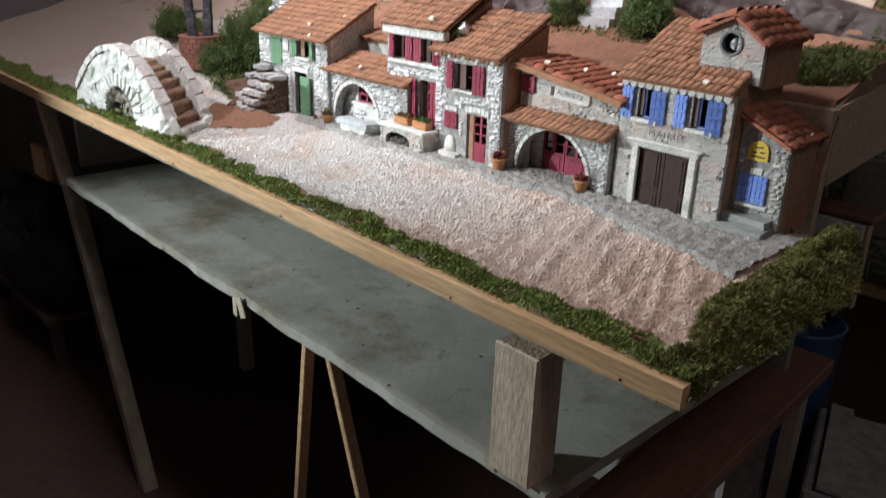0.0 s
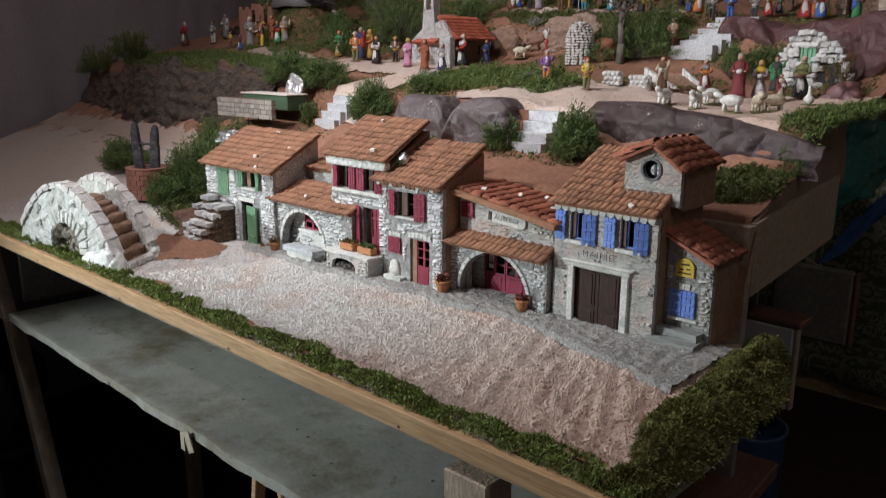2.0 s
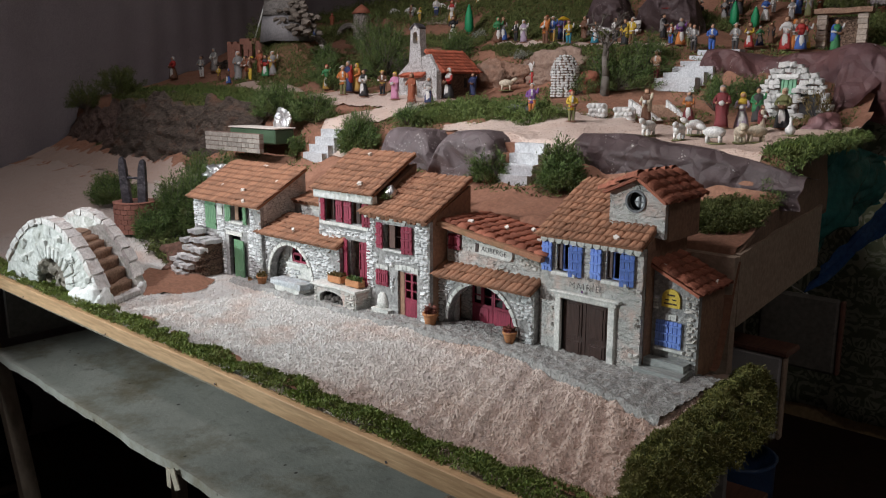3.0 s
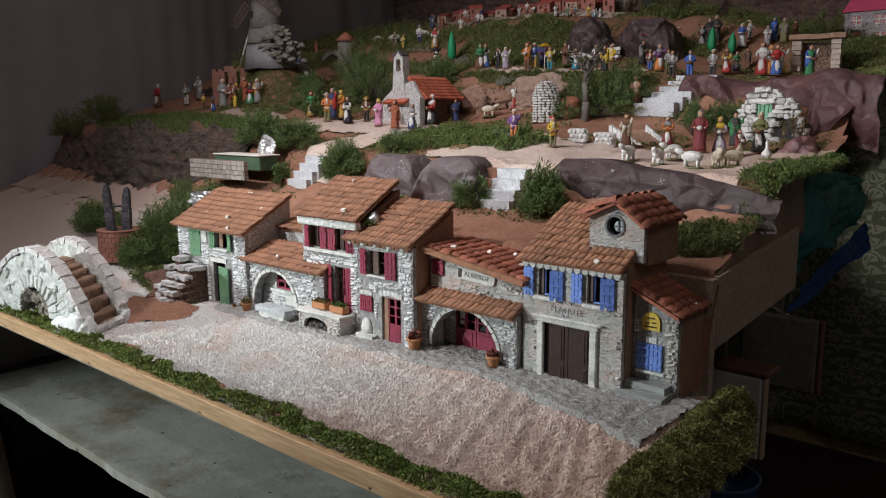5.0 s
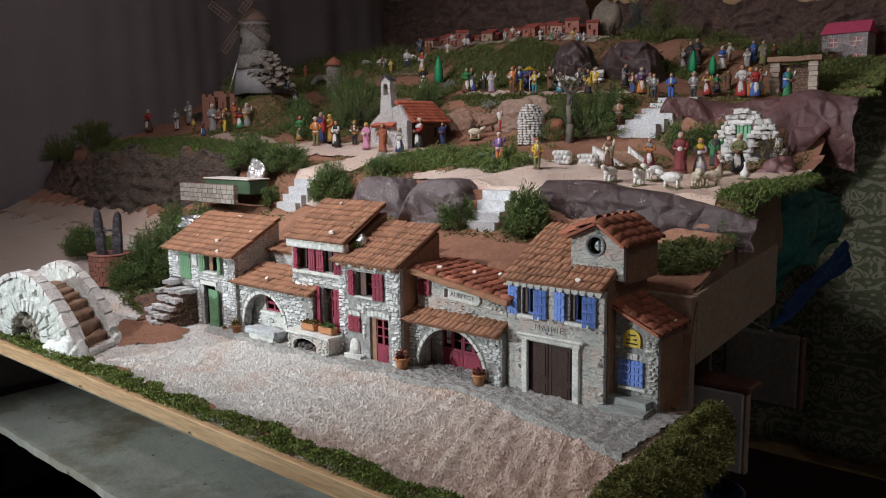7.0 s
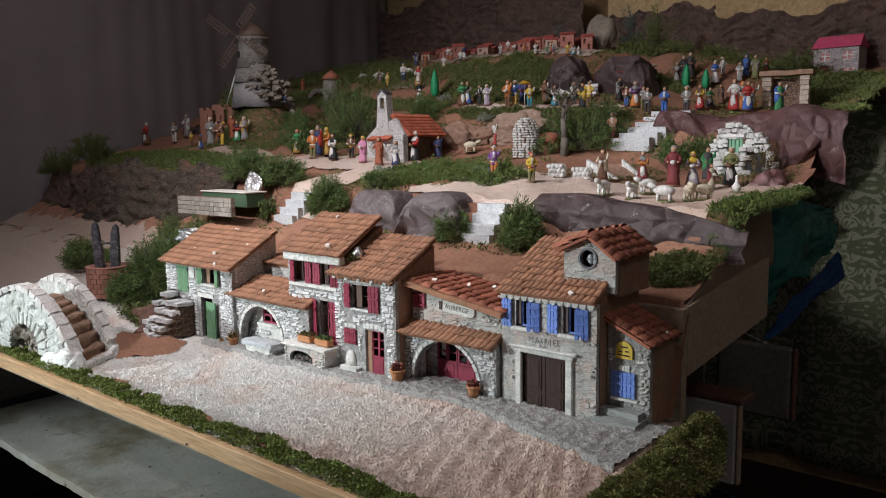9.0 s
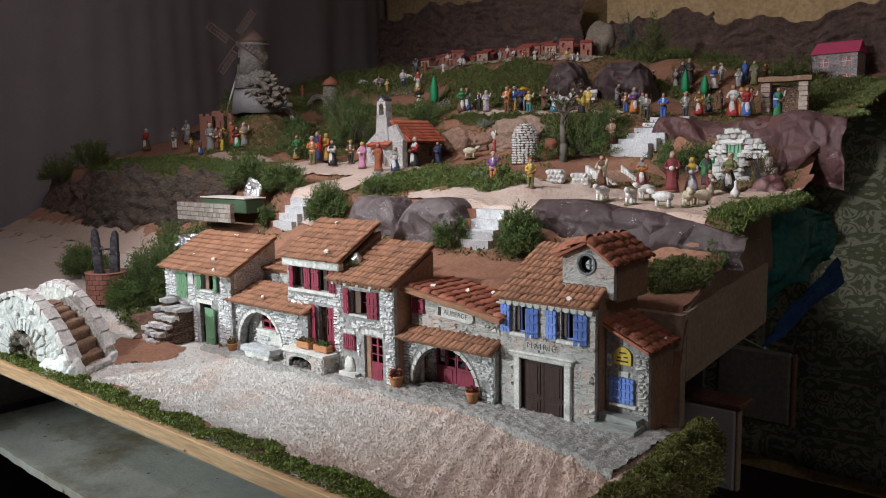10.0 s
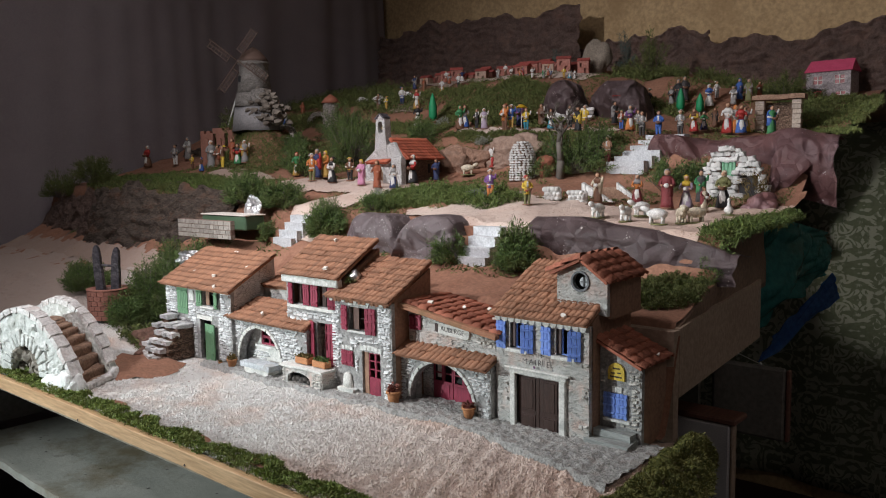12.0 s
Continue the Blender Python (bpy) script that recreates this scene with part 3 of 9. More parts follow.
crate = thing("carton", (-0.03, 0.66, FLOOR), "crumpled whitish carton standing open below the table", "carton", turn=18)
PALE_CARD = plain("whitish_carton", (0.20, 0.19, 0.195), (0.30, 0.285, 0.29), 14, 0.8, 0.002, 60)
boxed("body", -0.07, 0.07, -0.13, 0.13, 0, UP - 0.40, PALE_CARD, crate, bevel=0.004)
boxed("flap", -0.09, -0.055, -0.13, 0.13, UP - 0.398, UP - 0.392, PALE_CARD, crate, m=pose(0, 0, 0, 0, 4, 0))
bucket = thing("bucket", (-0.20, 0.78, FLOOR), "dark blue plastic bucket below the terrace", "bucket")
bm = bmesh.new()
lathe(bm, [(0.055, 0), (0.062, 0.3), (0.066, UP - 0.27), (0.070, UP - 0.262), (0.062, UP - 0.262), (0.055, 0.32)], 24, 0, cap=False)
part("shell", bm, plain("dark_blue_plastic", (0.02, 0.05, 0.12), (0.03, 0.07, 0.17), 30, 0.35), bucket)


STOOL_WOOD = plain("dark_stool_wood", (0.05, 0.035, 0.028), (0.08, 0.058, 0.046), 30, 0.7, 0.001, 120)


def cloth_heap(name, at, size, mats, label, seed):
    bm = bmesh.new()
    bmesh.ops.create_icosphere(bm, subdivisions=4, radius=1.0)
    for v in bm.verts:
        p = v.co.copy()
        k = 1 + 0.30 * noise.noise(p * 1.6 + Vector((seed, 0, 0))) + 0.16 * (1 - abs(noise.noise(p * 3.3 + Vector((0, seed, 0)))) * 2)
        v.co = Vector((p.x * size[0] * k, p.y * size[1] * k, max(0.0, (p.z + 0.75) * size[2] * k)))
    return solid(name, bm, mats, label, "cloth", m=pose(*at), smooth=True)


cloth_heap("cloth_bundle", (-0.12, 0.42, FLOOR), (0.10, 0.12, 0.16), plain("red_white_print", (0.30, 0.02, 0.03), (0.45, 0.30, 0.30), 60, 0.85), "red and white printed cloth in a heap", 3)
stool = thing("low_stool", (-2.25, 0.14, FLOOR), "low dark wooden stool beside the table leg", "stool")
boxed("seat", -0.26, 0.22, -0.10, 0.10, 0.155, 0.178, STOOL_WOOD, stool, bevel=0.003)
for sx in (-0.23, 0.16):
    for sy in (-0.08, 0.05):
        boxed("leg", sx, sx + 0.035, sy, sy + 0.03, 0, 0.155, STOOL_WOOD, stool)
boxed("wooden_block", -1.845, -1.755, 0.026, 0.046, UP - 0.248, UP - 0.168, WOOD, table, "orange-brown block of wood", 0.003)
cloth_heap("black_bag", (-2.27, 0.14, FLOOR + 0.178), (0.31, 0.11, 0.175), plain("black_plastic", (0.004, 0.004, 0.005), (0.008, 0.008, 0.009), 20, 0.6), "black plastic bag beside the table leg", 8)

# ---- the sand of the street, with its grit and furrows


def street_sand():
    bm = bmesh.new()
    step = 0.0042
    nx, ny = int(2.58 / step), int(0.53 / step)
    grid = []
    for j in range(ny + 1):
        y = 0.016 + j * step
        row = []
        for i in range(nx + 1):
            x = -2.6 + i * step
            p = Vector((x, y, 0))
            z = -0.006 + street(x, y) + 0.0032 * noise.noise(p * 9) + 0.0026 * noise.noise(p * 48) + 0.0018 * noise.noise(p * 110)
            # at the far left the sand runs up on to the terrace
            if x < -1.5:
                k = min(max((y - 0.36) / 0.08, 0.0), 1.0) * min(1.0, (-1.5 - x) / 0.12)
                z += k * max(0.0, ground(x, max(y, 0.40)) + 0.0075 - street(x, y))
            # furrows towards the corner
            u = min(max((x + 0.55) / 0.4, 0), 1)
            z += 0.0068 * u * noise.noise(Vector((x * 62 + y * 26, y * 8, 4)))
            row.append(bm.verts.new((x, y, z)))
        grid.append(row)
    for a, b in zip(grid, grid[1:]):
        for i in range(nx):
            if (a[i].co.y < 0.468 or a[i].co.x < -1.45) and a[i].co.x < -0.024 - 1.1 * max(0.0, a[i].co.y - 0.40):
                bm.faces.new((a[i], a[i + 1], b[i + 1], b[i]))
    bmesh.ops.delete(bm, geom=[v for v in bm.verts if not v.link_faces], context="VERTS")
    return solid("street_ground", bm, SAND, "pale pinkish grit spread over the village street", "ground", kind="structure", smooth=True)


street_sand()


def loose_grit(count, seed):
    """Single grains lying on the sand, each a little five-cornered stone."""
    rng = np.random.default_rng(seed)
    x = rng.uniform(-1.78, -0.02, count)
    y = rng.uniform(0.022, 0.40, count)
    z = np.array([-0.006 + street(a, b) + 0.0032 * noise.noise(Vector((a, b, 0)) * 9) + 0.0026 * noise.noise(Vector((a, b, 0)) * 48) + 0.0068 * min(max((a + 0.55) / 0.4, 0), 1) * noise.noise(Vector((a * 62 + b * 26, b * 8, 4))) for a, b in zip(x, y)])
    r = rng.uniform(0.0010, 0.0030, count)
    turn = rng.uniform(0, 6.28, count)
    v = np.zeros((count, 5, 3))
    for k in range(4):
        stretch = rng.uniform(0.7, 1.4, count)
        v[:, k, 0] = x + r * stretch * np.cos(turn + 1.571 * k)
        v[:, k, 1] = y + r * stretch * np.sin(turn + 1.571 * k)
        v[:, k, 2] = z - 0.0006 + rng.uniform(0, 0.0006, count)
    v[:, 4, 0] = x + rng.uniform(-0.4, 0.4, count) * r
    v[:, 4, 1] = y + rng.uniform(-0.4, 0.4, count) * r
    v[:, 4, 2] = z + r * rng.uniform(0.7, 1.3, count)
    base = np.arange(count)[:, None, None] * 5
    f = (base + np.array([[[0, 1, 4], [1, 2, 4], [2, 3, 4], [3, 0, 4]]])).reshape(-1, 3)
    me = bpy.data.meshes.new("grit")
    me.from_pydata(v.reshape(-1, 3).tolist(), [], f.tolist())
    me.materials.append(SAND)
    return solid("grit", me, None, "coarse pale grit grains strewn over the street", "grit", kind="stuff")


loose_grit(74000, 5)


# ---- the terraces behind
def edge_x(y):
    """The right-hand edge of the terraces."""
    return -0.118 - 0.075 * (y - 0.52)


def land_patch(name, x0, x1, y0, y1, step, inside, lift, mats, label, category, kind, rough_size=0.0, rough_scale=60.0):
    bm = bmesh.new()
    nx, ny = int((x1 - x0) / step), int((y1 - y0) / step)
    grid = {}

    def vert(i, j):
        if (i, j) not in grid:
            x, y = x0 + i * step, y0 + j * step
            n = noise.noise(Vector((x, y, 0.3)) * rough_scale) + 0.6 * noise.noise(Vector((x, y, 0.9)) * rough_scale * 3)
            grid[i, j] = bm.verts.new((x, y, ground(x, y) + lift + rough_size * n))
        return grid[i, j]

    for j in range(ny):
        for i in range(nx):
            x, y = x0 + (i + 0.5) * step, y0 + (j + 0.5) * step
            if x < edge_x(y) - 0.004 and (inside is None or inside(x, y)):
                bm.faces.new((vert(i, j), vert(i + 1, j), vert(i + 1, j + 1), vert(i, j + 1)))
    return solid(name, bm, mats, label, category, kind=kind, smooth=True)


land_patch("terrace_ground", -2.66, -0.104, 0.46, 2.56, 0.012, None, 0.0, EARTH, "terraces of orange-brown earth-coloured paper", "ground", "structure", 0.003, 18)


def wob(x, y, k=30, a=0.02):
    return a * noise.noise(Vector((x * k, y * k, 2.0)))


def in_field(x, y):
    u = (x + 0.85) / 0.70
    back = 1.04 + 0.20 * u * u + wob(x, y, 20, 0.05)
    return 0.712 < y < back and -0.83 + wob(x, y) < x < -0.175 + wob(x, y) + 0.10 * (y - 0.8)


def in_path(x, y):
    mid = -1.20 + 0.02 * math.sin(9 * y)
    return (0.675 < y < 1.0 and abs(x - mid) < 0.065 + wob(x, y, 25, 0.03)) or ((x + 1.36) / 0.26) ** 2 + ((y - 1.00) / 0.115) ** 2 < 1 + wob(x, y, 15, 0.4)


def in_plaza(x, y):
    return 1.462 + wob(x, y) < y < 1.545 + 0.03 * math.sin(6 * x) + wob(x, y) and -1.34 < x < -0.78


def in_ledge(x, y):
    return ((x + 0.78) / 0.13) ** 2 + ((y - 0.775) / 0.045) ** 2 < 1 + wob(x, y, 25, 0.5)


def in_left(x, y):
    return ((x + 1.86) / 0.16) ** 2 + ((y - 0.985) / 0.055) ** 2 < 1 + wob(x, y, 15, 0.4)


def in_trail(x, y):
    u = (y - 1.66) / 0.36
    return 0 < u < 1 and abs(x - (-1.765 - 0.03 * u)) < 0.045 + wob(x, y, 25, 0.03)


def in_village(x, y):
    return 1.98 + wob(x, y) < y < 2.10 and -2.0 < x < -1.15


SAND_FAR = sand("pale_terrace_grit", (0.62, 0.50, 0.43), (0.60, 0.44, 0.36), (0.36, 0.22, 0.16))
for nm, x0, x1, y0, y1, test, lab in (
    ("field_grit", -0.90, -0.13, 0.70, 1.32, in_field, "pale grit on the shepherds' terrace"),
    ("path_grit", -1.66, -1.08, 0.66, 1.16, in_path, "pale grit path up to the chapel"),
    ("plaza_grit", -1.36, -0.76, 1.42, 1.62, in_plaza, "pale grit on the upper square"),
    ("ledge_grit", -0.95, -0.62, 0.71, 0.85, in_ledge, "pale grit over the rocks"),
    ("mound_grit", -2.10, -1.60, 0.90, 1.08, in_left, "pale grit mound beside the fort"),
    ("left_grit", -2.66, -1.56, 0.520, 0.62, lambda x, y: y < 0.60 + wob(x, y), "pinkish grit, darkened for shade, running up to the bark cliff"),
    ("trail_grit", -1.95, -1.60, 1.64, 2.04, in_trail, "pale grit trail down from the hamlet"),
    ("village_grit", -2.05, -1.10, 1.95, 2.12, in_village, "pale grit before the far hamlet"),
):
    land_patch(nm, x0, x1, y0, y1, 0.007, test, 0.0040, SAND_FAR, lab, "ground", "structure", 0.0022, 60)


# the brown board side that closes the terraces at the right, and the kraft paper above it
def box_side():
    for name, low, high, back, mats, label, wave in (
        ("terrace_side", lambda y: 0.047 + 0.022 * (y - 0.52), lambda y: 0.152 + 0.043 * (y - 0.52), 0.0, CARD, "plain brown board closing the side of the terraces", 0.0),
        ("terrace_paper", lambda y: 0.130 + 0.043 * (y - 0.52), lambda y: max(ground(-0.15, y) - 0.004, 0.150), 0.006, KRAFT, "crumpled brown kraft paper under the terrace edge", 0.006),
    ):
        bm = bmesh.new()
        rows = []
        for i in range(41):
            y = 0.524 + (0.44 + 8 * back) * i / 40
            row = []
            for k in range(9):
                z = low(y) + (high(y) - low(y)) * k / 8
                row.append((edge_x(y) - back + wave * noise.noise(Vector((y * 14, z * 22, 1.5))), y, z))
            rows.append([bm.verts.new(p) for p in row] + [bm.verts.new((p[0] - 0.008, p[1], p[2])) for p in row[::-1]])
        for a, b in zip(rows, rows[1:]):
            for k in range(18):
                bm.faces.new((a[k], b[k], b[(k + 1) % 18], a[(k + 1) % 18]))
        bm.faces.new(rows[0][::-1])
        bm.faces.new(rows[-1])
        solid(name, bm, mats, label, "panel", kind="structure", smooth=wave > 0)


KRAFT = plain("dark_kraft_paper", (0.20, 0.13, 0.09), (0.28, 0.185, 0.13), 14, 0.85, 0.001, 120)
box_side()
bm = bmesh.new()
box(bm, -0.30, -0.119, 0.505, 0.523, -0.02, 0.150)
solid("terrace_front", bm, CARD, "brown board closing the front of the terraces", "panel", kind="structure")


# ---- the houses of the street
_stones = {}
ROWS = (0.0040, 0.0050, 0.0064)
WIDTHS = (0.0045, 0.0065, 0.0085, 0.011, 0.014, 0.018)


def stone_mesh(w, h, k, mats):
    """One walling stone: a worn front that stands proud, leaning sides, no back."""
    key = (w, h, k, mats.name)
    if key not in _stones:
        rng = random.Random(int(w * 1e5) * 31 + int(h * 1e5) * 7 + k)
        bm = bmesh.new()
        back, front = [], []
        for sx, sz in ((0, 0), (1, 0), (1, 1), (0, 1)):
            back.append(bm.verts.new((w * (0.02 + 0.96 * sx), 0.0006, h * (0.03 + 0.94 * sz))))
        for sx, sz in ((0, 0), (1, 0), (1, 1), (0, 1)):
            front.append(bm.verts.new((w * sx + (0.5 - sx) * rng.uniform(0.0016, 0.0048), -rng.uniform(0.0014, 0.0034), h * sz + (0.5 - sz) * rng.uniform(0.0012, 0.0036))))
        mid = bm.verts.new((w * rng.uniform(0.3, 0.7), -rng.uniform(0.0018, 0.0048), h * rng.uniform(0.35, 0.65)))
        for q in range(4):
            bm.faces.new((back[q], back[(q + 1) % 4], front[(q + 1) % 4], front[q]))
            bm.faces.new((front[q], front[(q + 1) % 4], mid))
        _stones[key] = mesh_of(bm, "stone", mats)
    return _stones[key]


def stonework(wall, region, voids, y, seed, mats, cover=0.62, limit=300):
    """Courses of small flat stones on a wall's face. region: x0, x1, z0, z1; voids: rectangles and circles left free."""
    rng = random.Random(seed)
    x0, x1, z0, z1 = region
    spots = []

    def free(a, b, lo, hi):
        for v in voids:
            if len(v) == 4:
                if b > v[0] and a < v[1] and hi > v[2] and lo < v[3]:
                    return False
            else:
                dx, dz = max(a - v[0], 0, v[0] - b), max(lo - v[1], 0, v[1] - hi)
                if dx * dx + dz * dz < v[2] ** 2:
                    return False
        return True

    z = z0 + 0.0005
    while z + 0.0040 < z1:
        h = rng.choice([r for r in ROWS if z + r <= z1 + 0.0005] or [ROWS[0]])
        x = x0 + 0.0004
        while x + WIDTHS[0] < x1:
            for w in [rng.choice(WIDTHS[1:]), WIDTHS[2], WIDTHS[1], WIDTHS[0]]:
                if x + w <= x1 + 0.0004 and free(x, x + w, z, z + h):
                    break
            else:
                x += 0.0025
                continue
            if noise.noise(Vector((x * 26, z * 26, seed * 3.7))) * 0.9 + 0.5 < cover + rng.uniform(-0.08, 0.08):
                spots.append((x, z + 0.0013 * noise.noise(Vector((x * 42, z * 30, seed))), w, h, rng.randrange(7), rng.gauss(0, 7.5)))
            x += w * 1.01
        z += h * 1.02
    spots.sort(key=lambda q: -q[0])
    for x, z, w, h, k, a in spots[:limit]:
        part("stone", stone_mesh(w, h, k, mats), None, wall, "", pose(x, y, z, 0, a, 0))
    if len(spots) > limit:
        vs, fs = [], []
        for x, z, w, h, k, a in spots[limit:]:
            me = stone_mesh(w, h, k, mats)
            m = pose(x, y, z, 0, a, 0)
            n = len(vs)
            vs += [m @ v.co for v in me.vertices]
            fs += [[n + i for i in p.vertices] for p in me.polygons]
        me = bpy.data.meshes.new("stonework")
        me.from_pydata(vs, [], fs)
        me.materials.append(mats)
        ob = part("stonework", me, None, wall)
        tagged(ob, "small white rubble stones", kind="stuff")


def arch_loop(x0, x1, z0, z1, steps=10):
    """An opening with a round head, anticlockwise: width x0..x1, crown at z1."""
    r = (x1 - x0) / 2
    spring = z1 - min(r, z1 - z0)
    pts = [(x0, z0), (x1, z0)]
    for i in range(steps + 1):
        a = math.pi * i / steps
        pts.append(((x0 + x1) / 2 + r * math.cos(a), spring + (z1 - spring) * math.sin(a)))
    return pts


def rect_loop(x0, x1, z0, z1):
    return [(x0, z0), (x1, z0), (x1, z1), (x0, z1)]


def pierced_wall(outline, holes, y0, y1):
    """A wall in the x-z plane from y0 (front) to y1, with openings through it."""
    bm = bmesh.new()
    edges = []
    for loop in [outline, *holes]:
        vs = [bm.verts.new((x, y0, z)) for x, z in loop]
        edges += [bm.edges.new((a, b)) for a, b in zip(vs, vs[1:] + vs[:1])]
    bmesh.ops.triangle_fill(bm, use_beauty=True, use_dissolve=False, edges=edges)
    faces = bm.faces[:]
    out = bmesh.ops.extrude_face_region(bm, geom=faces)
    for v in out["geom"]:
        if isinstance(v, bmesh.types.BMVert):
            v.co.y = y1
    return bm


_tiles = {}


def tile_mesh(r, length, mats):
    """One barrel tile, lying along +y, a little wider at its lower end."""
    key = (round(r, 4), round(length, 4), mats.name)
    if key not in _tiles:
        bm = bmesh.new()
        seg = 5
        rows = []
        for y, k, lift in ((0.0, 1.0, 0.0013), (length, 0.90, 0.0)):
            row = []
            for t in (1.0, 0.62):
                row.append([bm.verts.new((k * t * r * math.cos(math.pi * i / seg), y, lift + k * t * r * 0.62 * math.sin(math.pi * i / seg))) for i in range(seg + 1)])
            rows.append(row)
        (ao, ai), (bo, bi) = rows
        for i in range(seg):
            bm.faces.new((ao[i], bo[i], bo[i + 1], ao[i + 1])).smooth = True
            bm.faces.new((ai[i + 1], bi[i + 1], bi[i], ai[i]))
            bm.faces.new((ai[i], ao[i], ao[i + 1], ai[i + 1]))
        _tiles[key] = mesh_of(bm, "roof_tile", mats)
    return _tiles[key]


def tiled_roof(house, corner, right, up, width, run, pitch_rows, cols, mats, name="roof", jitter=0.0006, slab=0.004, seed=1, drop=()):
    """A roof plane. corner: its lower left corner; right: the way along the eave; up: the way up the slope (unit vectors)."""
    corner, right, up = Vector(corner), Vector(right).normalized(), Vector(up).normalized()
    n = right.cross(up).normalized()
    m = Matrix((right, up, n)).transposed().to_4x4()
    m.translation = corner
    rng = random.Random(seed)
    bm = bmesh.new()
    box(bm, 0, width, 0.002, run, -slab, 0)
    roof = part(name, bm, mats, house, "tiled roof", m)
    w = width / cols
    length = run / pitch_rows * 1.22
    me = tile_mesh(w * 0.56, length, mats)
    for j in range(pitch_rows):
        for i in range(cols):
            if (i, j) in drop:
                continue
            t = part("roof_tile", me, mats, roof)
            t.matrix_basis = pose((i + 0.5) * w + rng.gauss(0, jitter), j * run / pitch_rows - 0.003 + rng.gauss(0, jitter), 0.0004 + 0.0010, -2.4 + rng.gauss(0, 1.6), rng.gauss(0, 4), rng.gauss(0, 2.2))
    return roof


def mortar_chips(house, spots, seed=2):
    rng = random.Random(seed)
    for p in spots:
        bm = bmesh.new()
        k = rng.uniform(0.5, 0.85)
        box(bm, -0.0065 * k, 0.0065 * k, -0.0026, 0.0026, -0.001, 0.0030)
        rough(bm, 0.0014, 200, p[0] * 50)
        part("mortar_lump", bm, MORTAR, house, "whitish chip of mortar", pose(*p, 24, rng.uniform(-10, 10), rng.uniform(-40, 40)))


def shutter(parent, x0, x1, z0, z1, y, mats, turn=0.0, hinge="l", bars="two"):
    """A plank shutter: boards, two ledges, gaps between the boards."""
    w, h = x1 - x0, z1 - z0
    bm = bmesh.new()
    nb = 3 if w > 0.014 else 2
    for i in range(nb):
        box(bm, w * i / nb + 0.0003, w * (i + 1) / nb - 0.0003, -0.0024, 0, 0.0004 * (i % 2), h - 0.0005 * ((i + 1) % 2))
    ledges = (0.16, 0.78) if bars == "two" else (0.16, 0.48, 0.78)
    for k in ledges:
        box(bm, 0.0005, w - 0.0005, -0.0042, -0.0020, h * k, h * k + max(0.003, h * 0.075))
    off = Matrix.Translation((0, 0, 0)) if hinge == "l" else Matrix.Translation((-w, 0, 0))
    bmesh.ops.transform(bm, matrix=off, verts=bm.verts)
    return part("shutter", bm, mats, parent, "", pose(x0 if hinge == "l" else x1, y, z0, 0, 0, turn), bevel=0.0004)


def barred_window(parent, x0, x1, z0, z1, y, mats, cols=2, rows=2, bar=0.002):
    h = bar / 2
    frame_ = part("window", pierced_wall(rect_loop(x0 - h, x1 + h, z0 - h, z1 + h), [rect_loop(x0 + h, x1 - h, z0 + h, z1 - h)], y, y + 0.003), mats, parent, "painted window frame")
    for i in range(1, cols):
        x = x0 + (x1 - x0) * i / cols
        boxed("glazing_bar", x - h, x + h, y + 0.0002, y + 0.0028, z0 + h, z1 - h, mats, frame_)
    for i in range(1, rows):
        z = z0 + (z1 - z0) * i / rows
        boxed("glazing_bar", x0 + h, x1 - h, y + 0.0005, y + 0.0025, z - h, z + h, mats, frame_)
    return frame_


def leaf_door(parent, x0, x1, z0, z1, y, mats, glazed=True, name="door"):
    """A panelled leaf: solid below, two tall lights above."""
    w, h = x1 - x0, z1 - z0
    mid = z0 + h * 0.42
    door = boxed(name, x0, x1, y, y + 0.003, z0, mid if glazed else z1, mats, parent, "", 0.0003)
    if glazed:
        boxed("door_panel", x0 + w * 0.18, x1 - w * 0.18, y - 0.001, y + 0.001, z0 + h * 0.08, mid - h * 0.06, mats, door, "", 0.0003)
        for k in (0.0, 0.5, 1.0):
            xx = x0 + w * k
            boxed("stile", max(x0, xx - w * 0.07), min(x1, xx + w * 0.07), y, y + 0.0028, mid, z1, mats, door)
        for k in (0.60, 0.80, 0.98):
            boxed("glazing_bar", x0, x1, y + 0.0003, y + 0.0024, z0 + h * k - h * 0.012, z0 + h * k + h * 0.015, mats, door)
    else:
        for a, b in ((0.04, 0.28), (0.36, 0.96)):
            boxed("door_panel", x0 + w * 0.16, x1 - w * 0.16, y - 0.0012, y + 0.001, z0 + h * a, z0 + h * b, mats, door, "", 0.0003)
            boxed("raised_field", x0 + w * 0.26, x1 - w * 0.26, y - 0.0022, y + 0.001, z0 + h * (a + 0.03), z0 + h * (b - 0.03), mats, door, "", 0.0004)
    return door


def sill(parent, x0, x1, z, y, mats, d=0.006, t=0.0035):
    return boxed("sill", x0 - 0.002, x1 + 0.002, y - d, y + 0.004, z - t, z, mats, parent, "", 0.0007)


def lintel_blocks(parent, x0, x1, z, y, n, mats, arch=0.0, h=0.008):
    for i in range(n):
        a, b = x0 + (x1 - x0) * i / n + 0.0004, x0 + (x1 - x0) * (i + 1) / n - 0.0004
        bm = bmesh.new()
        lift = arch * math.sin(math.pi * (i + 0.5) / n)
        box(bm, a, b, y - 0.0022, y + 0.002, z + lift, z + lift + h)
        rough(bm, 0.0008, 300, x0 * 40 + i)
        part("lintel_block", bm, mats, parent)


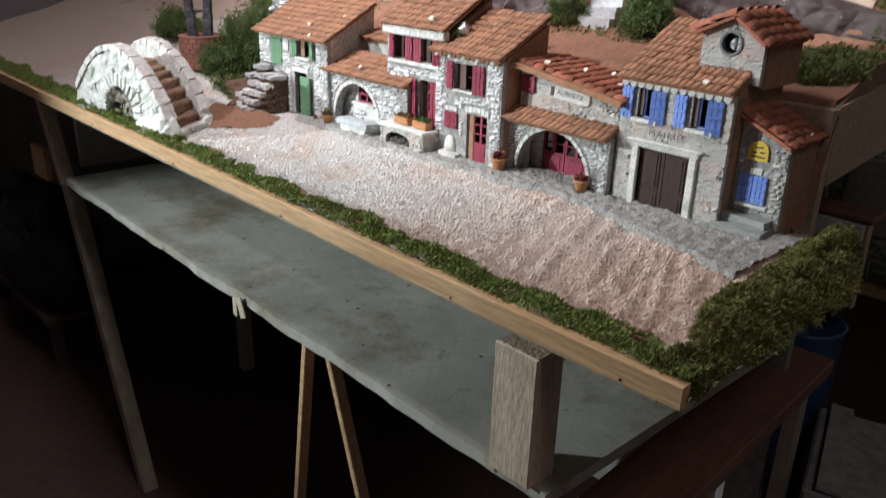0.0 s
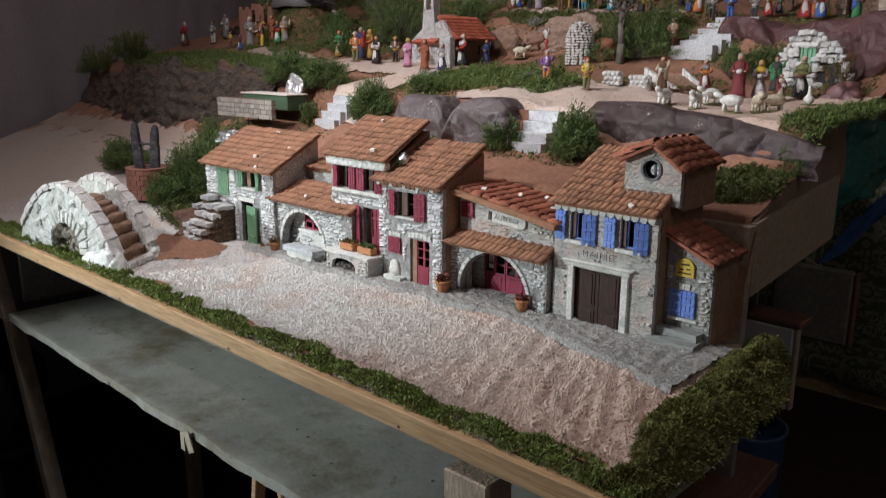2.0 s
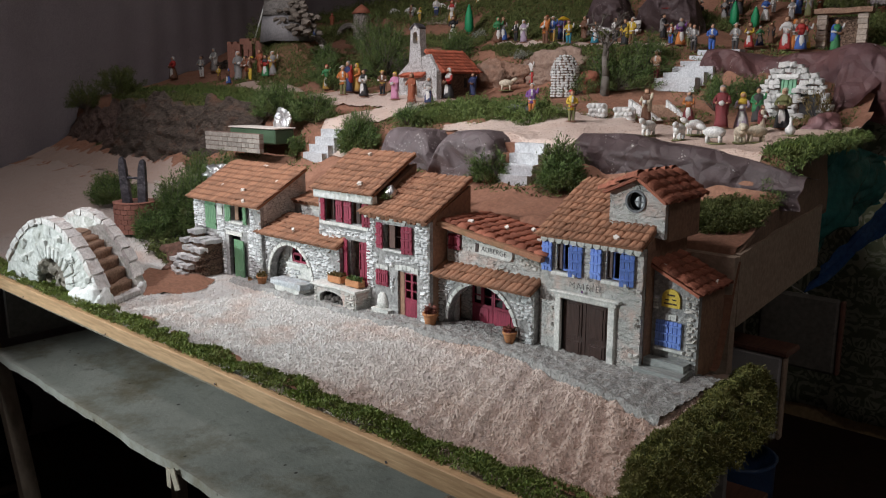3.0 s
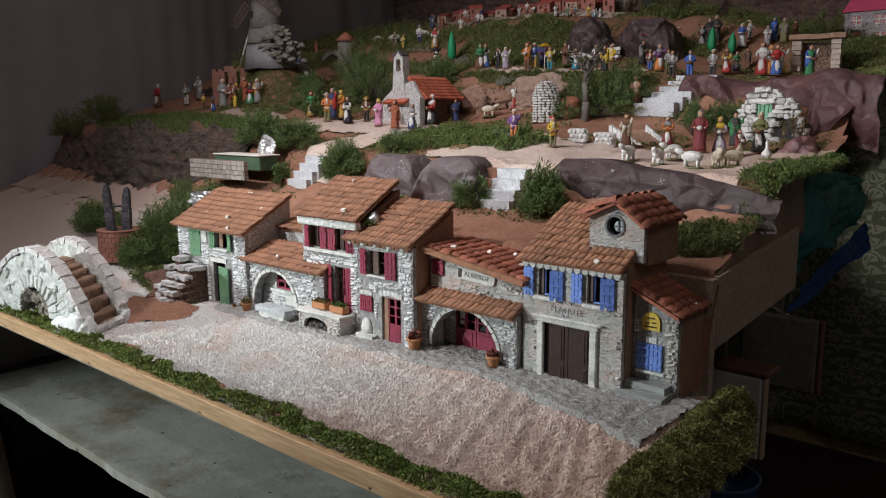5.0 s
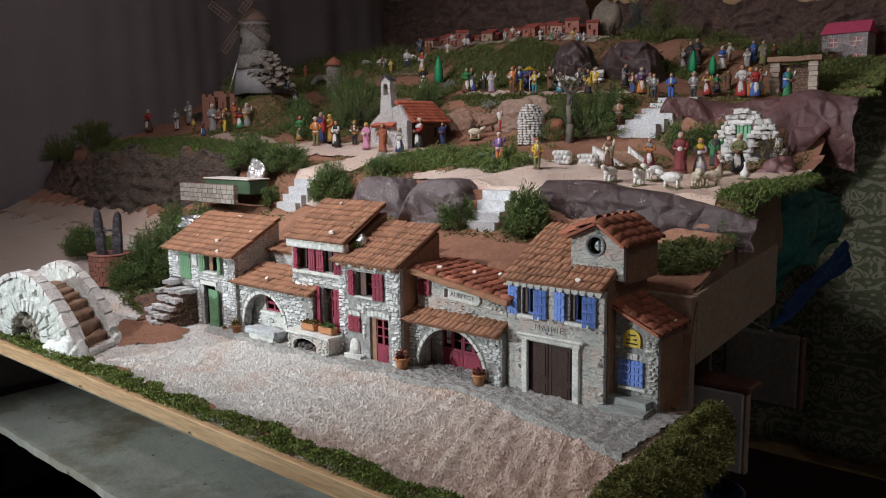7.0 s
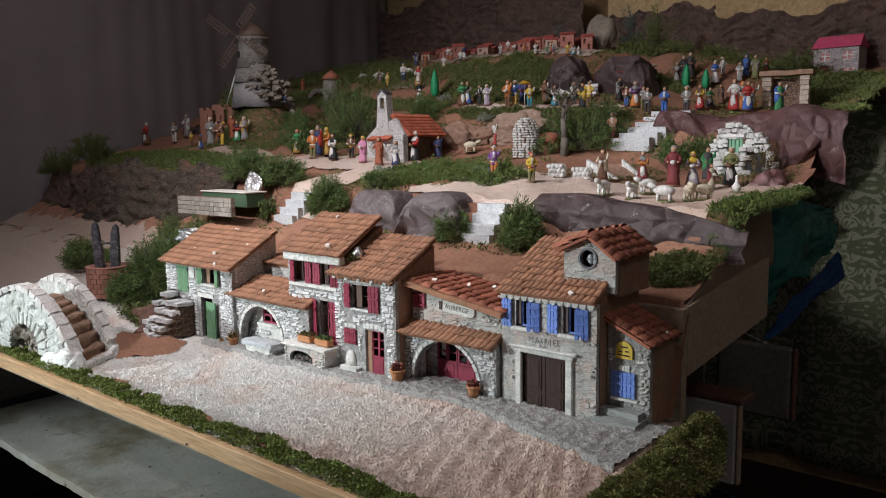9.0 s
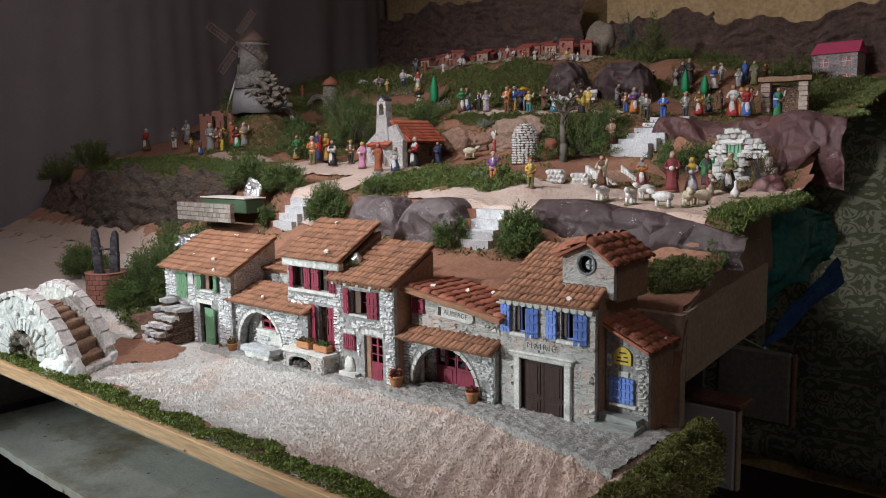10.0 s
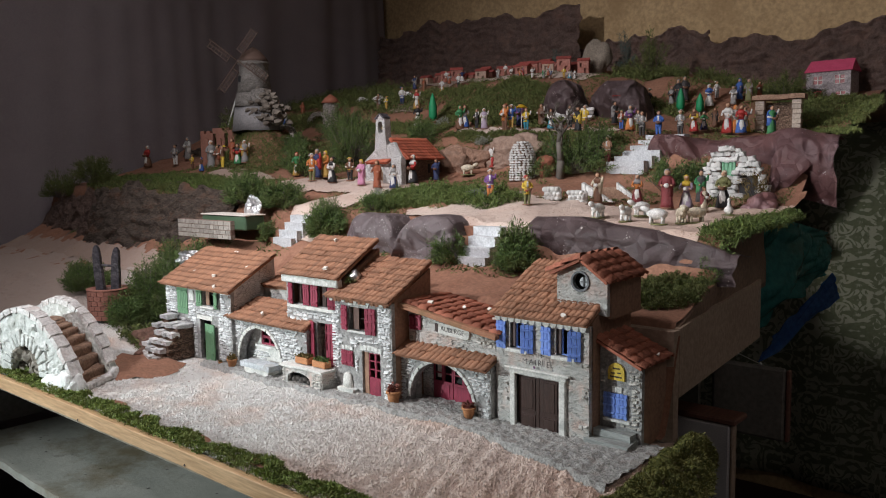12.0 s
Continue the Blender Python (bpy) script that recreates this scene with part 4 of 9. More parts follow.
def arch_blocks(parent, cx, spring, r, y, n, mats, depth=0.007, k=1.0, name="arch_stone"):
    for i in range(n):
        a0, a1 = math.pi * (i + 0.06) / n, math.pi * (i + 0.94) / n
        bm = bmesh.new()
        pts = [(cx + rr * math.cos(a), spring + k * rr * math.sin(a)) for rr, a in ((r, a0), (r + depth, a0), (r + depth, a1), (r, a1))]
        lo = [bm.verts.new((x, y - 0.0020, z)) for x, z in pts]
        hi = [bm.verts.new((x, y + 0.002, z)) for x, z in pts]
        bm.faces.new(lo)
        bm.faces.new(hi[::-1])
        for q in range(4):
            bm.faces.new((lo[q], hi[q], hi[(q + 1) % 4], lo[(q + 1) % 4]))
        rough(bm, 0.0007, 300, i + cx * 30)
        part(name, bm, mats, parent)


def shell(house, w, d, z0, hf, hb, front, mats, side_mats, x0=0.0, thick=0.008, y0=0.0, name="wall"):
    """Front wall as given, side and back walls and a floor, for a roof that rises from hf at the front to hb at the back."""
    face = part("front_wall", front, mats, house)
    for nm, a, b, ms in (("side_wall", x0, x0 + thick, side_mats), ("side_wall", x0 + w - thick, x0 + w, side_mats)):
        bm = bmesh.new()
        v = [bm.verts.new((x, y, z)) for x in (a, b) for y, z in ((y0 + thick, z0), (y0 + d, z0), (y0 + d, hb), (y0 + thick, hf + (hb - hf) * thick / d))]
        for q in ((0, 1, 2, 3), (7, 6, 5, 4), (0, 4, 5, 1), (1, 5, 6, 2), (2, 6, 7, 3), (3, 7, 4, 0)):
            bm.faces.new([v[i] for i in q])
        part(nm, bm, ms, house)
    boxed("back_wall", x0 + thick, x0 + w - thick, y0 + d - thick, y0 + d, z0, hb - 0.002, side_mats, house)
    # floor coloured near-black, as the house's unlit inside
    boxed("floor_slab", x0 + thick, x0 + w - thick, y0 + thick, y0 + d - thick, z0, z0 + 0.003, VOID_SHADE, house)
    return face


def clay_pot(at, s=1.0, leaf=True, label="little orange clay pot with a plant", flower=None, group="flower pots of the street"):
    pot = thing("flower_pot", at, label, "flower pot", group)
    bm = bmesh.new()
    lathe(bm, [(0.0065 * s, 0), (0.0095 * s, 0.016 * s), (0.0098 * s, 0.018 * s), (0.0115 * s, 0.0185 * s), (0.0115 * s, 0.022 * s), (0.0095 * s, 0.022 * s), (0.008 * s, 0.018 * s)], 14)
    part("pot", bm, CLAY_POT, pot)
    if leaf:
        rng = np.random.default_rng(int(abs(at[0]) * 1000))
        n = 130
        d = rng.normal(0, 1, (n, 3))
        d[:, 2] = np.abs(d[:, 2])
        d /= np.linalg.norm(d, axis=1)[:, None]
        pts = d * rng.uniform(0.2, 1, (n, 1)) * np.array([0.009, 0.009, 0.011]) * s + np.array([0, 0, 0.021 * s])
        part("plant", blades("plant", np.hstack([pts, d]), 0.006 * s, 0.003 * s, flower or BUSH, 0.5, 4), None, pot)
    return pot


PLANT_RED = foliage("reddish_plant", (0.14, 0.035, 0.03), (0.30, 0.10, 0.07))
PLANT_OCHRE = foliage("ochre_plant", (0.10, 0.08, 0.02), (0.25, 0.17, 0.06))


# House with green shutters and an outside stair
def house_green():
    h = thing("miniature_house", (-1.235, 0.338, -0.004), "miniature stone house with green shutters and an outside stair", "miniature house", "houses of the street")
    w, d, hf, hb = 0.245, 0.112, 0.158, 0.216
    front = pierced_wall(rect_loop(0, w, 0, hf), [rect_loop(0.130, 0.172, 0.001, 0.086), rect_loop(0.143, 0.188, 0.117, 0.149), rect_loop(0.046, 0.086, 0.090, 0.152)], 0, 0.008)
    face = shell(h, w, d, 0, hf, hb, front, MORTAR_BED, STONE)
    stonework(face, (0, w, 0, hf), [(0.120, 0.200, 0, 0.097), (0.122, 0.208, 0.110, 0.152), (0.044, 0.088, 0.088, 0.154), (0.092, 0.114, 0.122, 0.148), (0.02, 0.106, 0, 0.076)], 0, 4, RUBBLE, 0.80)
    shutter(h, 0.046, 0.066, 0.091, 0.151, 0.001, GREEN)
    shutter(h, 0.066, 0.086, 0.091, 0.151, 0.001, GREEN)
    shutter(h, 0.125, 0.143, 0.114, 0.150, -0.0005, GREEN, 6, "r")
    shutter(h, 0.188, 0.205, 0.114, 0.150, -0.0005, GREEN, -14, "l")
    boxed("shutter_leaf", 0.150, 0.162, 0.004, 0.006, 0.118, 0.148, STEP_BROWN, h)
    boxed("door", -0.001, 0.037, -0.0035, 0, 0.0, 0.078, GREEN, h, "half-open green plank door", 0.0004, m=pose(0.156, -0.0015, 0.002, 0, 0, -6))
    for k in (0.014, 0.060):
        boxed("door_ledge", 0.002, 0.034, -0.0055, -0.003, k, k + 0.005, GREEN, h, "", 0.0004, m=pose(0.156, -0.0015, 0.002, 0, 0, -6))
    lintel_blocks(h, 0.122, 0.180, 0.087, 0, 1, DRESSED, 0, 0.008)
    sill(h, 0.142, 0.188, 0.116, 0, DRESSED)
    boxed("wall_patch", 0.094, 0.112, -0.002, 0.001, 0.124, 0.146, BRIDGE_WHITE, h, "white patch of plaster")
    up = Vector((0, d, hb - hf + 0.004)).normalized()
    tiled_roof(h, (-0.005, -0.014, hf - 0.005), (1, 0, 0), up, w + 0.014, 0.142, 9, 24, TILE, seed=3)
    # the stair of flat white stones that climbs to the upper door
    for i, (x0, x1, y0, y1, z) in enumerate(((0.042, 0.106, -0.040, -0.001, 0.074), (0.030, 0.104, -0.052, -0.034, 0.057), (0.028, 0.098, -0.063, -0.046, 0.041), (0.030, 0.092, -0.073, -0.056, 0.025), (0.034, 0.084, -0.082, -0.066, 0.010))):
        for k in range(3):
            a, b_ = x0 + (x1 - x0) * k / 3 + 0.0006, x0 + (x1 - x0) * (k + 1) / 3 - 0.0006
            bm = bmesh.new()
            box(bm, a, b_, y0 - 0.002 * (k % 2), y1, z - 0.0075, z + 0.0015 * ((i + k) % 2))
            bmesh.ops.subdivide_edges(bm, edges=bm.edges[:], cuts=2, use_grid_fill=True)
            rough(bm, 0.0026, 90, i * 3.1 + k)
            rough(bm, 0.0012, 260, i * 1.1 + k)
            part("stair_stone", bm, RUBBLE, h, "worn white stair stone")
        # rubble core, its brown kept dark to paint the stair's shaded side
        boxed("stair_core", x0 + 0.003, x1 - 0.003, y0 + 0.004, y1, 0.0, z - 0.006, STONE_DARK, h, "brown rubble under the stair, darkened for its shade")
    # rounded stones on that side, with its shade put into their colour
    rng = random.Random(8)
    for i in range(9):
        for k in range(4):
            z = 0.004 + 0.0145 * k + rng.uniform(-0.002, 0.002)
            yy = -0.074 + 0.0085 * i
            if z + 0.010 > 0.072 - max(0.0, (-0.038 - yy)) * 1.6:
                continue
            bm = bmesh.new()
            bmesh.ops.create_icosphere(bm, subdivisions=1, radius=1)
            for v_ in bm.verts:
                v_.co = Vector((v_.co.x * 0.005, v_.co.y * 0.0055, v_.co.z * rng.uniform(0.0048, 0.0062)))
            part("stair_rubble", bm, STONE_DARK, h, "rounded stone coloured dark", pose(0.101 - 0.012 * max(0.0, (-0.04 - yy) / 0.04), yy, z + 0.003, rng.uniform(-20, 20), 0, 0))
    for x, yy, z, ww in ((0.022, -0.030, 0.086, 0.030), (0.012, -0.046, 0.068, 0.024), (0.004, -0.066, 0.030, 0.024), (0.012, -0.070, 0.012, 0.022)):
        bm = bmesh.new()
        box(bm, x, x + ww, yy, yy + 0.024, z - 0.006, z + 0.003)
        bmesh.ops.subdivide_edges(bm, edges=bm.edges[:], cuts=2, use_grid_fill=True)
        rough(bm, 0.0026, 80, x * 70)
        part("stair_block", bm, RUBBLE, h)
        boxed("stair_core", x + 0.003, x + ww - 0.003, yy + 0.003, yy + 0.024, 0.0, z - 0.005, STONE_DARK, h, "brown rubble under the stair, darkened for its shade")
    mortar_chips(h, [(0.20, -0.008, 0.162), (0.10, 0.09, 0.211), (0.22, 0.06, 0.196), (0.07, 0.03, 0.180), (0.16, 0.02, 0.178), (0.13, 0.10, 0.218)])
    return h


house_green()


# House with an arched loggia, red shutters above
def house_loggia():
    h = thing("miniature_house", (-0.998, 0.347, -0.004), "miniature stone house with an arched loggia and wine-red shutters", "miniature house", "houses of the street")
    w, d = 0.232, 0.075
    front = pierced_wall(rect_loop(0, w, 0, 0.106), [arch_loop(0.020, 0.152, 0.001, 0.088)], 0, 0.016)
    face = part("front_wall", front, MORTAR_BED, h)
    stonework(face, (0, w, 0, 0.104), [(0.012, 0.160, 0, 0.024), (0.086, 0.022, 0.073)], 0, 6, RUBBLE, 0.86)
    arch_blocks(h, 0.086, 0.022, 0.066, 0, 13, DRESSED, 0.006)
    # recess behind the arch with its window
    back = pierced_wall(rect_loop(0.008, 0.172, 0, 0.104), [rect_loop(0.050, 0.106, 0.048, 0.080)], 0.026, 0.034)
    face = part("loggia_wall", back, DRESSED, h)
    stonework(face, (0.010, 0.170, 0.004, 0.092), [(0.040, 0.116, 0.038, 0.086)], 0.026, 7, RUBBLE, 0.45)
    barred_window(h, 0.059, 0.105, 0.049, 0.079, 0.028, RED, 2, 2, 0.0055)
    boxed("window_sill", 0.045, 0.111, 0.020, 0.0255, 0.043, 0.048, BRIDGE_WHITE, h)
    boxed("window_jamb", 0.0505, 0.057, 0.0265, 0.033, 0.0485, 0.0795, DRESSED, h)
    # black sheet painting the darkness behind the window
    boxed("window_back", 0.045, 0.11, 0.046, 0.048, 0.04, 0.09, VOID_SHADE, h)
    boxed("side_wall", 0, 0.008, 0.016, d, 0, 0.106, STONE, h)
    boxed("side_wall", w - 0.060, w, 0.016, d, 0, 0.104, STONE, h)
    boxed("floor_slab", 0.008, w, 0.016, 0.046, 0, 0.004, SAND_GREY, h)
    up = Vector((0, 0.075, 0.032)).normalized()
    tiled_roof(h, (-0.006, -0.014, 0.103), (1, 0, 0), up, w + 0.012, 0.080, 5, 22, TILE, "loggia_roof", seed=5)
    # the low link towards the green house
    boxed("link_wall", 0.0, 0.17, 0.075, 0.115, 0.0, 0.156, STONE_GREY, h)
    tiled_roof(h, (0.0, 0.068, 0.158), (1, 0, 0), Vector((0, 1, 0.25)).normalized(), 0.16, 0.05, 2, 15, TILE, "link_roof", seed=8)
    # the tall block
    x0, x1, y0 = 0.163, 0.316, 0.012
    holes = [rect_loop(0.176, 0.218, 0.148, 0.186), rect_loop(0.250, 0.292, 0.148, 0.186), rect_loop(0.250, 0.300, 0.030, 0.118)]
    upper = pierced_wall(rect_loop(x0, x1, 0.0, 0.192), holes, y0, y0 + 0.008)
    face = shell(h, x1 - x0, 0.10, 0, 0.192, 0.250, upper, MORTAR_BED, SIDE_CLAY, x0, 0.008, y0)
    stonework(face, (x0 + 0.001, x1, 0.0, 0.187), [(0.168, 0.308, 0.137, 0.190), (0.228, 0.307, 0.028, 0.122), (0.16, 0.232, 0, 0.112)], y0, 9, RUBBLE, 0.78)
    for a, t, g in ((0.172, -22, "l"), (0.232, 0, "r"), (0.236, 0, "l"), (0.306, 20, "r")):
        if g == "l":
            shutter(h, a, a + 0.020, 0.147, 0.187, y0 - 0.001, RED, t if a > 0.2 else -18, "l")
        else:
            shutter(h, a - 0.018, a, 0.147, 0.187, y0 - 0.001, RED, t, "r")
    for a, b in ((0.192, 0.216), (0.262, 0.290)):
        boxed("shutter_leaf", a, a + 0.010, y0 + 0.004, y0 + 0.006, 0.149, 0.185, DOOR_BROWN, h)
    sill(h, 0.172, 0.300, 0.146, y0, DRESSED, 0.006, 0.006)
    shutter(h, 0.232, 0.252, 0.030, 0.120, y0 - 0.001, RED, -20, "l")
    shutter(h, 0.284, 0.304, 0.030, 0.120, y0 - 0.001, RED, 14, "r")
    leaf_door(h, 0.266, 0.286, 0.030, 0.116, y0 + 0.005, RED)
    boxed("cornice", x0 - 0.004, x1 + 0.002, y0 - 0.010, y0 + 0.004, 0.188, 0.203, BRIDGE_WHITE, h, "white plaster cornice", 0.002)
    up = Vector((0, 0.10, 0.060)).normalized()
    tiled_roof(h, (x0 - 0.008, y0 - 0.012, 0.203), (1, 0, 0), up, x1 - x0 + 0.012, 0.124, 8, 16, TILE, seed=7)
    mortar_chips(h, [(0.10, 0.0, 0.119), (0.20, 0.005, 0.112), (0.28, 0.01, 0.22), (0.22, 0.09, 0.262)])
    return h


house_loggia()


SIDE_DARK = plain("dark_niche_stone", (0.06, 0.055, 0.05), (0.14, 0.125, 0.115), 60, 0.9, 0.002, 200)
BENCH_STONE = plain("bluish_bench_stone", (0.40, 0.44, 0.47), (0.60, 0.63, 0.65), 60, 0.85, 0.002, 240, third=(0.34, 0.33, 0.31))


def stone_bench():
    b = thing("stone_bench", (-0.935, 0.316, -0.004), "white stone bench on a low step before the loggia", "bench")
    for a, z0, z1, dd in ((0.0, 0.016, 0.026, 0.0), (0.008, 0.0, 0.017, 0.004)):
        bm = bmesh.new()
        box(bm, a, 0.092 - a, dd, 0.030, z0, z1)
        bmesh.ops.subdivide_edges(bm, edges=bm.edges[:], cuts=2, use_grid_fill=True)
        rough(bm, 0.0018, 140, a * 99)
        part("seat" if z0 else "base", bm, BENCH_STONE if z0 else DRESSED, b)
    return b


stone_bench()


def trough():
    t = thing("stone_trough", (-0.808, 0.322, -0.004), "grey stone trough with a dark arched niche below two planters", "trough")
    w, h = 0.112, 0.036
    niche = [(0.014, 0.006), (0.078, 0.006)] + [(0.046 + 0.032 * math.cos(a), 0.016 + 0.012 * math.sin(a)) for a in [math.pi * k / 8 for k in range(9)]]
    front = part("front_wall", pierced_wall(rect_loop(0, w, 0, h), [niche], 0, 0.007), STONE_GREY, t)
    stonework(front, (0.0, w, 0.0, h - 0.002), [(0.008, 0.084, 0.002, 0.032)], 0, 33, RUBBLE_GREY, 0.8)
    bm = bmesh.new()
    box(bm, 0.0, w, 0.007, 0.034, 0, 0.004)
    box(bm, 0.0, 0.006, 0.007, 0.034, 0.004, h)
    box(bm, 0.090, w, 0.007, 0.034, 0.004, h)
    part("body", bm, STONE_GREY, t)
    # black block painting the niche's unlit depth
    boxed("inside", 0.008, 0.089, 0.020, 0.028, 0.004, 0.033, VOID_SHADE, t)
    bm = bmesh.new()
    box(bm, -0.004, w + 0.003, -0.004, 0.035, h, h + 0.004)
    bmesh.ops.subdivide_edges(bm, edges=bm.edges[:], cuts=3, use_grid_fill=True)
    rough(bm, 0.0022, 90, 3)
    part("slab", bm, DRESSED, t, "worn grey slab")
    for i in range(6):
        rr = random.Random(i)
        sb = bmesh.new()
        bmesh.ops.create_icosphere(sb, subdivisions=1, radius=rr.uniform(0.005, 0.008))
        part("niche_stone", sb, SIDE_DARK, t, "rounded stone coloured dark", pose(0.022 + 0.010 * i, 0.012, 0.010 + 0.004 * (i % 2)))
    for x in (-0.786, -0.738):
        p = thing("planter", (x, 0.334, 0.0372), "small terracotta window box planted with green", "planter", "planters on the trough")
        bm = bmesh.new()
        box(bm, 0, 0.036, 0, 0.016, 0, 0.012)
        part("box", bm, CLAY_POT, p, bevel=0.001)
        rng = np.random.default_rng(int(-x * 100))
        pts = np.column_stack([rng.uniform(0.003, 0.033, 220), rng.uniform(0.002, 0.014, 220), np.full(220, 0.012), rng.normal(0, 0.4, 220), rng.normal(0, 0.4, 220), np.ones(220)])
        part("plant", blades("plant", pts, 0.008, 0.003, PLANT_OCHRE if x < -0.76 else BUSH, 0.4, 6), None, p)
    return t


trough()


# Tall narrow house with red shutters
def house_tall():
    h = thing("miniature_house", (-0.702, 0.355, -0.004), "tall miniature stone house with wine-red shutters and door", "miniature house", "houses of the street")
    w, d, hf, hb = 0.150, 0.100, 0.172, 0.222
    holes = [rect_loop(0.046, 0.092, 0.117, 0.158), rect_loop(0.076, 0.121, 0.004, 0.082), rect_loop(0.026, 0.054, 0.052, 0.078)]
    face = shell(h, w, d, 0, hf, hb, pierced_wall(rect_loop(0, w, 0, hf), holes, 0, 0.008), MORTAR_BED, SIDE_CLAY)
    stonework(face, (0, w, 0, hf - 0.004), [(0.024, 0.117, 0.110, 0.170), (0.070, 0.128, 0, 0.094), (0.022, 0.058, 0.048, 0.089), (0.010, 0.074, 0, 0.040)], 0, 12, RUBBLE, 0.70)
    shutter(h, 0.028, 0.047, 0.116, 0.160, -0.001, RED, -12, "l", "three")
    shutter(h, 0.091, 0.113, 0.114, 0.160, -0.001, RED, 12, "r", "three")
    boxed("shutter_leaf", 0.052, 0.066, 0.004, 0.007, 0.118, 0.157, plain("brown_leaf", (0.10, 0.06, 0.05), (0.15, 0.09, 0.07), 90), h)
    barred_window(h, 0.066, 0.091, 0.118, 0.157, 0.007, DOOR_BROWN, 2, 2, 0.0012)
    sill(h, 0.046, 0.095, 0.117, 0, BRIDGE_WHITE)
    lintel_blocks(h, 0.044, 0.096, 0.160, 0, 5, BRIDGE_WHITE, 0.003, 0.007)
    shutter(h, 0.025, 0.040, 0.051, 0.079, -0.001, RED, 0, "l")
    shutter(h, 0.0405, 0.055, 0.051, 0.079, -0.001, RED, 0, "r")
    lintel_blocks(h, 0.026, 0.054, 0.080, 0, 4, BRIDGE_WHITE, 0.0015, 0.006)
    boxed("door_jamb", 0.076, 0.088, 0.004, 0.008, 0.004, 0.082, SIDE_CLAY, h)
    leaf_door(h, 0.088, 0.120, 0.005, 0.081, 0.005, RED)
    lintel_blocks(h, 0.072, 0.126, 0.083, 0, 6, BRIDGE_WHITE, 0.003, 0.008)
    for i, x in enumerate([0.004 + 0.0105 * k for k in range(14)]):
        bm = bmesh.new()
        lathe(bm, [(0.0042, -0.005), (0.0042, 0.002)], 7, 0, pose(x, -0.004, hf - 0.003, 90, 0, 0), cap=True)
        part("eave_tile_end", bm, TILE if i % 3 else BRIDGE_WHITE, h)
    up = Vector((0, d, hb - hf + 0.004)).normalized()
    tiled_roof(h, (-0.006, -0.013, hf + 0.001), (1, 0, 0), up, w + 0.010, 0.128, 8, 15, TILE, seed=11)
    for k in range(3):
        boxed("ridge_slab", 0.030 + 0.012 * k, 0.062 + 0.010 * k, 0.055 + 0.014 * k, 0.072 + 0.014 * k, 0.208 + 0.010 * k, 0.213 + 0.010 * k, TILE, h, m=pose(0, 0, 0, 3, 4, 3 * k))
    bm = bmesh.new()
    lathe(bm, [(0.008, 0), (0.011, 0.006), (0.011, 0.014), (0.006, 0.020), (0.002, 0.024)], 9, 0)
    rough(bm, 0.004, 120, 2)
    chimney = part("chimney", bm, FOIL, h, "small stub wrapped in dull foil", pose(0.030, 0.030, 0.196))
    rng = np.random.default_rng(5)
    d = rng.normal(0, 1, (160, 3))
    d[:, 2] = np.abs(d[:, 2])
    d /= np.linalg.norm(d, axis=1)[:, None]
    part("sprig", blades("sprig", np.hstack([d * 0.010 * rng.uniform(0.3, 1, (160, 1)) + np.array([0.0, -0.007, 0.003]), d]), 0.007, 0.0016, BUSH, 0.5, 4), None, chimney, "green sprig tucked beside it")
    mortar_chips(h, [(0.105, 0.02, 0.188), (0.05, 0.085, 0.222), (0.13, 0.07, 0.212), (0.09, 0.10, 0.230), (0.015, 0.06, 0.208)])
    # little fountain by the door
    bm = bmesh.new()
    lathe(bm, [(0.012, 0), (0.012, 0.012), (0.009, 0.022), (0.0045, 0.027)], 12, 0, pose(0.040, -0.002, 0.012), 0.5)
    part("fountain_stone", bm, DRESSED, h, "rounded grey fountain stone")
    for x0, x1, y, z in ((0.012, 0.072, -0.018, 0.006), (0.022, 0.064, -0.012, 0.012)):
        bm = bmesh.new()
        box(bm, x0, x1, y, 0.0, z - 0.006, z)
        bmesh.ops.subdivide_edges(bm, edges=bm.edges[:], cuts=2, use_grid_fill=True)
        rough(bm, 0.002, 120, x0 * 60)
        part("fountain_step", bm, DRESSED, h)
    return h


house_tall()


def lettering(words, size, mats, parent, m, label):
    curve = bpy.data.curves.new("lettering", "FONT")
    curve.body, curve.size, curve.align_x, curve.align_y, curve.extrude = words, size, "CENTER", "CENTER", 0.0002
    curve.offset = -0.0002
    curve.space_character = 1.3 if size > 0.0128 else 1.0
    ob = new("lettering", curve)
    dg = bpy.context.evaluated_depsgraph_get()
    me = bpy.data.meshes.new_from_object(ob.evaluated_get(dg))
    bpy.data.objects.remove(ob)
    me.materials.clear()
    me.materials.append(mats)
    return part("lettering", me, None, parent, label, m)


INK_THIN = plain("faded_lettering", (0.06, 0.05, 0.05), (0.10, 0.09, 0.085), 120)
INK = plain("dark_lettering", (0.035, 0.03, 0.03), (0.06, 0.05, 0.05), 120)


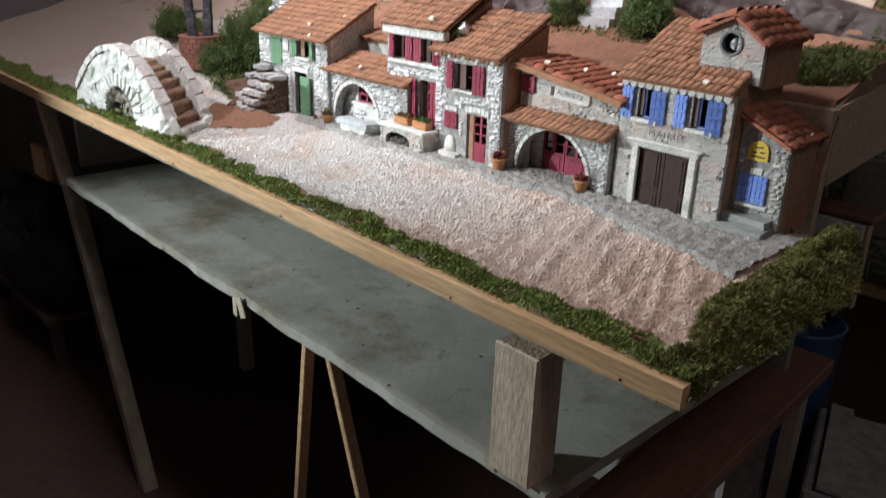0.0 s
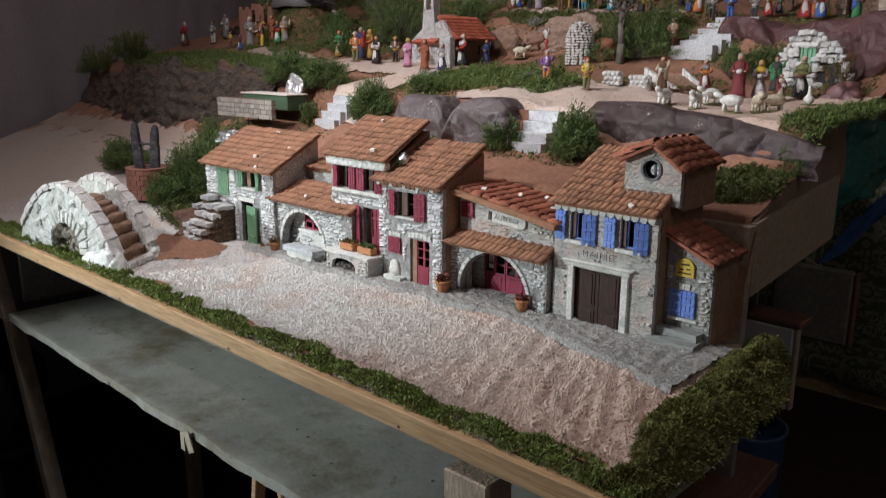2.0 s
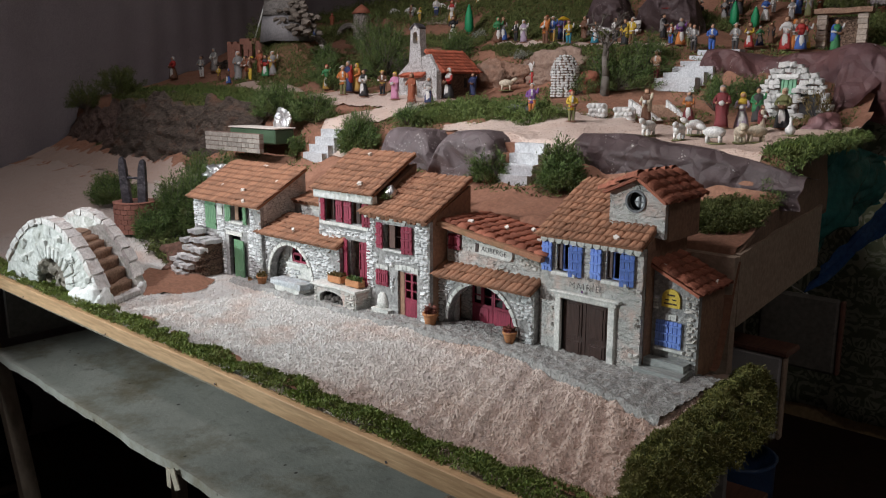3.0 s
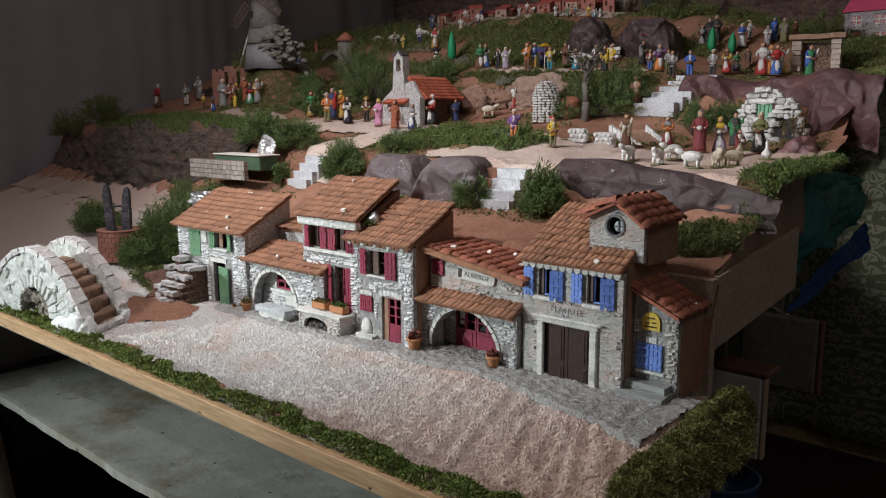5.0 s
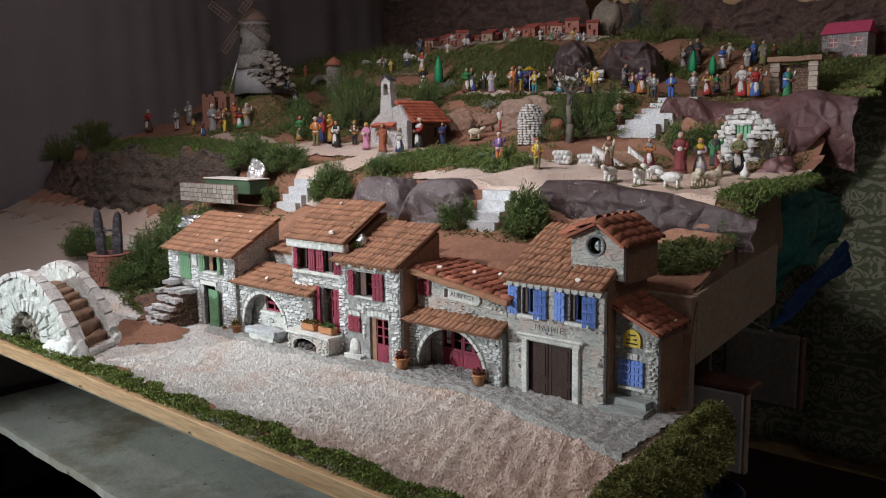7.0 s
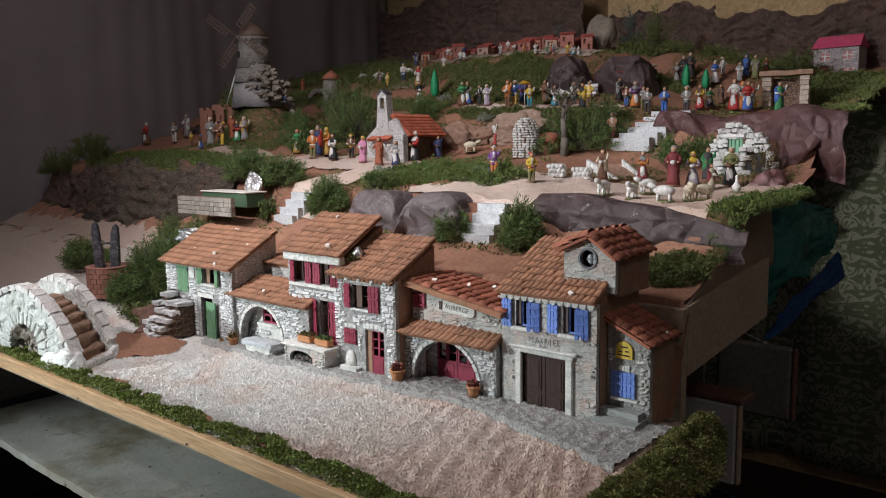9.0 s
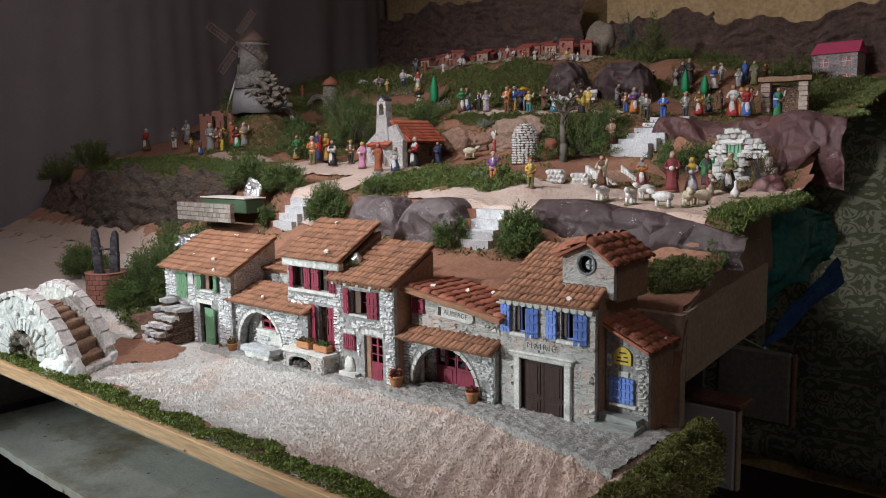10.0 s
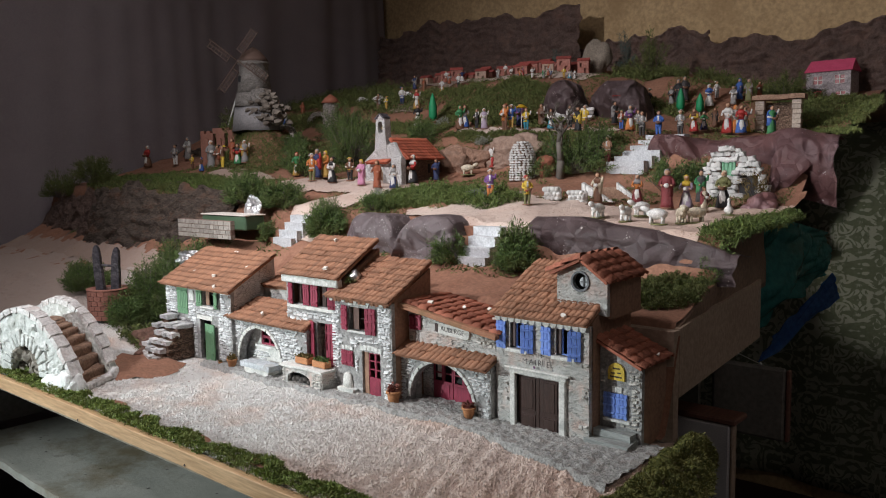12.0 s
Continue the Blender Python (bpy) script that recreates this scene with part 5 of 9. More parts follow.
# The inn with its arch and awning
def inn():
    h = thing("miniature_house", (-0.548, 0.385, -0.004), "miniature village inn with a red door under a stone arch", "miniature house", "houses of the street")
    w, d, hl, hr = 0.192, 0.100, 0.168, 0.140
    gable = pierced_wall([(0, 0), (w, 0), (w, hr), (0, hl)], [rect_loop(0.020, 0.172, 0.001, 0.086)], 0.008, 0.016)
    face = part("front_wall", gable, STONE_GREY, h)
    stonework(face, (0.002, w - 0.002, 0.10, 0.140), [(0.0, 0.034, 0.12, 0.165), (0.050, 0.146, 0.112, 0.150)], 0.008, 16, RUBBLE_GREY, 0.40)
    # the porch below: the arch stands forward of the gable
    part("porch_wall", pierced_wall(rect_loop(-0.008, 0.186, 0, 0.088), [arch_loop(0.014, 0.152, 0.001, 0.080)], -0.006, 0.008), MORTAR_BED, h)
    stonework(h.children[-1], (-0.008, 0.186, 0, 0.086), [(0.006, 0.160, 0, 0.014), (0.083, 0.011, 0.077)], -0.006, 15, RUBBLE, 0.82)
    arch_blocks(h, 0.083, 0.011, 0.069, -0.006, 15, BRIDGE_WHITE, 0.006)
    boxed("porch_side", -0.008, 0.000, 0.008, 0.05, 0, 0.088, STONE, h)
    boxed("porch_side", 0.172, 0.186, 0.016, 0.05, 0, 0.088, STONE, h)
    part("porch_back", pierced_wall(rect_loop(0.0, 0.172, 0, 0.09), [rect_loop(0.030, 0.122, 0.002, 0.082)], 0.034, 0.042), STONE, h)
    leaf_door(h, 0.032, 0.0755, 0.003, 0.081, 0.034, RED)
    leaf_door(h, 0.0765, 0.120, 0.003, 0.081, 0.034, RED)
    # black sheet painting the darkness behind the door glass
    boxed("door_back", 0.02, 0.14, 0.050, 0.052, 0, 0.085, VOID_SHADE, h)
    boxed("porch_floor", 0.0, 0.172, 0.008, 0.034, 0.0, 0.003, SAND_GREY, h)
    boxed("curtain_strip", 0.036, 0.046, 0.040, 0.041, 0.040, 0.072, BRIDGE_WHITE, h, "pale curtain behind the door glass")
    up = Vector((0, 0.030, 0.014)).normalized()
    tiled_roof(h, (-0.016, -0.026, 0.086), (1, 0, 0), up, 0.206, 0.042, 2, 20, TILE, "awning_roof", seed=13)
    # upper storey
    shutter(h, 0.004, 0.016, 0.126, 0.152, 0.007, RED, 0, "l")
    shutter(h, 0.0165, 0.030, 0.126, 0.152, 0.007, RED, 0, "l")
    lintel_blocks(h, 0.006, 0.030, 0.153, 0.008, 3, BRIDGE_WHITE, 0.001, 0.005)
    board_ = part("sign_board", mesh_of(rounded_plate(0.074, 0.018, 0.003, 0.007), "sign_board", DRESSED), None, h, "pale sign with rounded ends", pose(0.098, 0.0075, 0.134, 90, 4, 0))
    boxed("sign_end", -0.035, -0.029, -0.007, 0.007, 0.003, 0.0042, DOOR_BROWN, board_)
    lettering("AUBERGE", 0.0118, INK, board_, pose(0.002, 0, 0.0034), "dark letters")
    boxed("side_wall", 0, 0.008, 0.016, d, 0, hl - 0.002, SIDE_CLAY, h)
    boxed("side_wall", w - 0.008, w, 0.05, d, 0, hr, SIDE_CLAY, h)
    boxed("back_wall", 0.008, w - 0.008, d - 0.008, d, 0, hr, SIDE_CLAY, h)
    # the roof falls to the right; tile rows run down that slope
    upw = Vector((-w, 0, hl - hr)).normalized()
    tiled_roof(h, (w + 0.010, -0.004, hr + 0.0015), (0, 1, 0), upw, d + 0.012, w + 0.02, 11, 7, TILE_RED, seed=17, jitter=0.0009)
    boxed("verge_board", -0.012, w + 0.012, -0.0145, -0.0035, -0.004, 0.004, TILE, h, "verge tiles along the gable", 0.001, m=Matrix.Translation((0, 0, hl)) @ pose(0, 0, 0, 0, math.degrees(math.atan2(hl - hr, w)), 0))
    mortar_chips(h, [(0.09, 0.05, 0.164), (0.16, 0.04, 0.154), (0.04, 0.02, 0.172), (0.12, 0.08, 0.160)])
    return h


def rounded_plate(w, h, t, r):
    bm = bmesh.new()
    pts = []
    for cx, cy, a0 in ((w / 2 - r, h / 2 - r, 0), (-w / 2 + r, h / 2 - r, 90), (-w / 2 + r, -h / 2 + r, 180), (w / 2 - r, -h / 2 + r, 270)):
        for k in range(5):
            a = radians(a0 + 22.5 * k)
            pts.append((cx + r * math.cos(a), cy + r * math.sin(a)))
    lo = [bm.verts.new((x, y, 0)) for x, y in pts]
    hi = [bm.verts.new((x, y, t)) for x, y in pts]
    bm.faces.new(lo[::-1]), bm.faces.new(hi)
    for i in range(len(pts)):
        bm.faces.new((lo[i], lo[(i + 1) % len(pts)], hi[(i + 1) % len(pts)], hi[i]))
    return bm


inn()
clay_pot((-0.548, 0.352, -0.004), 1.15, True, "orange clay pot with a reddish plant by the inn", PLANT_RED)
clay_pot((-0.398, 0.368, -0.004), 1.0, True, "orange clay pot by the pier of the inn arch", PLANT_RED)
clay_pot((-0.978, 0.327, -0.004), 0.95, True, "orange clay pot at the foot of the loggia", PLANT_OCHRE)
clay_pot((-1.018, 0.326, -0.004), 0.4, True, "low ochre plant beside the green door", PLANT_OCHRE)


SLATE_PAINT = plain("slate_grey_paint", (0.10, 0.11, 0.12), (0.20, 0.21, 0.22), 90, 0.7)
PALE_GLASS = plain("pale_grey_disc", (0.42, 0.45, 0.47), (0.62, 0.65, 0.67), 120, 0.5)


# The town hall with its gable and oculus
def town_hall():
    h = thing("miniature_house", (-0.357, 0.388, -0.004), "miniature town hall with bright blue shutters and brown doors", "miniature house", "houses of the street")
    w, d, hf, hb = 0.164, 0.125, 0.172, 0.238
    holes = [rect_loop(0.026, 0.058, 0.124, 0.164), rect_loop(0.108, 0.140, 0.124, 0.164), rect_loop(0.038, 0.116, 0.001, 0.084)]
    face = shell(h, w, d, 0, hf, hb, pierced_wall(rect_loop(0, w, 0, hf), holes, 0, 0.010), STONE_GREY, SIDE_CLAY)
    stonework(face, (0, w, 0, 0.118), [(0.024, 0.131, 0, 0.1), (0.02, 0.14, 0.09, 0.12)], 0, 21, RUBBLE_GREY, 0.42)
    for x in (0.0, 0.082):
        shutter(h, 0.002 + x, 0.021 + x, 0.122, 0.165, -0.001, BLUE, -6, "l", "three")
        shutter(h, 0.050 + x, 0.070 + x, 0.120, 0.164, -0.001, BLUE, 22, "r", "three")
        boxed("shutter_leaf", 0.026 + x, 0.033 + x, 0.004, 0.007, 0.126, 0.163, plain("brown_casement", (0.10, 0.07, 0.07), (0.15, 0.11, 0.10), 80), h)
        barred_window(h, 0.034 + x, 0.058 + x, 0.125, 0.163, 0.006, BLUE, 2, 1, 0.0022)
        sill(h, 0.024 + x, 0.060 + x, 0.124, 0, DRESSED, 0.008, 0.005)
        lintel_blocks(h, 0.020 + x, 0.064 + x, 0.165, 0, 3, DRESSED, 0.0, 0.006)
    # door case
    boxed("door_case", 0.028, 0.038, -0.005, 0.006, 0, 0.086, DRESSED, h, "", 0.001)
    boxed("door_case", 0.116, 0.127, -0.005, 0.006, 0, 0.086, DRESSED, h, "", 0.001)
    boxed("door_case", 0.026, 0.129, -0.005, 0.006, 0.0862, 0.093, DRESSED, h, "", 0.001)
    boxed("door_cornice", 0.020, 0.135, -0.009, 0.004, 0.0932, 0.097, DRESSED, h, "", 0.0012)
    leaf_door(h, 0.0385, 0.0768, 0.002, 0.084, 0.003, DOOR_BROWN, False)
    leaf_door(h, 0.0774, 0.1155, 0.002, 0.084, 0.003, DOOR_BROWN, False)
    lettering("MAIRIE", 0.0130, INK_THIN, h, pose(0.076, -0.0042, 0.1075, 90, 0, 0), "thin dark letters on the wall")
    bm = bmesh.new()
    box(bm, 0.0722, 0.0752, -0.0054, -0.0048, 0.0990, 0.1026)
    part("crest", bm, [plain("small_crest", (0.35, 0.05, 0.04), (0.10, 0.10, 0.25), 300)], h, "small coloured crest")
    for i in range(13):
        bm = bmesh.new()
        lathe(bm, [(0.0058, -0.006), (0.0058, 0.002)], 7, 0, pose(0.007 + 0.0125 * i, -0.004, hf - 0.002, 90, 0, 0))
        part("eave_tile_end", bm, DRESSED, h)
    up = Vector((0, d, hb - hf)).normalized()
    tiled_roof(h, (-0.003, -0.014, hf + 0.003), (1, 0, 0), up, w + 0.006, 0.150, 9, 18, TILE, seed=19)
    # gable with the round window
    gx0, gx1, gy, gz = 0.094, 0.178, 0.026, 0.196
    pk = (gx0 + gx1) / 2 + 0.004
    gab = pierced_wall([(gx0, gz), (gx1, gz - 0.012), (gx1, 0.236), (pk, 0.262), (gx0, 0.242)], [[(pk - 0.006 + 0.0135 * math.cos(a), 0.232 + 0.0135 * math.sin(a)) for a in [2 * math.pi * k / 16 for k in range(16)]]], gy, gy + 0.008)
    part("gable_wall", gab, STONE_GREY, h)
    # black sheet painting the darkness behind the round window
    boxed("oculus_back", pk - 0.022, pk + 0.010, gy + 0.012, gy + 0.014, 0.216, 0.248, VOID_SHADE, h)
    bm = bmesh.new()
    for k in range(20):
        a0, a1 = 2 * math.pi * k / 20, 2 * math.pi * (k + 1) / 20
        q = [(pk - 0.006 + r * math.cos(a), 0.232 + r * math.sin(a)) for r, a in ((0.0125, a0), (0.0155, a0), (0.0155, a1), (0.0125, a1))]
        lo = [bm.verts.new((x, gy - 0.002, z)) for x, z in q]
        hi = [bm.verts.new((x, gy + 0.004, z)) for x, z in q]
        bm.faces.new(lo), bm.faces.new(hi[::-1])
        for e in range(4):
            bm.faces.new((lo[e], hi[e], hi[(e + 1) % 4], lo[(e + 1) % 4]))
    bmesh.ops.remove_doubles(bm, verts=bm.verts, dist=0.0001)
    ring = part("oculus_ring", bm, SLATE_PAINT, h, "dark grey painted ring")
    bm = bmesh.new()
    lathe(bm, [(0.0078, 0), (0.0072, 0.0025)], 18, 0, pose(pk - 0.002, gy + 0.006, 0.231, 90, 0, 0))
    part("oculus_shutter", bm, PALE_GLASS, ring, "pale grey disc")
    boxed("glazing_bar", pk - 0.0032, pk - 0.0012, gy + 0.0015, gy + 0.003, 0.224, 0.239, SLATE_PAINT, ring)
    boxed("glazing_bar", pk - 0.009, pk + 0.005, gy + 0.001, gy + 0.0025, 0.2305, 0.2322, SLATE_PAINT, ring)
    for a, b, s_ in ((gx0, pk, 1), (pk, gx1, -1)):
        za, zb = (0.243, 0.264) if s_ > 0 else (0.264, 0.237)
        if s_ > 0:
            upw = Vector((pk - gx0, 0, 0.021)).normalized()
            tiled_roof(h, (gx0 - 0.008, d + 0.004, 0.2425), (0, -1, 0), upw, d - gy + 0.016, 0.062, 4, 5, TILE_RED, "gable_roof", seed=23)
        else:
            upw = Vector((-(gx1 - pk), 0, 0.027)).normalized()
            tiled_roof(h, (gx1 + 0.008, gy - 0.012, 0.2345), (0, 1, 0), upw, d - gy + 0.016, 0.056, 4, 5, TILE_RED, "gable_roof", seed=29)
    for x, z0, z1 in ((gx0 + 0.001, gz, 0.242), (gx1 - 0.001, 0.18, 0.236)):
        boxed("gable_side", x - 0.003, x + 0.003, gy + 0.009, d, z0, z1, SIDE_CLAY, h)
    boxed("gable_back", gx0, gx1, d - 0.004, d, 0.22, 0.236, SIDE_CLAY, h)
    boxed("ridge_tile", pk - 0.006, pk + 0.006, gy - 0.013, d + 0.004, 0.264, 0.2685, TILE_RED, h, "", 0.002)
    mortar_chips(h, [(0.125, -0.004, 0.184), (0.05, 0.11, 0.236), (0.155, 0.05, 0.258), (0.115, 0.04, 0.262)])
    return h


town_hall()


STEP_GREY = plain("weathered_step", (0.26, 0.28, 0.27), (0.42, 0.44, 0.425), 60, 0.85, 0.0016, 200, stretch=(0.3, 2, 2), third=(0.20, 0.20, 0.19))


def annex():
    h = thing("miniature_house", (-0.192, 0.418, -0.004), "small lean-to house with a blue shutter and a yellow plaque", "miniature house", "houses of the street")
    w, d, hl, hr = 0.066, 0.078, 0.149, 0.119
    part("front_wall", pierced_wall([(0, 0), (w, 0), (w, hr), (0, hl)], [rect_loop(0.008, 0.044, 0.040, 0.074)], 0, 0.008), MORTAR_BED, h)
    stonework(h.children[-1], (0, w, 0, 0.112), [(0.010, 0.044, 0.090, 0.122), (0.003, 0.050, 0.032, 0.088), (-0.01, 0.062, 0, 0.024)], 0, 25, RUBBLE_GREY, 0.72)
    boxed("side_wall", w - 0.008, w, 0.008, d, 0, hr - 0.001, SIDE_CLAY, h)
    boxed("side_wall", 0, 0.008, 0.008, d, 0, hl - 0.003, SIDE_CLAY, h)
    boxed("back_wall", 0.008, w - 0.008, d - 0.008, d, 0, hr, SIDE_CLAY, h)
    shutter(h, 0.007, 0.026, 0.038, 0.075, -0.001, BLUE, 0, "l", "three")
    shutter(h, 0.0265, 0.045, 0.038, 0.075, -0.001, BLUE, 0, "l", "three")
    sill(h, 0.010, 0.048, 0.037, 0, DRESSED, 0.006, 0.004)
    lintel_blocks(h, 0.020, 0.036, 0.076, 0, 2, DRESSED, 0, 0.008)
    plaque = part("plaque", pierced_wall(arch_loop(0.014, 0.040, 0.094, 0.119), [], -0.0028, 0.0005), YELLOW, h, "yellow plaque with worn dark marks")
    for x0, x1, z in ((0.018, 0.036, 0.098), (0.019, 0.025, 0.103), (0.029, 0.035, 0.104), (0.022, 0.033, 0.110)):
        boxed("plaque_bar", x0, x1, -0.0034, -0.0026, z, z + 0.002, DOOR_BROWN, plaque)
    bm = bmesh.new()
    box(bm, -0.006, 0.062, -0.036, 0.0, 0, 0.012)
    box(bm, -0.002, 0.058, -0.018, 0.0, 0.012, 0.022)
    bmesh.ops.subdivide_edges(bm, edges=bm.edges[:], cuts=2, use_grid_fill=True)
    rough(bm, 0.0016, 120, 4)
    part("door_step", bm, STEP_GREY, h, "weathered greenish grey double step")
    upw = Vector((-w, 0, hl - hr)).normalized()
    tiled_roof(h, (w + 0.006, -0.010, hr - 0.001), (0, 1, 0), upw, d + 0.016, 0.084, 6, 5, TILE_RED, seed=31, jitter=0.0009)
    mortar_chips(h, [(0.012, 0.0, 0.148), (0.064, 0.05, 0.126)])
    return h


annex()


# grey plaster skirt at the feet of the houses
def skirt():
    bm = bmesh.new()
    n, k = 330, 30
    rows = []
    for i in range(n + 1):
        x = -1.06 + 0.965 * i / n
        edge = 0.302 + 0.05 * max(0, x + 0.9) - 0.085 * max(0, (x + 0.36)) / 0.26 + 0.012 * noise.noise(Vector((x * 20, 0, 0)))
        back = 0.43
        rows.append([bm.verts.new((x, edge + (back - edge) * j / k, -0.0035 + (0.0055 if j else -0.006) + 0.0040 * noise.noise(Vector((x * 70, j * 0.5, 1))) + 0.0030 * noise.noise(Vector((x * 190, j * 1.3, 3))))) for j in range(k + 1)])
    for a, b in zip(rows, rows[1:]):
        for j in range(k):
            bm.faces.new((a[j], b[j], b[j + 1], a[j + 1]))
    return solid("house_skirt", bm, SAND_GREY, "rough grey plaster at the feet of the houses", "ground", kind="structure", smooth=True)


skirt()


# ---- moss, bushes
def moss_stuff(name, sampler, count, length, width, mats, label, seed, hump=0.0, lean=0.9):
    """A carpet of moss: sampler(rng) gives x, y, and the height of its ground there."""
    rng = np.random.default_rng(seed)
    rows = []
    while len(rows) < count:
        p = sampler(rng)
        if p is None:
            continue
        x, y, z = p
        rows.append((x, y, z + hump * max(0.0, 0.5 + noise.noise(Vector((x, y, seed)) * 55)) * rng.uniform(0.2, 1.0), 0, 0, 0.8))
    me = blades(name, rows, length, width, mats, lean, seed)
    return solid(name, me, None, label, "moss", kind="stuff")


def front_moss(rng):
    x = -2.6 + 2.6 * rng.uniform()
    w = 0.030 + 0.012 * math.sin(9 * x) * math.sin(23 * x + 1) + 0.030 * noise.noise(Vector((x * 17, 0, 0)))
    y = 0.008 + (w * 1.15 + 0.008) * rng.uniform() ** 0.9
    bare = noise.noise(Vector((x * 26, y * 40, 5))) > 0.26 and y > 0.018
    return None if bare else (x, y, -0.004 + street(x, y) + 0.006 * (1 - ((y - 0.025) / 0.03) ** 2) + 0.010 * max(0.0, noise.noise(Vector((x * 34, y * 34, 8)))))


moss_stuff("moss_edging", front_moss, 66000, 0.0062, 0.0013, MOSS, "bright green moss laid along the front edge", 3, 0.008)


def side_moss(rng):
    y = 0.012 + 0.455 * rng.uniform()
    a = -0.042 - 0.040 * min(1, max(0, (y - 0.08) / 0.09)) - 0.04 * max(0, y - 0.2) + 0.014 * noise.noise(Vector((0, y * 22, 2)))
    b = 0.006 - 0.055 * max(0, (y - 0.34) / 0.17) + 0.008 * noise.noise(Vector((3, y * 22, 2)))
    mid, half = (a + b) / 2, (b - a) / 2
    x = mid + half * rng.uniform(-1, 1)
    k = 1 - ((x - mid) / half) ** 2
    if noise.noise(Vector((x * 60, y * 60, 9))) > 0.20 + 0.5 * k:
        return None
    return x, y, -0.018 + 0.019 * k + (0.008 * k if 0.36 < y < 0.46 else 0.0) + 0.018 * k * noise.noise(Vector((x * 30, y * 30, 6))) + 0.006 * (x < mid)


moss_stuff("moss_border", side_moss, 60000, 0.0066, 0.0011, MOSS_OLIVE, "thick olive moss heaped along the side edge", 5, 0.012)
# bare patches of orange paper show between moss and grit
bm = bmesh.new()
for i, (x, y, r) in enumerate(((-0.50, 0.040, 0.020), (-0.66, 0.045, 0.022), (-0.80, 0.05, 0.016), (-0.36, 0.043, 0.018), (-0.075, 0.052, 0.016), (-0.92, 0.058, 0.015))):
    vs = [bm.verts.new((x + r * (1.6 + 0.4 * noise.noise(Vector((i, k, 0)))) * math.cos(k * 0.5236), y + r * 0.5 * math.sin(k * 0.5236), 0.0015)) for k in range(12)]
    bm.faces.new(vs)
solid("bare_patches", bm, EARTH, "bare orange paper showing between moss and grit", "ground", kind="structure")


def land_moss(test, x0, x1, y0, y1):
    def sampler(rng):
        x, y = rng.uniform(x0, x1), rng.uniform(y0, y1)
        return (x, y, ground(x, y)) if test(x, y) else None
    return sampler


def ell(cx, cy, rx, ry, k=18, a=0.5):
    return lambda x, y: ((x - cx) / rx) ** 2 + ((y - cy) / ry) ** 2 < 1 + wob(x, y, k, a)


for nm, cx, cy, rx, ry, n, ln, mt, hump in (
    ("moss_slope", -0.90, 0.93, 0.20, 0.10, 16000, 0.011, MOSS_DEEP, 0.030),
    ("moss_slope", -1.02, 0.86, 0.10, 0.06, 5000, 0.011, MOSS_DEEP, 0.020),
    ("moss_bank", -0.145, 0.90, 0.055, 0.21, 9000, 0.011, MOSS_DEEP, 0.018),
    ("moss_bank", -0.20, 0.625, 0.075, 0.055, 7000, 0.010, MOSS_DARK, 0.018),
    ("moss_bank", -2.02, 0.84, 0.42, 0.060, 14000, 0.014, MOSS_DEEP, 0.024),
    ("moss_hill", -1.22, 1.68, 0.24, 0.125, 40000, 0.011, MOSS_DARK, 0.020),
    ("moss_hill", -1.49, 1.69, 0.07, 0.10, 5000, 0.011, MOSS_DARK, 0.02),
    ("moss_verge", -1.02, 1.43, 0.34, 0.035, 11000, 0.011, MOSS_DARK, 0.014),
    ("moss_far", -1.80, 1.78, 0.30, 0.13, 9000, 0.016, MOSS_DARK, 0.03),
    ("moss_far", -2.30, 1.50, 0.30, 0.16, 9000, 0.016, MOSS_DARK, 0.03),
    ("moss_far", -0.33, 1.98, 0.16, 0.14, 12000, 0.016, MOSS_DARK, 0.02),
    ("moss_far", -0.60, 2.20, 0.22, 0.08, 6000, 0.018, MOSS_DARK, 0.04),
    ("moss_far", -0.95, 2.12, 0.14, 0.09, 6000, 0.018, MOSS_DARK, 0.05),
    ("moss_far", -1.75, 1.25, 0.17, 0.10, 6000, 0.013, MOSS_DARK, 0.02),
    ("moss_far", -1.98, 1.09, 0.20, 0.09, 9000, 0.013, MOSS_DARK, 0.02),
    ("moss_far", -1.99, 0.905, 0.30, 0.035, 5000, 0.012, MOSS_DARK, 0.015),
    ("moss_far", -2.05, 0.745, 0.34, 0.045, 8000, 0.014, MOSS_DARK, 0.02),
    ("moss_far", -2.30, 1.86, 0.36, 0.16, 12000, 0.018, MOSS_DARK, 0.05),
    ("moss_far", -0.86, 1.86, 0.15, 0.05, 5000, 0.013, MOSS_DARK, 0.02),
    ("moss_far", -1.60, 1.50, 0.22, 0.06, 7000, 0.013, MOSS_DARK, 0.02),
    ("moss_far", -1.30, 1.33, 0.14, 0.05, 4000, 0.012, MOSS_DARK, 0.015),
    ("moss_far", -0.26, 1.72, 0.10, 0.05, 3000, 0.012, MOSS_DARK, 0.01),
):
    moss_stuff(nm, land_moss(ell(cx, cy, rx, ry), cx - rx * 1.2, cx + rx * 1.2, cy - ry * 1.2, cy + ry * 1.2), int(n * (1.7 if cy < 1.2 else 1.2)), ln * (0.72 if cy < 1.2 else 0.85), 0.0013 if cy < 1.2 else 0.0016, mt, "moss growing over the terrace slope", int(n + cx * 100) % 977, hump)


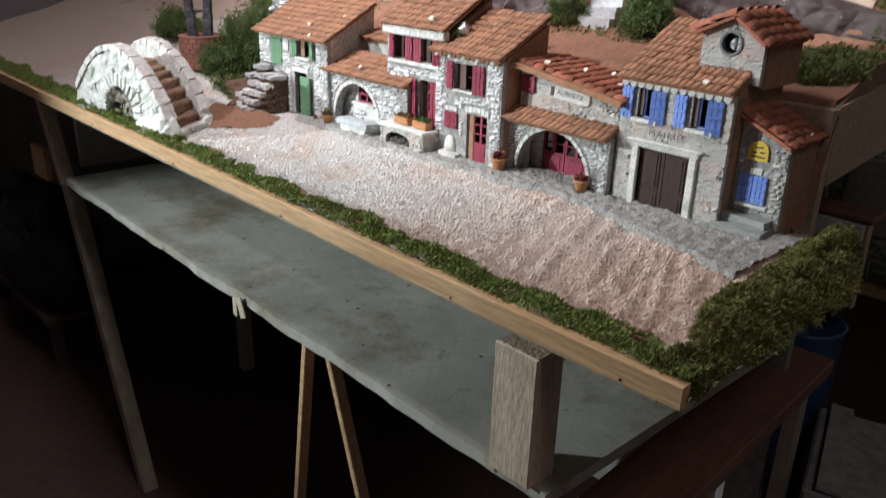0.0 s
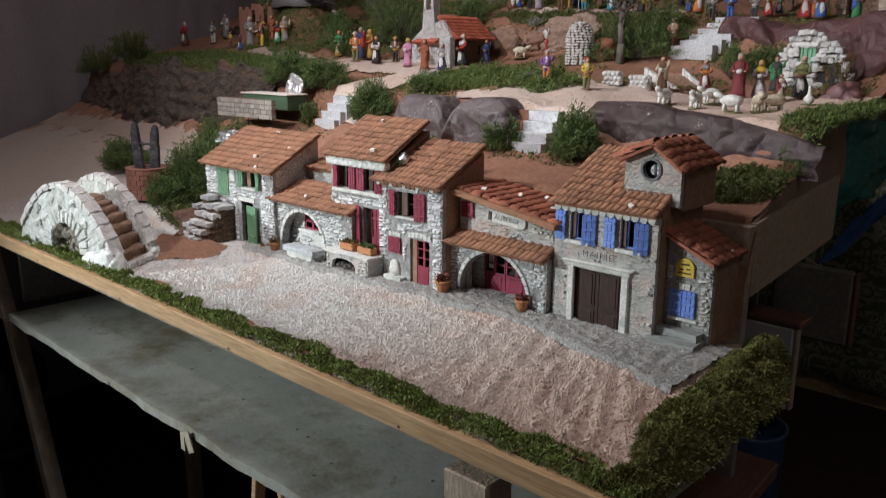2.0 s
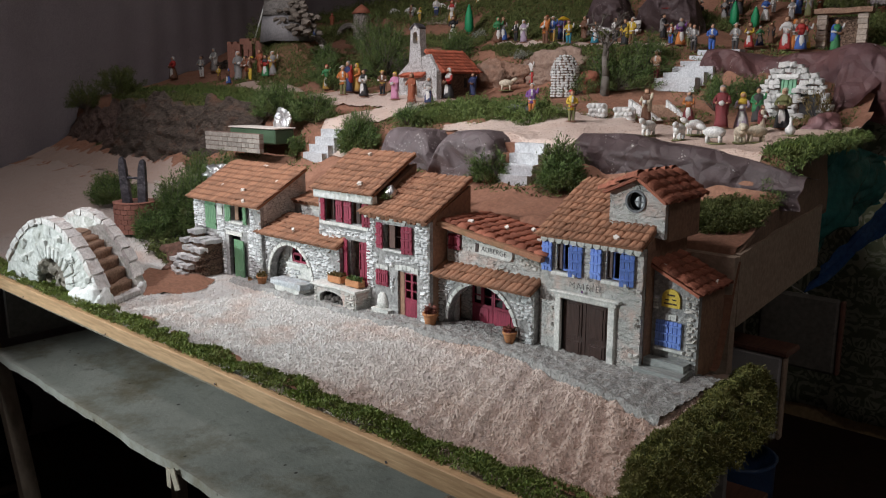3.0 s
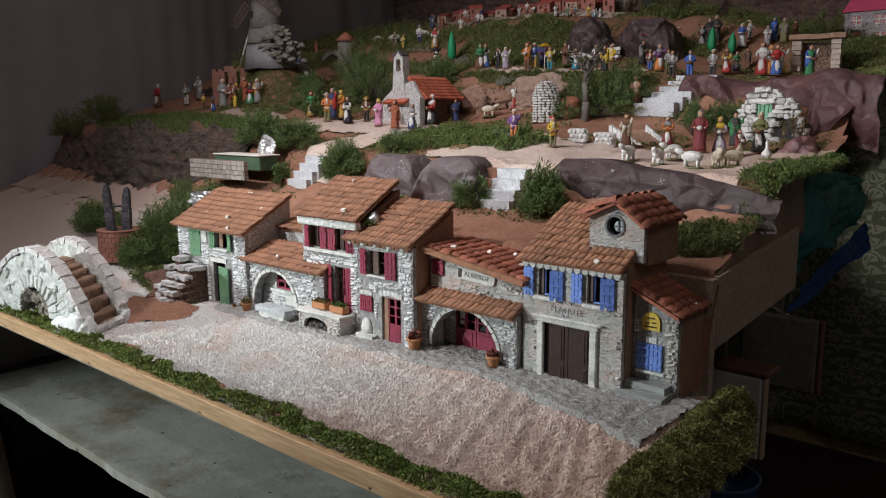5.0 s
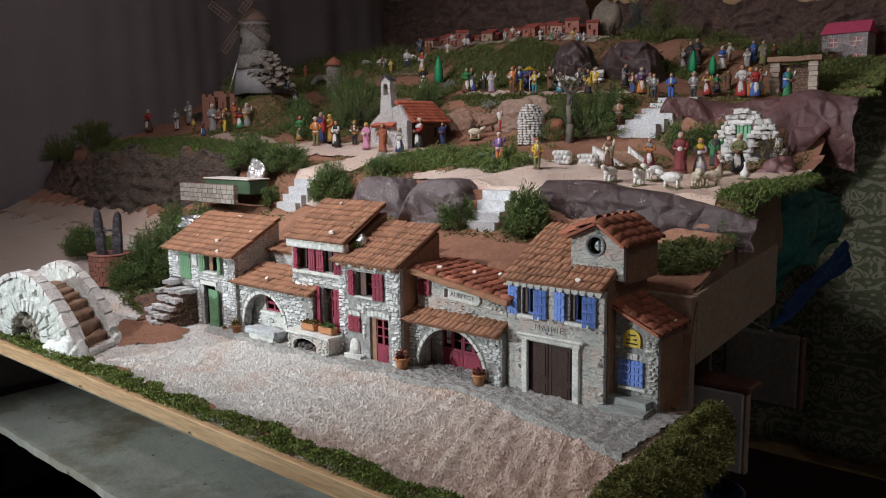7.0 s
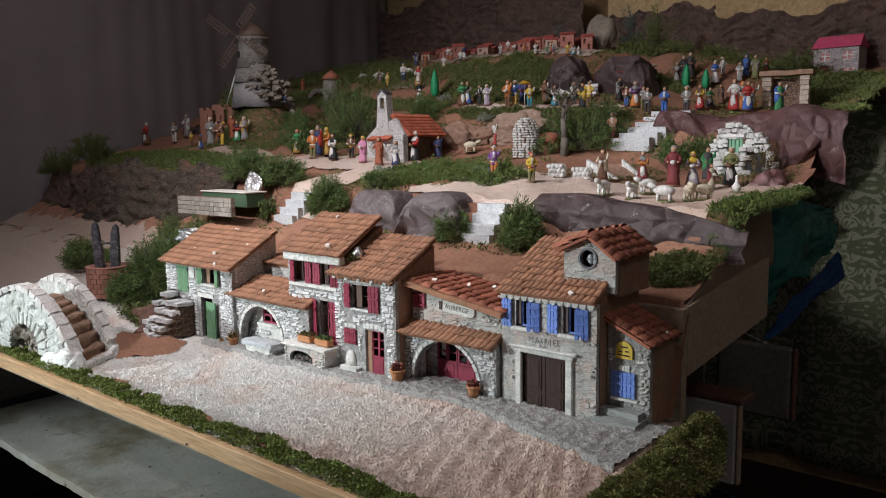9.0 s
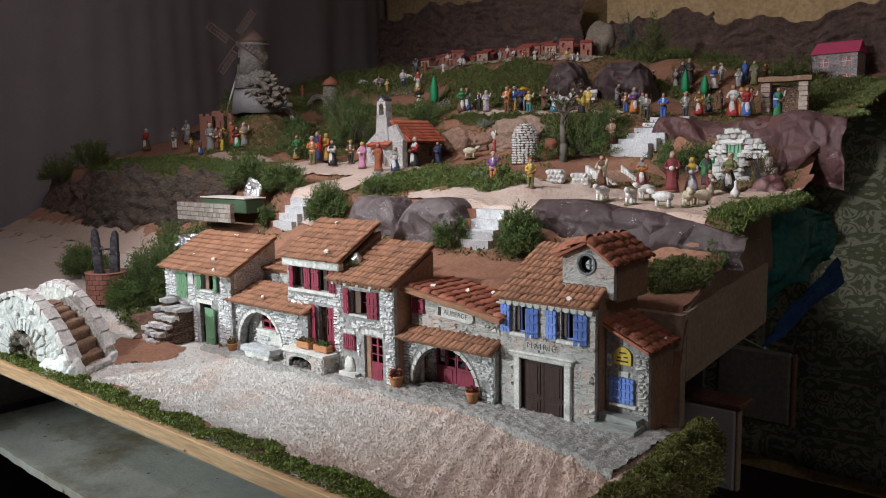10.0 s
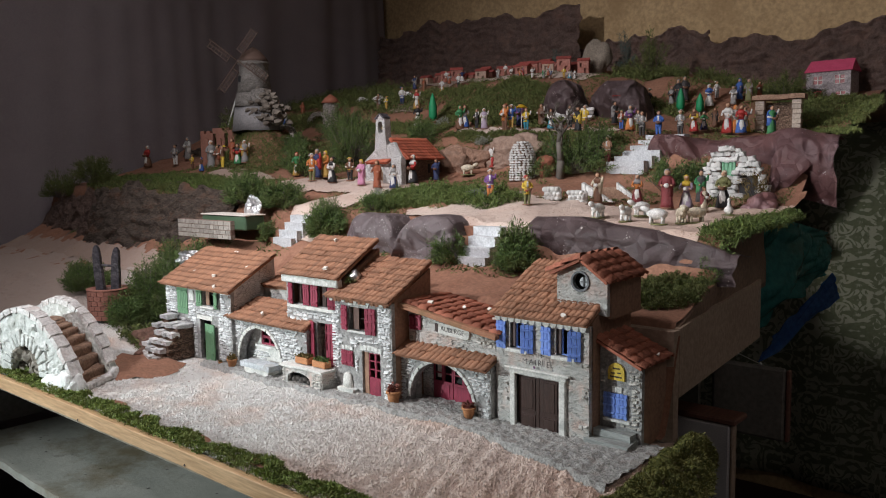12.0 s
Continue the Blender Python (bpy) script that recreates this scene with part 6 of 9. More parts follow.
def bush(x, y, z, rx, ry, rz, n, mats=None, seed=1, length=0.013, label="bushy green sprig of thyme planted as a shrub"):
    """A shrub: short stems and a crown of many needle leaves in clumps, with gaps and an uneven outline."""
    b = thing("shrub", (x, y, z), label, "shrub", "shrubs of the terraces")
    rng = np.random.default_rng(seed)
    bm = bmesh.new()
    rows = []
    twigs = max(8, n // 90)
    for i in range(twigs):
        d = rng.normal(0, 1, 3)
        d[2] = abs(d[2]) + 0.15
        d /= np.linalg.norm(d)
        reach = rng.uniform(0.65, 1.12)
        tip = d * np.array([rx, ry, rz * 1.35]) * reach
        tip[2] = max(tip[2], 0.004)
        start = np.array([d[0] * rx * 0.15, d[1] * ry * 0.15, 0])
        rod(bm, start, tip * 0.92, 0.0011, 0.0005, 4)
        for k in range(n // twigs):
            t = rng.uniform(0.35, 1.0) ** 0.7
            p = start + (tip - start) * t + rng.normal(0, 0.0045, 3)
            p[2] = max(p[2], 0.0)
            rows.append((*p, *(d * 0.9 + np.array([0, 0, 0.45]))))
    part("stem_tuft", bm, TWIG, b)
    part("leaf_crown", blades("leaf_crown", rows, length, 0.0012, mats or BUSH, 0.6, seed), None, b)
    return b




def litter(rng):
    x, y = rng.uniform(-2.35, -0.2), rng.uniform(0.62, 2.15)
    clear = in_field(x, y) or in_path(x, y) or in_plaza(x, y) or in_left(x, y)
    return None if clear or noise.noise(Vector((x * 9, y * 9, 1.5))) < 0.02 else (x, y, ground(x, y))


moss_stuff("undergrowth", litter, 42000, 0.0085, 0.0022, MOSS_DARK, "sparse dry undergrowth and moss crumbs on the earth", 31, 0.004)
SHRUBS = [
    # x, y, reach in x, y and z, leaves
    (-1.80, 0.43, 0.12, 0.06, 0.060, 9000),
    (-1.47, 0.43, 0.09, 0.06, 0.11, 15000),
    (-1.40, 0.455, 0.085, 0.055, 0.13, 15000),
    (-1.31, 0.495, 0.07, 0.04, 0.10, 8000),
    (-1.40, 0.520, 0.085, 0.035, 0.085, 8000),
    (-1.50, 0.510, 0.075, 0.035, 0.100, 7000),
    (-1.47, 0.36, 0.07, 0.04, 0.055, 6000),
    (-1.47, 0.735, 0.10, 0.06, 0.060, 8000),
    (-1.33, 0.745, 0.08, 0.06, 0.055, 7000),
    (-1.58, 0.80, 0.09, 0.05, 0.05, 5000),
    (-1.30, 0.66, 0.04, 0.03, 0.04, 1200),
    (-1.00, 0.76, 0.04, 0.03, 0.03, 1500),
    (-1.105, 0.70, 0.068, 0.045, 0.072, 9000),
    (-0.685, 0.665, 0.050, 0.035, 0.045, 3500),
    (-0.515, 0.665, 0.048, 0.036, 0.068, 7500),
    (-0.80, 1.31, 0.14, 0.05, 0.085, 9000),
    (-0.88, 1.25, 0.08, 0.04, 0.045, 2400),
    (-0.74, 1.37, 0.08, 0.04, 0.08, 2600),
    (-0.51, 1.31, 0.07, 0.045, 0.075, 3000),
    (-0.44, 1.34, 0.04, 0.04, 0.055, 1500),
    (-1.62, 1.27, 0.15, 0.07, 0.115, 9000),
    (-1.78, 1.38, 0.14, 0.07, 0.10, 6000),
    (-1.42, 1.40, 0.08, 0.05, 0.06, 3000),
    (-2.33, 1.33, 0.12, 0.08, 0.11, 3000),
    (-1.76, 1.14, 0.08, 0.05, 0.06, 3500),
    (-1.84, 1.20, 0.07, 0.04, 0.06, 2800),
    (-1.68, 1.10, 0.07, 0.04, 0.05, 3000),
    (-2.58, 0.72, 0.08, 0.08, 0.07, 3000),
    (-2.20, 1.34, 0.10, 0.08, 0.11, 2600),
    (-2.42, 0.76, 0.14, 0.08, 0.07, 3600),
    (-2.13, 1.150, 0.13, 0.04, 0.085, 7000),
    (-0.94, 2.10, 0.08, 0.06, 0.12, 2200),
    (-0.50, 2.16, 0.10, 0.05, 0.07, 1800),
    (-1.53, 1.52, 0.05, 0.03, 0.035, 900),
]
for i, (x, y, rx, ry, rz, n) in enumerate(SHRUBS):
    low = street(x, y) - 0.004 if y < 0.47 else ground(x, y)
    far = y > 1.4 or x < -2.1
    bush(x, y, low, rx, ry, rz, int(n * 1.6), MOSS_DARK if far else BUSH, 40 + i, 0.013 if far else 0.0095)
SILVER = foliage("silvery_sprig", (0.22, 0.24, 0.20), (0.45, 0.46, 0.40))
bush(-1.105, 0.875, ground(-1.105, 0.875), 0.05, 0.02, 0.022, 700, SILVER, 90, 0.008, "pale silvery sprig beside the chapel path")
bush(-1.44, 1.535, ground(-1.44, 1.535), 0.035, 0.02, 0.03, 500, SILVER, 91, 0.008, "pale silvery sprig below the green cypress")
bush(-1.16, 1.40, ground(-1.16, 1.40), 0.04, 0.02, 0.02, 500, SILVER, 92, 0.008, "pale silvery sprig on the verge")
bush(-0.265, 1.255, ground(-0.265, 1.255), 0.035, 0.02, 0.060, 700, PLANT_OCHRE, 93, 0.012, "dry ochre plant against the stone hut")
bush(-1.11, 2.24, ground(-1.11, 2.24), 0.05, 0.04, 0.14, 1500, foliage("blue_green_cypress", (0.05, 0.08, 0.07), (0.12, 0.16, 0.14)), 94, 0.012, "grey-green conifer before the bark wall")
bush(-1.42, 2.22, ground(-1.42, 2.22), 0.05, 0.04, 0.08, 1100, foliage("grey_lavender", (0.07, 0.09, 0.08), (0.15, 0.17, 0.15)), 95, 0.012, "grey-green bush above the hamlet")


# ---- stone bridge
SIDE_ROCK = plain("dark_tunnel_rock", (0.20, 0.175, 0.14), (0.40, 0.36, 0.31), 60, 0.9, 0.004, 120)


def bridge():
    b = thing("stone_bridge", (-1.052, 0.056, -0.004), "white plaster humpback bridge with stone caps and brown steps", "miniature bridge", turn=5)
    L, H = 0.400, 0.136
    FAR = 0.098  # from the near parapet to the far one

    def top(u):
        return H * max(0.0, math.sin(math.pi * min(u * 1.06, 1.0) ** 0.96)) ** 0.74

    us = [0.006, 0.02, 0.045, 0.08, 0.12, 0.16, 0.21, 0.26, 0.30, 0.34, 0.38, 0.42, 0.46, 0.5, 0.54, 0.58, 0.62, 0.66, 0.70, 0.74, 0.78, 0.82, 0.86, 0.89, 0.92]
    side = [(-0.938 * L, 0.0), (0.0, 0.0)] + [(-u * L, top(u)) for u in us]
    hx, hr = -0.176, 0.058
    hole = [(hx - hr, 0.004), (hx + hr, 0.004)] + [(hx + hr * math.cos(a) * (1 + 0.07 * math.sin(5 * a)), 0.014 + 0.058 * math.sin(a)) for a in [math.pi * k / 11 for k in range(12)]]
    near = pierced_wall(side, [hole], -0.010, 0.012)
    bmesh.ops.subdivide_edges(near, edges=[e for e in near.edges if e.calc_length() > 0.022], cuts=2)
    rough(near, 0.005, 45, 1.0)
    rough(near, 0.0028, 140, 2.0)
    part("parapet_wall", near, BRIDGE_WHITE, b)
    far = pierced_wall(side, [hole], FAR - 0.011, FAR + 0.011)
    rough(far, 0.003, 60, 5.0)
    part("parapet_wall", far, BRIDGE_WHITE, b)
    # the mouth under the arch, closed by heaped rock
    bm = bmesh.new()
    rows = []
    for k in range(13):
        a = math.pi * k / 12
        rows.append([bm.verts.new((hx + (hr + 0.002) * math.cos(a), y, 0.014 + 0.060 * math.sin(a))) for y in (0.006, 0.024, 0.045, FAR - 0.010)])
    for a, c in zip(rows, rows[1:]):
        for k in range(3):
            bm.faces.new((a[k], c[k], c[k + 1], a[k + 1]))
    rough(bm, 0.006, 60, 7)
    part("tunnel", bm, SIDE_ROCK, b, "rough brown underside of the arch")
    for i in range(22):
        rr = random.Random(i + 3)
        sb = bmesh.new()
        bmesh.ops.create_icosphere(sb, subdivisions=2, radius=rr.uniform(0.010, 0.020))
        rough(sb, 0.010, 70, i)
        part("tunnel_rock", sb, SIDE_ROCK, b, "brownish rock piled inside the arch", pose(hx + rr.uniform(-0.050, 0.050), rr.uniform(0.002, 0.022), 0.004 + rr.uniform(0, 0.046)))
    # long voussoirs fanning out round the mouth
    for i in range(15):
        rr = random.Random(i + 60)
        a0, a1 = math.pi * (i + 0.10) / 15, math.pi * (i + 0.92) / 15
        reach = hr + rr.uniform(0.020, 0.036)
        sb = bmesh.new()
        q = [(hx + r * math.cos(a), 0.014 + r * 0.98 * math.sin(a)) for r, a in ((hr - 0.003, a0), (reach, a0), (reach, a1), (hr - 0.003, a1))]
        lo = [sb.verts.new((x, -0.0135 - rr.uniform(0, 0.003), z)) for x, z in q]
        hi = [sb.verts.new((x, -0.002, z)) for x, z in q]
        sb.faces.new(lo), sb.faces.new(hi[::-1])
        for e in range(4):
            sb.faces.new((lo[e], hi[e], hi[(e + 1) % 4], lo[(e + 1) % 4]))
        rough(sb, 0.003, 110, i * 1.3)
        part("arch_stone", sb, BRIDGE_WHITE, b, "", bevel=0.0016)
    # lumps of stone and plaster on the near face
    for i in range(34):
        rr = random.Random(i + 200)
        u = rr.uniform(0.05, 0.80)
        z = rr.uniform(0.006, max(0.012, top(u) - 0.020))
        if ((-u * L - hx) / (hr + 0.030)) ** 2 + ((z - 0.014) / (hr + 0.028)) ** 2 < 1:
            continue
        sb = bmesh.new()
        bmesh.ops.create_icosphere(sb, subdivisions=2, radius=1)
        for v in sb.verts:
            v.co = Vector((v.co.x * rr.uniform(0.010, 0.017), v.co.y * 0.006, v.co.z * 0.008))
        rough(sb, 0.004, 110, i * 1.9)
        part("plaster_lump", sb, BRIDGE_WHITE, b, "", pose(-u * L, -0.010, z, 0, rr.uniform(-40, 40), 0))
    # treads that climb between the parapets
    n = 8
    for i in range(n):
        u0 = 0.022 + 0.43 * (i / n) ** 1.12
        u1 = 0.022 + 0.43 * ((i + 1) / n) ** 1.12
        z = max(0.008, top((u0 + u1) / 2) - 0.034)
        bm = bmesh.new()
        box(bm, -(u1 * L) - 0.016, -(u0 * L), 0.013, FAR - 0.012, max(0.0, z - 0.024), z)
        bmesh.ops.subdivide_edges(bm, edges=bm.edges[:], cuts=3, use_grid_fill=True)
        rough(bm, 0.0042, 70, i * 2.2)
        rough(bm, 0.0015, 200, i * 1.2)
        part("step", bm, STEP_BROWN, b, "worn reddish brown step", smooth=True)
    bm = bmesh.new()
    rows = [[bm.verts.new((-u * L, y, top(u) - 0.030)) for y in (0.013, FAR - 0.012)] + [bm.verts.new((-u * L, y, top(u) - 0.042)) for y in (FAR - 0.012, 0.013)] for u in [0.40 + 0.04 * k for k in range(11)]]
    for a, c in zip(rows, rows[1:]):
        for k in range(4):
            bm.faces.new((a[k], c[k], c[(k + 1) % 4], a[(k + 1) % 4]))
    part("deck", bm, STEP_BROWN, b)
    # thick cap stones along both parapets
    bounds = [0.030, 0.075, 0.130, 0.185, 0.245, 0.30, 0.36, 0.42, 0.48, 0.545, 0.61, 0.68, 0.75, 0.82, 0.88]
    for y0, y1, seed in ((-0.014, 0.013, 0), (FAR - 0.012, FAR + 0.013, 9)):
        for i, (ua, ub) in enumerate(zip(bounds, bounds[1:])):
            um = ua + (ub - ua) * 0.05
            un = ub - (ub - ua) * 0.05
            bm = bmesh.new()
            pts = []
            for u, up in ((um, 0.0), (un, 0.0), (un, 0.011), (um, 0.011)):
                t = (top(min(u + 0.004, 0.93)) - top(max(u - 0.004, 0.001))) / (0.008 * L)
                nx, nz = t / math.hypot(t, 1), 1 / math.hypot(t, 1)
                pts.append((-u * L + nx * (up - 0.004), top(u) + nz * (up - 0.004)))
            lo = [bm.verts.new((x, y0, z)) for x, z in pts]
            hi = [bm.verts.new((x, y1, z)) for x, z in pts]
            bm.faces.new(lo), bm.faces.new(hi[::-1])
            for e in range(4):
                bm.faces.new((lo[e], hi[e], hi[(e + 1) % 4], lo[(e + 1) % 4]))
            bmesh.ops.subdivide_edges(bm, edges=bm.edges[:], cuts=1, use_grid_fill=True)
            rough(bm, 0.0030, 90, i * 1.7 + seed)
            part("cap_stone", bm, BRIDGE_CAP, b, "worn pinkish white cap stone", smooth=False)
    # plaster splashed over the near foot
    for i, (x, y, rx, ry, rz) in enumerate(((-0.030, -0.014, 0.034, 0.014, 0.034), (-0.070, -0.018, 0.036, 0.013, 0.022), (-0.008, -0.004, 0.016, 0.018, 0.030), (-0.006, FAR, 0.014, 0.014, 0.018))):
        bm = bmesh.new()
        bmesh.ops.create_icosphere(bm, subdivisions=3, radius=1)
        for v in bm.verts:
            k = 1 + 0.4 * noise.noise(v.co * 1.7 + Vector((i * 4, 0, 0))) + 0.2 * noise.noise(v.co * 5)
            v.co = Vector((v.co.x * rx * k + x, v.co.y * ry * k + y, max(0, (v.co.z + 0.1) * rz * k)))
        part("plaster_foot", bm, WHITEWASH, b, "lump of bright white plaster", smooth=True)
    for k in range(3):
        bm = bmesh.new()
        w = (FAR - 0.024) / 3
        box(bm, -0.014, 0.004, 0.013 + w * k, 0.0122 + w * (k + 1), 0.0, 0.010)
        rough(bm, 0.0024, 120, k * 2.0)
        part("threshold_stone", bm, BRIDGE_CAP, b, "", bevel=0.0014)
    # the bridge stands askew: its far side lies further along
    for piece in b.children:
        shift = piece.matrix_basis.translation.y
        for v in piece.data.vertices:
            v.co.x -= 0.50 * max(v.co.y + shift, 0.0)
    return b


bridge()
# bare orange ground between the bridge and the stair
bm = bmesh.new()
vs = [[bm.verts.new((-1.155 + (0.115 * r / 6) * math.cos(k * 0.3142) * (1 + 0.15 * math.sin(3 * k)), 0.215 + (0.085 * r / 6) * math.sin(k * 0.3142) * (1 + 0.15 * math.sin(3 * k)), 0.0035 - 0.008 * (r == 6) + 0.007 * noise.noise(Vector((r, k, 0)) * 0.8))) for k in range(20)] for r in range(1, 7)]
for a, c in zip(vs, vs[1:]):
    for j in range(20):
        bm.faces.new((a[j], c[j], c[(j + 1) % 20], a[(j + 1) % 20]))
bm.faces.new(vs[0])
solid("bare_earth", bm, EARTH, "bare orange-brown earth between bridge and stair", "ground", kind="structure", smooth=True)
DARK_EARTH = plain("dark_earth_bank", (0.10, 0.055, 0.04), (0.20, 0.11, 0.08), 60, 0.9, 0.004, 140)
for i, (x, y, rx, ry, rz) in enumerate(((-1.255, 0.325, 0.05, 0.03, 0.030), (-1.32, 0.335, 0.06, 0.03, 0.034), (-1.19, 0.295, 0.028, 0.02, 0.016), (-1.235, 0.275, 0.022, 0.016, 0.012), (-1.145, 0.262, 0.012, 0.010, 0.007))):
    bm = bmesh.new()
    bmesh.ops.create_icosphere(bm, subdivisions=3, radius=1)
    for v in bm.verts:
        k = 1 + 0.4 * noise.noise(v.co * 1.6 + Vector((i * 3, 0, 0))) + 0.2 * noise.noise(v.co * 5)
        v.co = Vector((v.co.x * rx * k, v.co.y * ry * k, max(-0.004, v.co.z * rz * k)))
    solid("earth_lump", bm, DARK_EARTH, "dark brown clod of earth beside the stair", "rock", "clods beside the stair", m=pose(x, y, street(x, y) - 0.002))
moss_stuff("moss_bank", lambda rng: (lambda x, y: (x, y, street(x, y)))(rng.uniform(-1.40, -1.17), rng.uniform(0.30, 0.40)), 5000, 0.012, 0.002, MOSS_DARK, "dark moss behind the bridge", 77, 0.02)


def brick_well():
    w = thing("well", (-1.548, 0.362, street(-1.548, 0.362) - 0.004), "round red brick well with two dark uprights", "well")
    bm = bmesh.new()
    r, hgt = 0.051, 0.072
    lathe(bm, [(r - 0.001, 0), (r - 0.001, hgt), (r - 0.018, hgt), (r - 0.018, 0.03)], 32, 0, cap=False)
    part("lining", bm, BRICK_JOINT, w)
    rows, n = 6, 18
    da = 2 * math.pi / n
    bm = bmesh.new()
    pts = [((r + o) * math.cos(a), (r + o) * math.sin(a)) for o, a in ((-0.004, -da * 0.46), (0.0012, -da * 0.46), (0.0012, 0), (0.0012, da * 0.46), (-0.004, da * 0.46))]
    lo = [bm.verts.new((x, y, 0.0006)) for x, y in pts]
    hi = [bm.verts.new((x, y, hgt / rows - 0.0008)) for x, y in pts]
    bm.faces.new(lo[::-1]), bm.faces.new(hi)
    for e in range(5):
        bm.faces.new((lo[e], lo[(e + 1) % 5], hi[(e + 1) % 5], hi[e]))
    me = mesh_of(bm, "brick", BRICK)
    for j in range(rows):
        for i in range(n):
            part("brick", me, None, w, "", pose(0, 0, j * hgt / rows, 0, 0, math.degrees(da) * (i + 0.5 * (j % 2))))
    bm = bmesh.new()
    lathe(bm, [(r + 0.001, hgt), (r + 0.003, hgt + 0.003), (r - 0.016, hgt + 0.003), (r - 0.018, hgt)], 32, 0, cap=False)
    part("rim", bm, BRICK, w, "worn brick rim")
    for k, lean, hh in ((-0.019, -4, 0.128), (0.017, 3, 0.122)):
        bm = bmesh.new()
        prof = [(-0.009, 0), (0.009, 0), (0.0085, hh * 0.55), (0.006, hh * 0.62), (0.008, hh * 0.72), (0.0065, hh * 0.93), (0.001, hh), (-0.004, hh * 0.95), (-0.007, hh * 0.80), (-0.0085, hh * 0.4)]
        lo = [bm.verts.new((x * 1.25, -0.006, z)) for x, z in prof]
        hi = [bm.verts.new((x * 1.25, 0.006, z)) for x, z in prof]
        bm.faces.new(lo), bm.faces.new(hi[::-1])
        for e in range(len(prof)):
            bm.faces.new((lo[e], hi[e], hi[(e + 1) % len(prof)], lo[(e + 1) % len(prof)]))
        part("upright", bm, STEEL, w, "dark pewter-coloured upright", pose(k * 0.76, k * 0.65, 0.056, 0, lean, 36), bevel=0.0012)
    bm = bmesh.new()
    rod(bm, (-0.012, -0.010, 0.132), (0.012, 0.010, 0.130), 0.003, 0.003, 8)
    part("axle", bm, STEEL, w)
    return w


brick_well()


def crumpled(name, at, size, mats, label, category, seed, fine=3.0, sub=4, deep=0.35):
    bm = bmesh.new()
    bmesh.ops.create_icosphere(bm, subdivisions=sub, radius=1)
    o = Vector((seed * 1.3, seed * 0.7, seed))
    for v in bm.verts:
        p = v.co.copy()
        ridge = 1 - 2 * abs(noise.noise(p * fine + o))
        k = 1 + deep * noise.noise(p * 1.2 + o) + 0.25 * deep * ridge + 0.12 * deep * (1 - 2 * abs(noise.noise(p * fine * 2.6 - o)))
        v.co = Vector((p.x * size[0] * k, p.y * size[1] * k, p.z * size[2] * k))
    return solid(name, bm, mats, label, category, m=pose(*at), smooth=sub > 3 and category != "foil")


crumpled("foil_lump", (-1.325, 0.455, 0.182), (0.034, 0.022, 0.016), FOIL, "crumpled ball of shiny tin foil", "foil", 3, 7.0, 4, 1.1)
crumpled("foil_lump", (-1.375, 0.68, 0.300), (0.020, 0.010, 0.020), FOIL, "crumpled strip of shiny tin foil", "foil", 6, 7.0, 4, 1.1)

# stone wall and green tray behind the first house
wl = thing("garden_wall", (-1.545, 0.56, 0.222), "low grey stone-block garden wall", "wall")
BLOCK = plain("grey_block", (0.32, 0.29, 0.25), (0.44, 0.40, 0.35), 90, 0.9, 0.0008, 300, spread=0.18)
boxed("core", 0.001, 0.239, 0.002, 0.012, 0, 0.046, BRICK_JOINT, wl, "dark joints")
for j in range(4):
    x = 0.0
    rng = random.Random(j)
    while x < 0.238:
        wdt = min(rng.uniform(0.014, 0.026), 0.24 - x)
        if wdt > 0.004:
            boxed("stone", x + 0.0006, x + wdt - 0.0006, 0.0, 0.0125, 0.0008 + j * 0.0115, 0.0105 + j * 0.0115, BLOCK, wl)
        x += wdt
tray = thing("planter_tray", (-1.515, 0.615, 0.240), "long green plastic tray with a pale rim", "tray")
TRAY_G = plain("tray_green", (0.07, 0.13, 0.075), (0.10, 0.17, 0.10), 20, 0.5)
boxed("trough", 0, 0.195, 0, 0.06, 0, 0.036, TRAY_G, tray, "", 0.003)
boxed("rim", -0.003, 0.198, -0.003, 0.063, 0.0362, 0.0395, MORTAR, tray, "pale rim", 0.001)


def flight(name, x0, x1, y0, y1, z0, z1, n, mats, label, skew=0.0, side=None):
    s = thing(name, ((x0 + x1) / 2, y0, z0), label, "steps")
    w, run = x1 - x0, (y1 - y0) / n
    for i in range(n):
        bm = bmesh.new()
        box(bm, -w / 2 + skew * i, w / 2 + skew * i, run * i, run * (i + 1) + 0.012, -0.02 + (z1 - z0) * i / n, (z1 - z0) * (i + 1) / n)
        bmesh.ops.subdivide_edges(bm, edges=bm.edges[:], cuts=2, use_grid_fill=True)
        rough(bm, 0.0018, 90, i * 3.7 + x0 * 10)
        part("step", bm, mats, s)
        if side:
            bm = bmesh.new()
            box(bm, -w / 2 + skew * i - side, -w / 2 + skew * i - 0.001, run * i + 0.001, run * (i + 1) + 0.012, -0.02 + (z1 - z0) * i / n, (z1 - z0) * (i + 1) / n - 0.001)
            part("side_step", bm, EARTH, s, "orange earth-coloured end of the step")
    return s


STEP_WHITE = plain("whitewashed_step", (0.46, 0.47, 0.49), (0.60, 0.61, 0.62), 50, 0.85, 0.001, 240)
flight("steps", -1.262, -1.190, 0.655, 0.712, 0.205, 0.278, 4, STEP_WHITE, "whitewashed steps climbing to the chapel path", 0.006, 0.03)
flight("steps", -0.655, -0.585, 0.655, 0.725, 0.195, 0.272, 4, STEP_WHITE, "whitewashed steps climbing to the shepherds' terrace", 0.0, 0.035)
flight("steps", -0.695, -0.585, 1.335, 1.480, 0.387, 0.471, 6, STEP_WHITE, "broad whitewashed steps up to the square", 0.011)


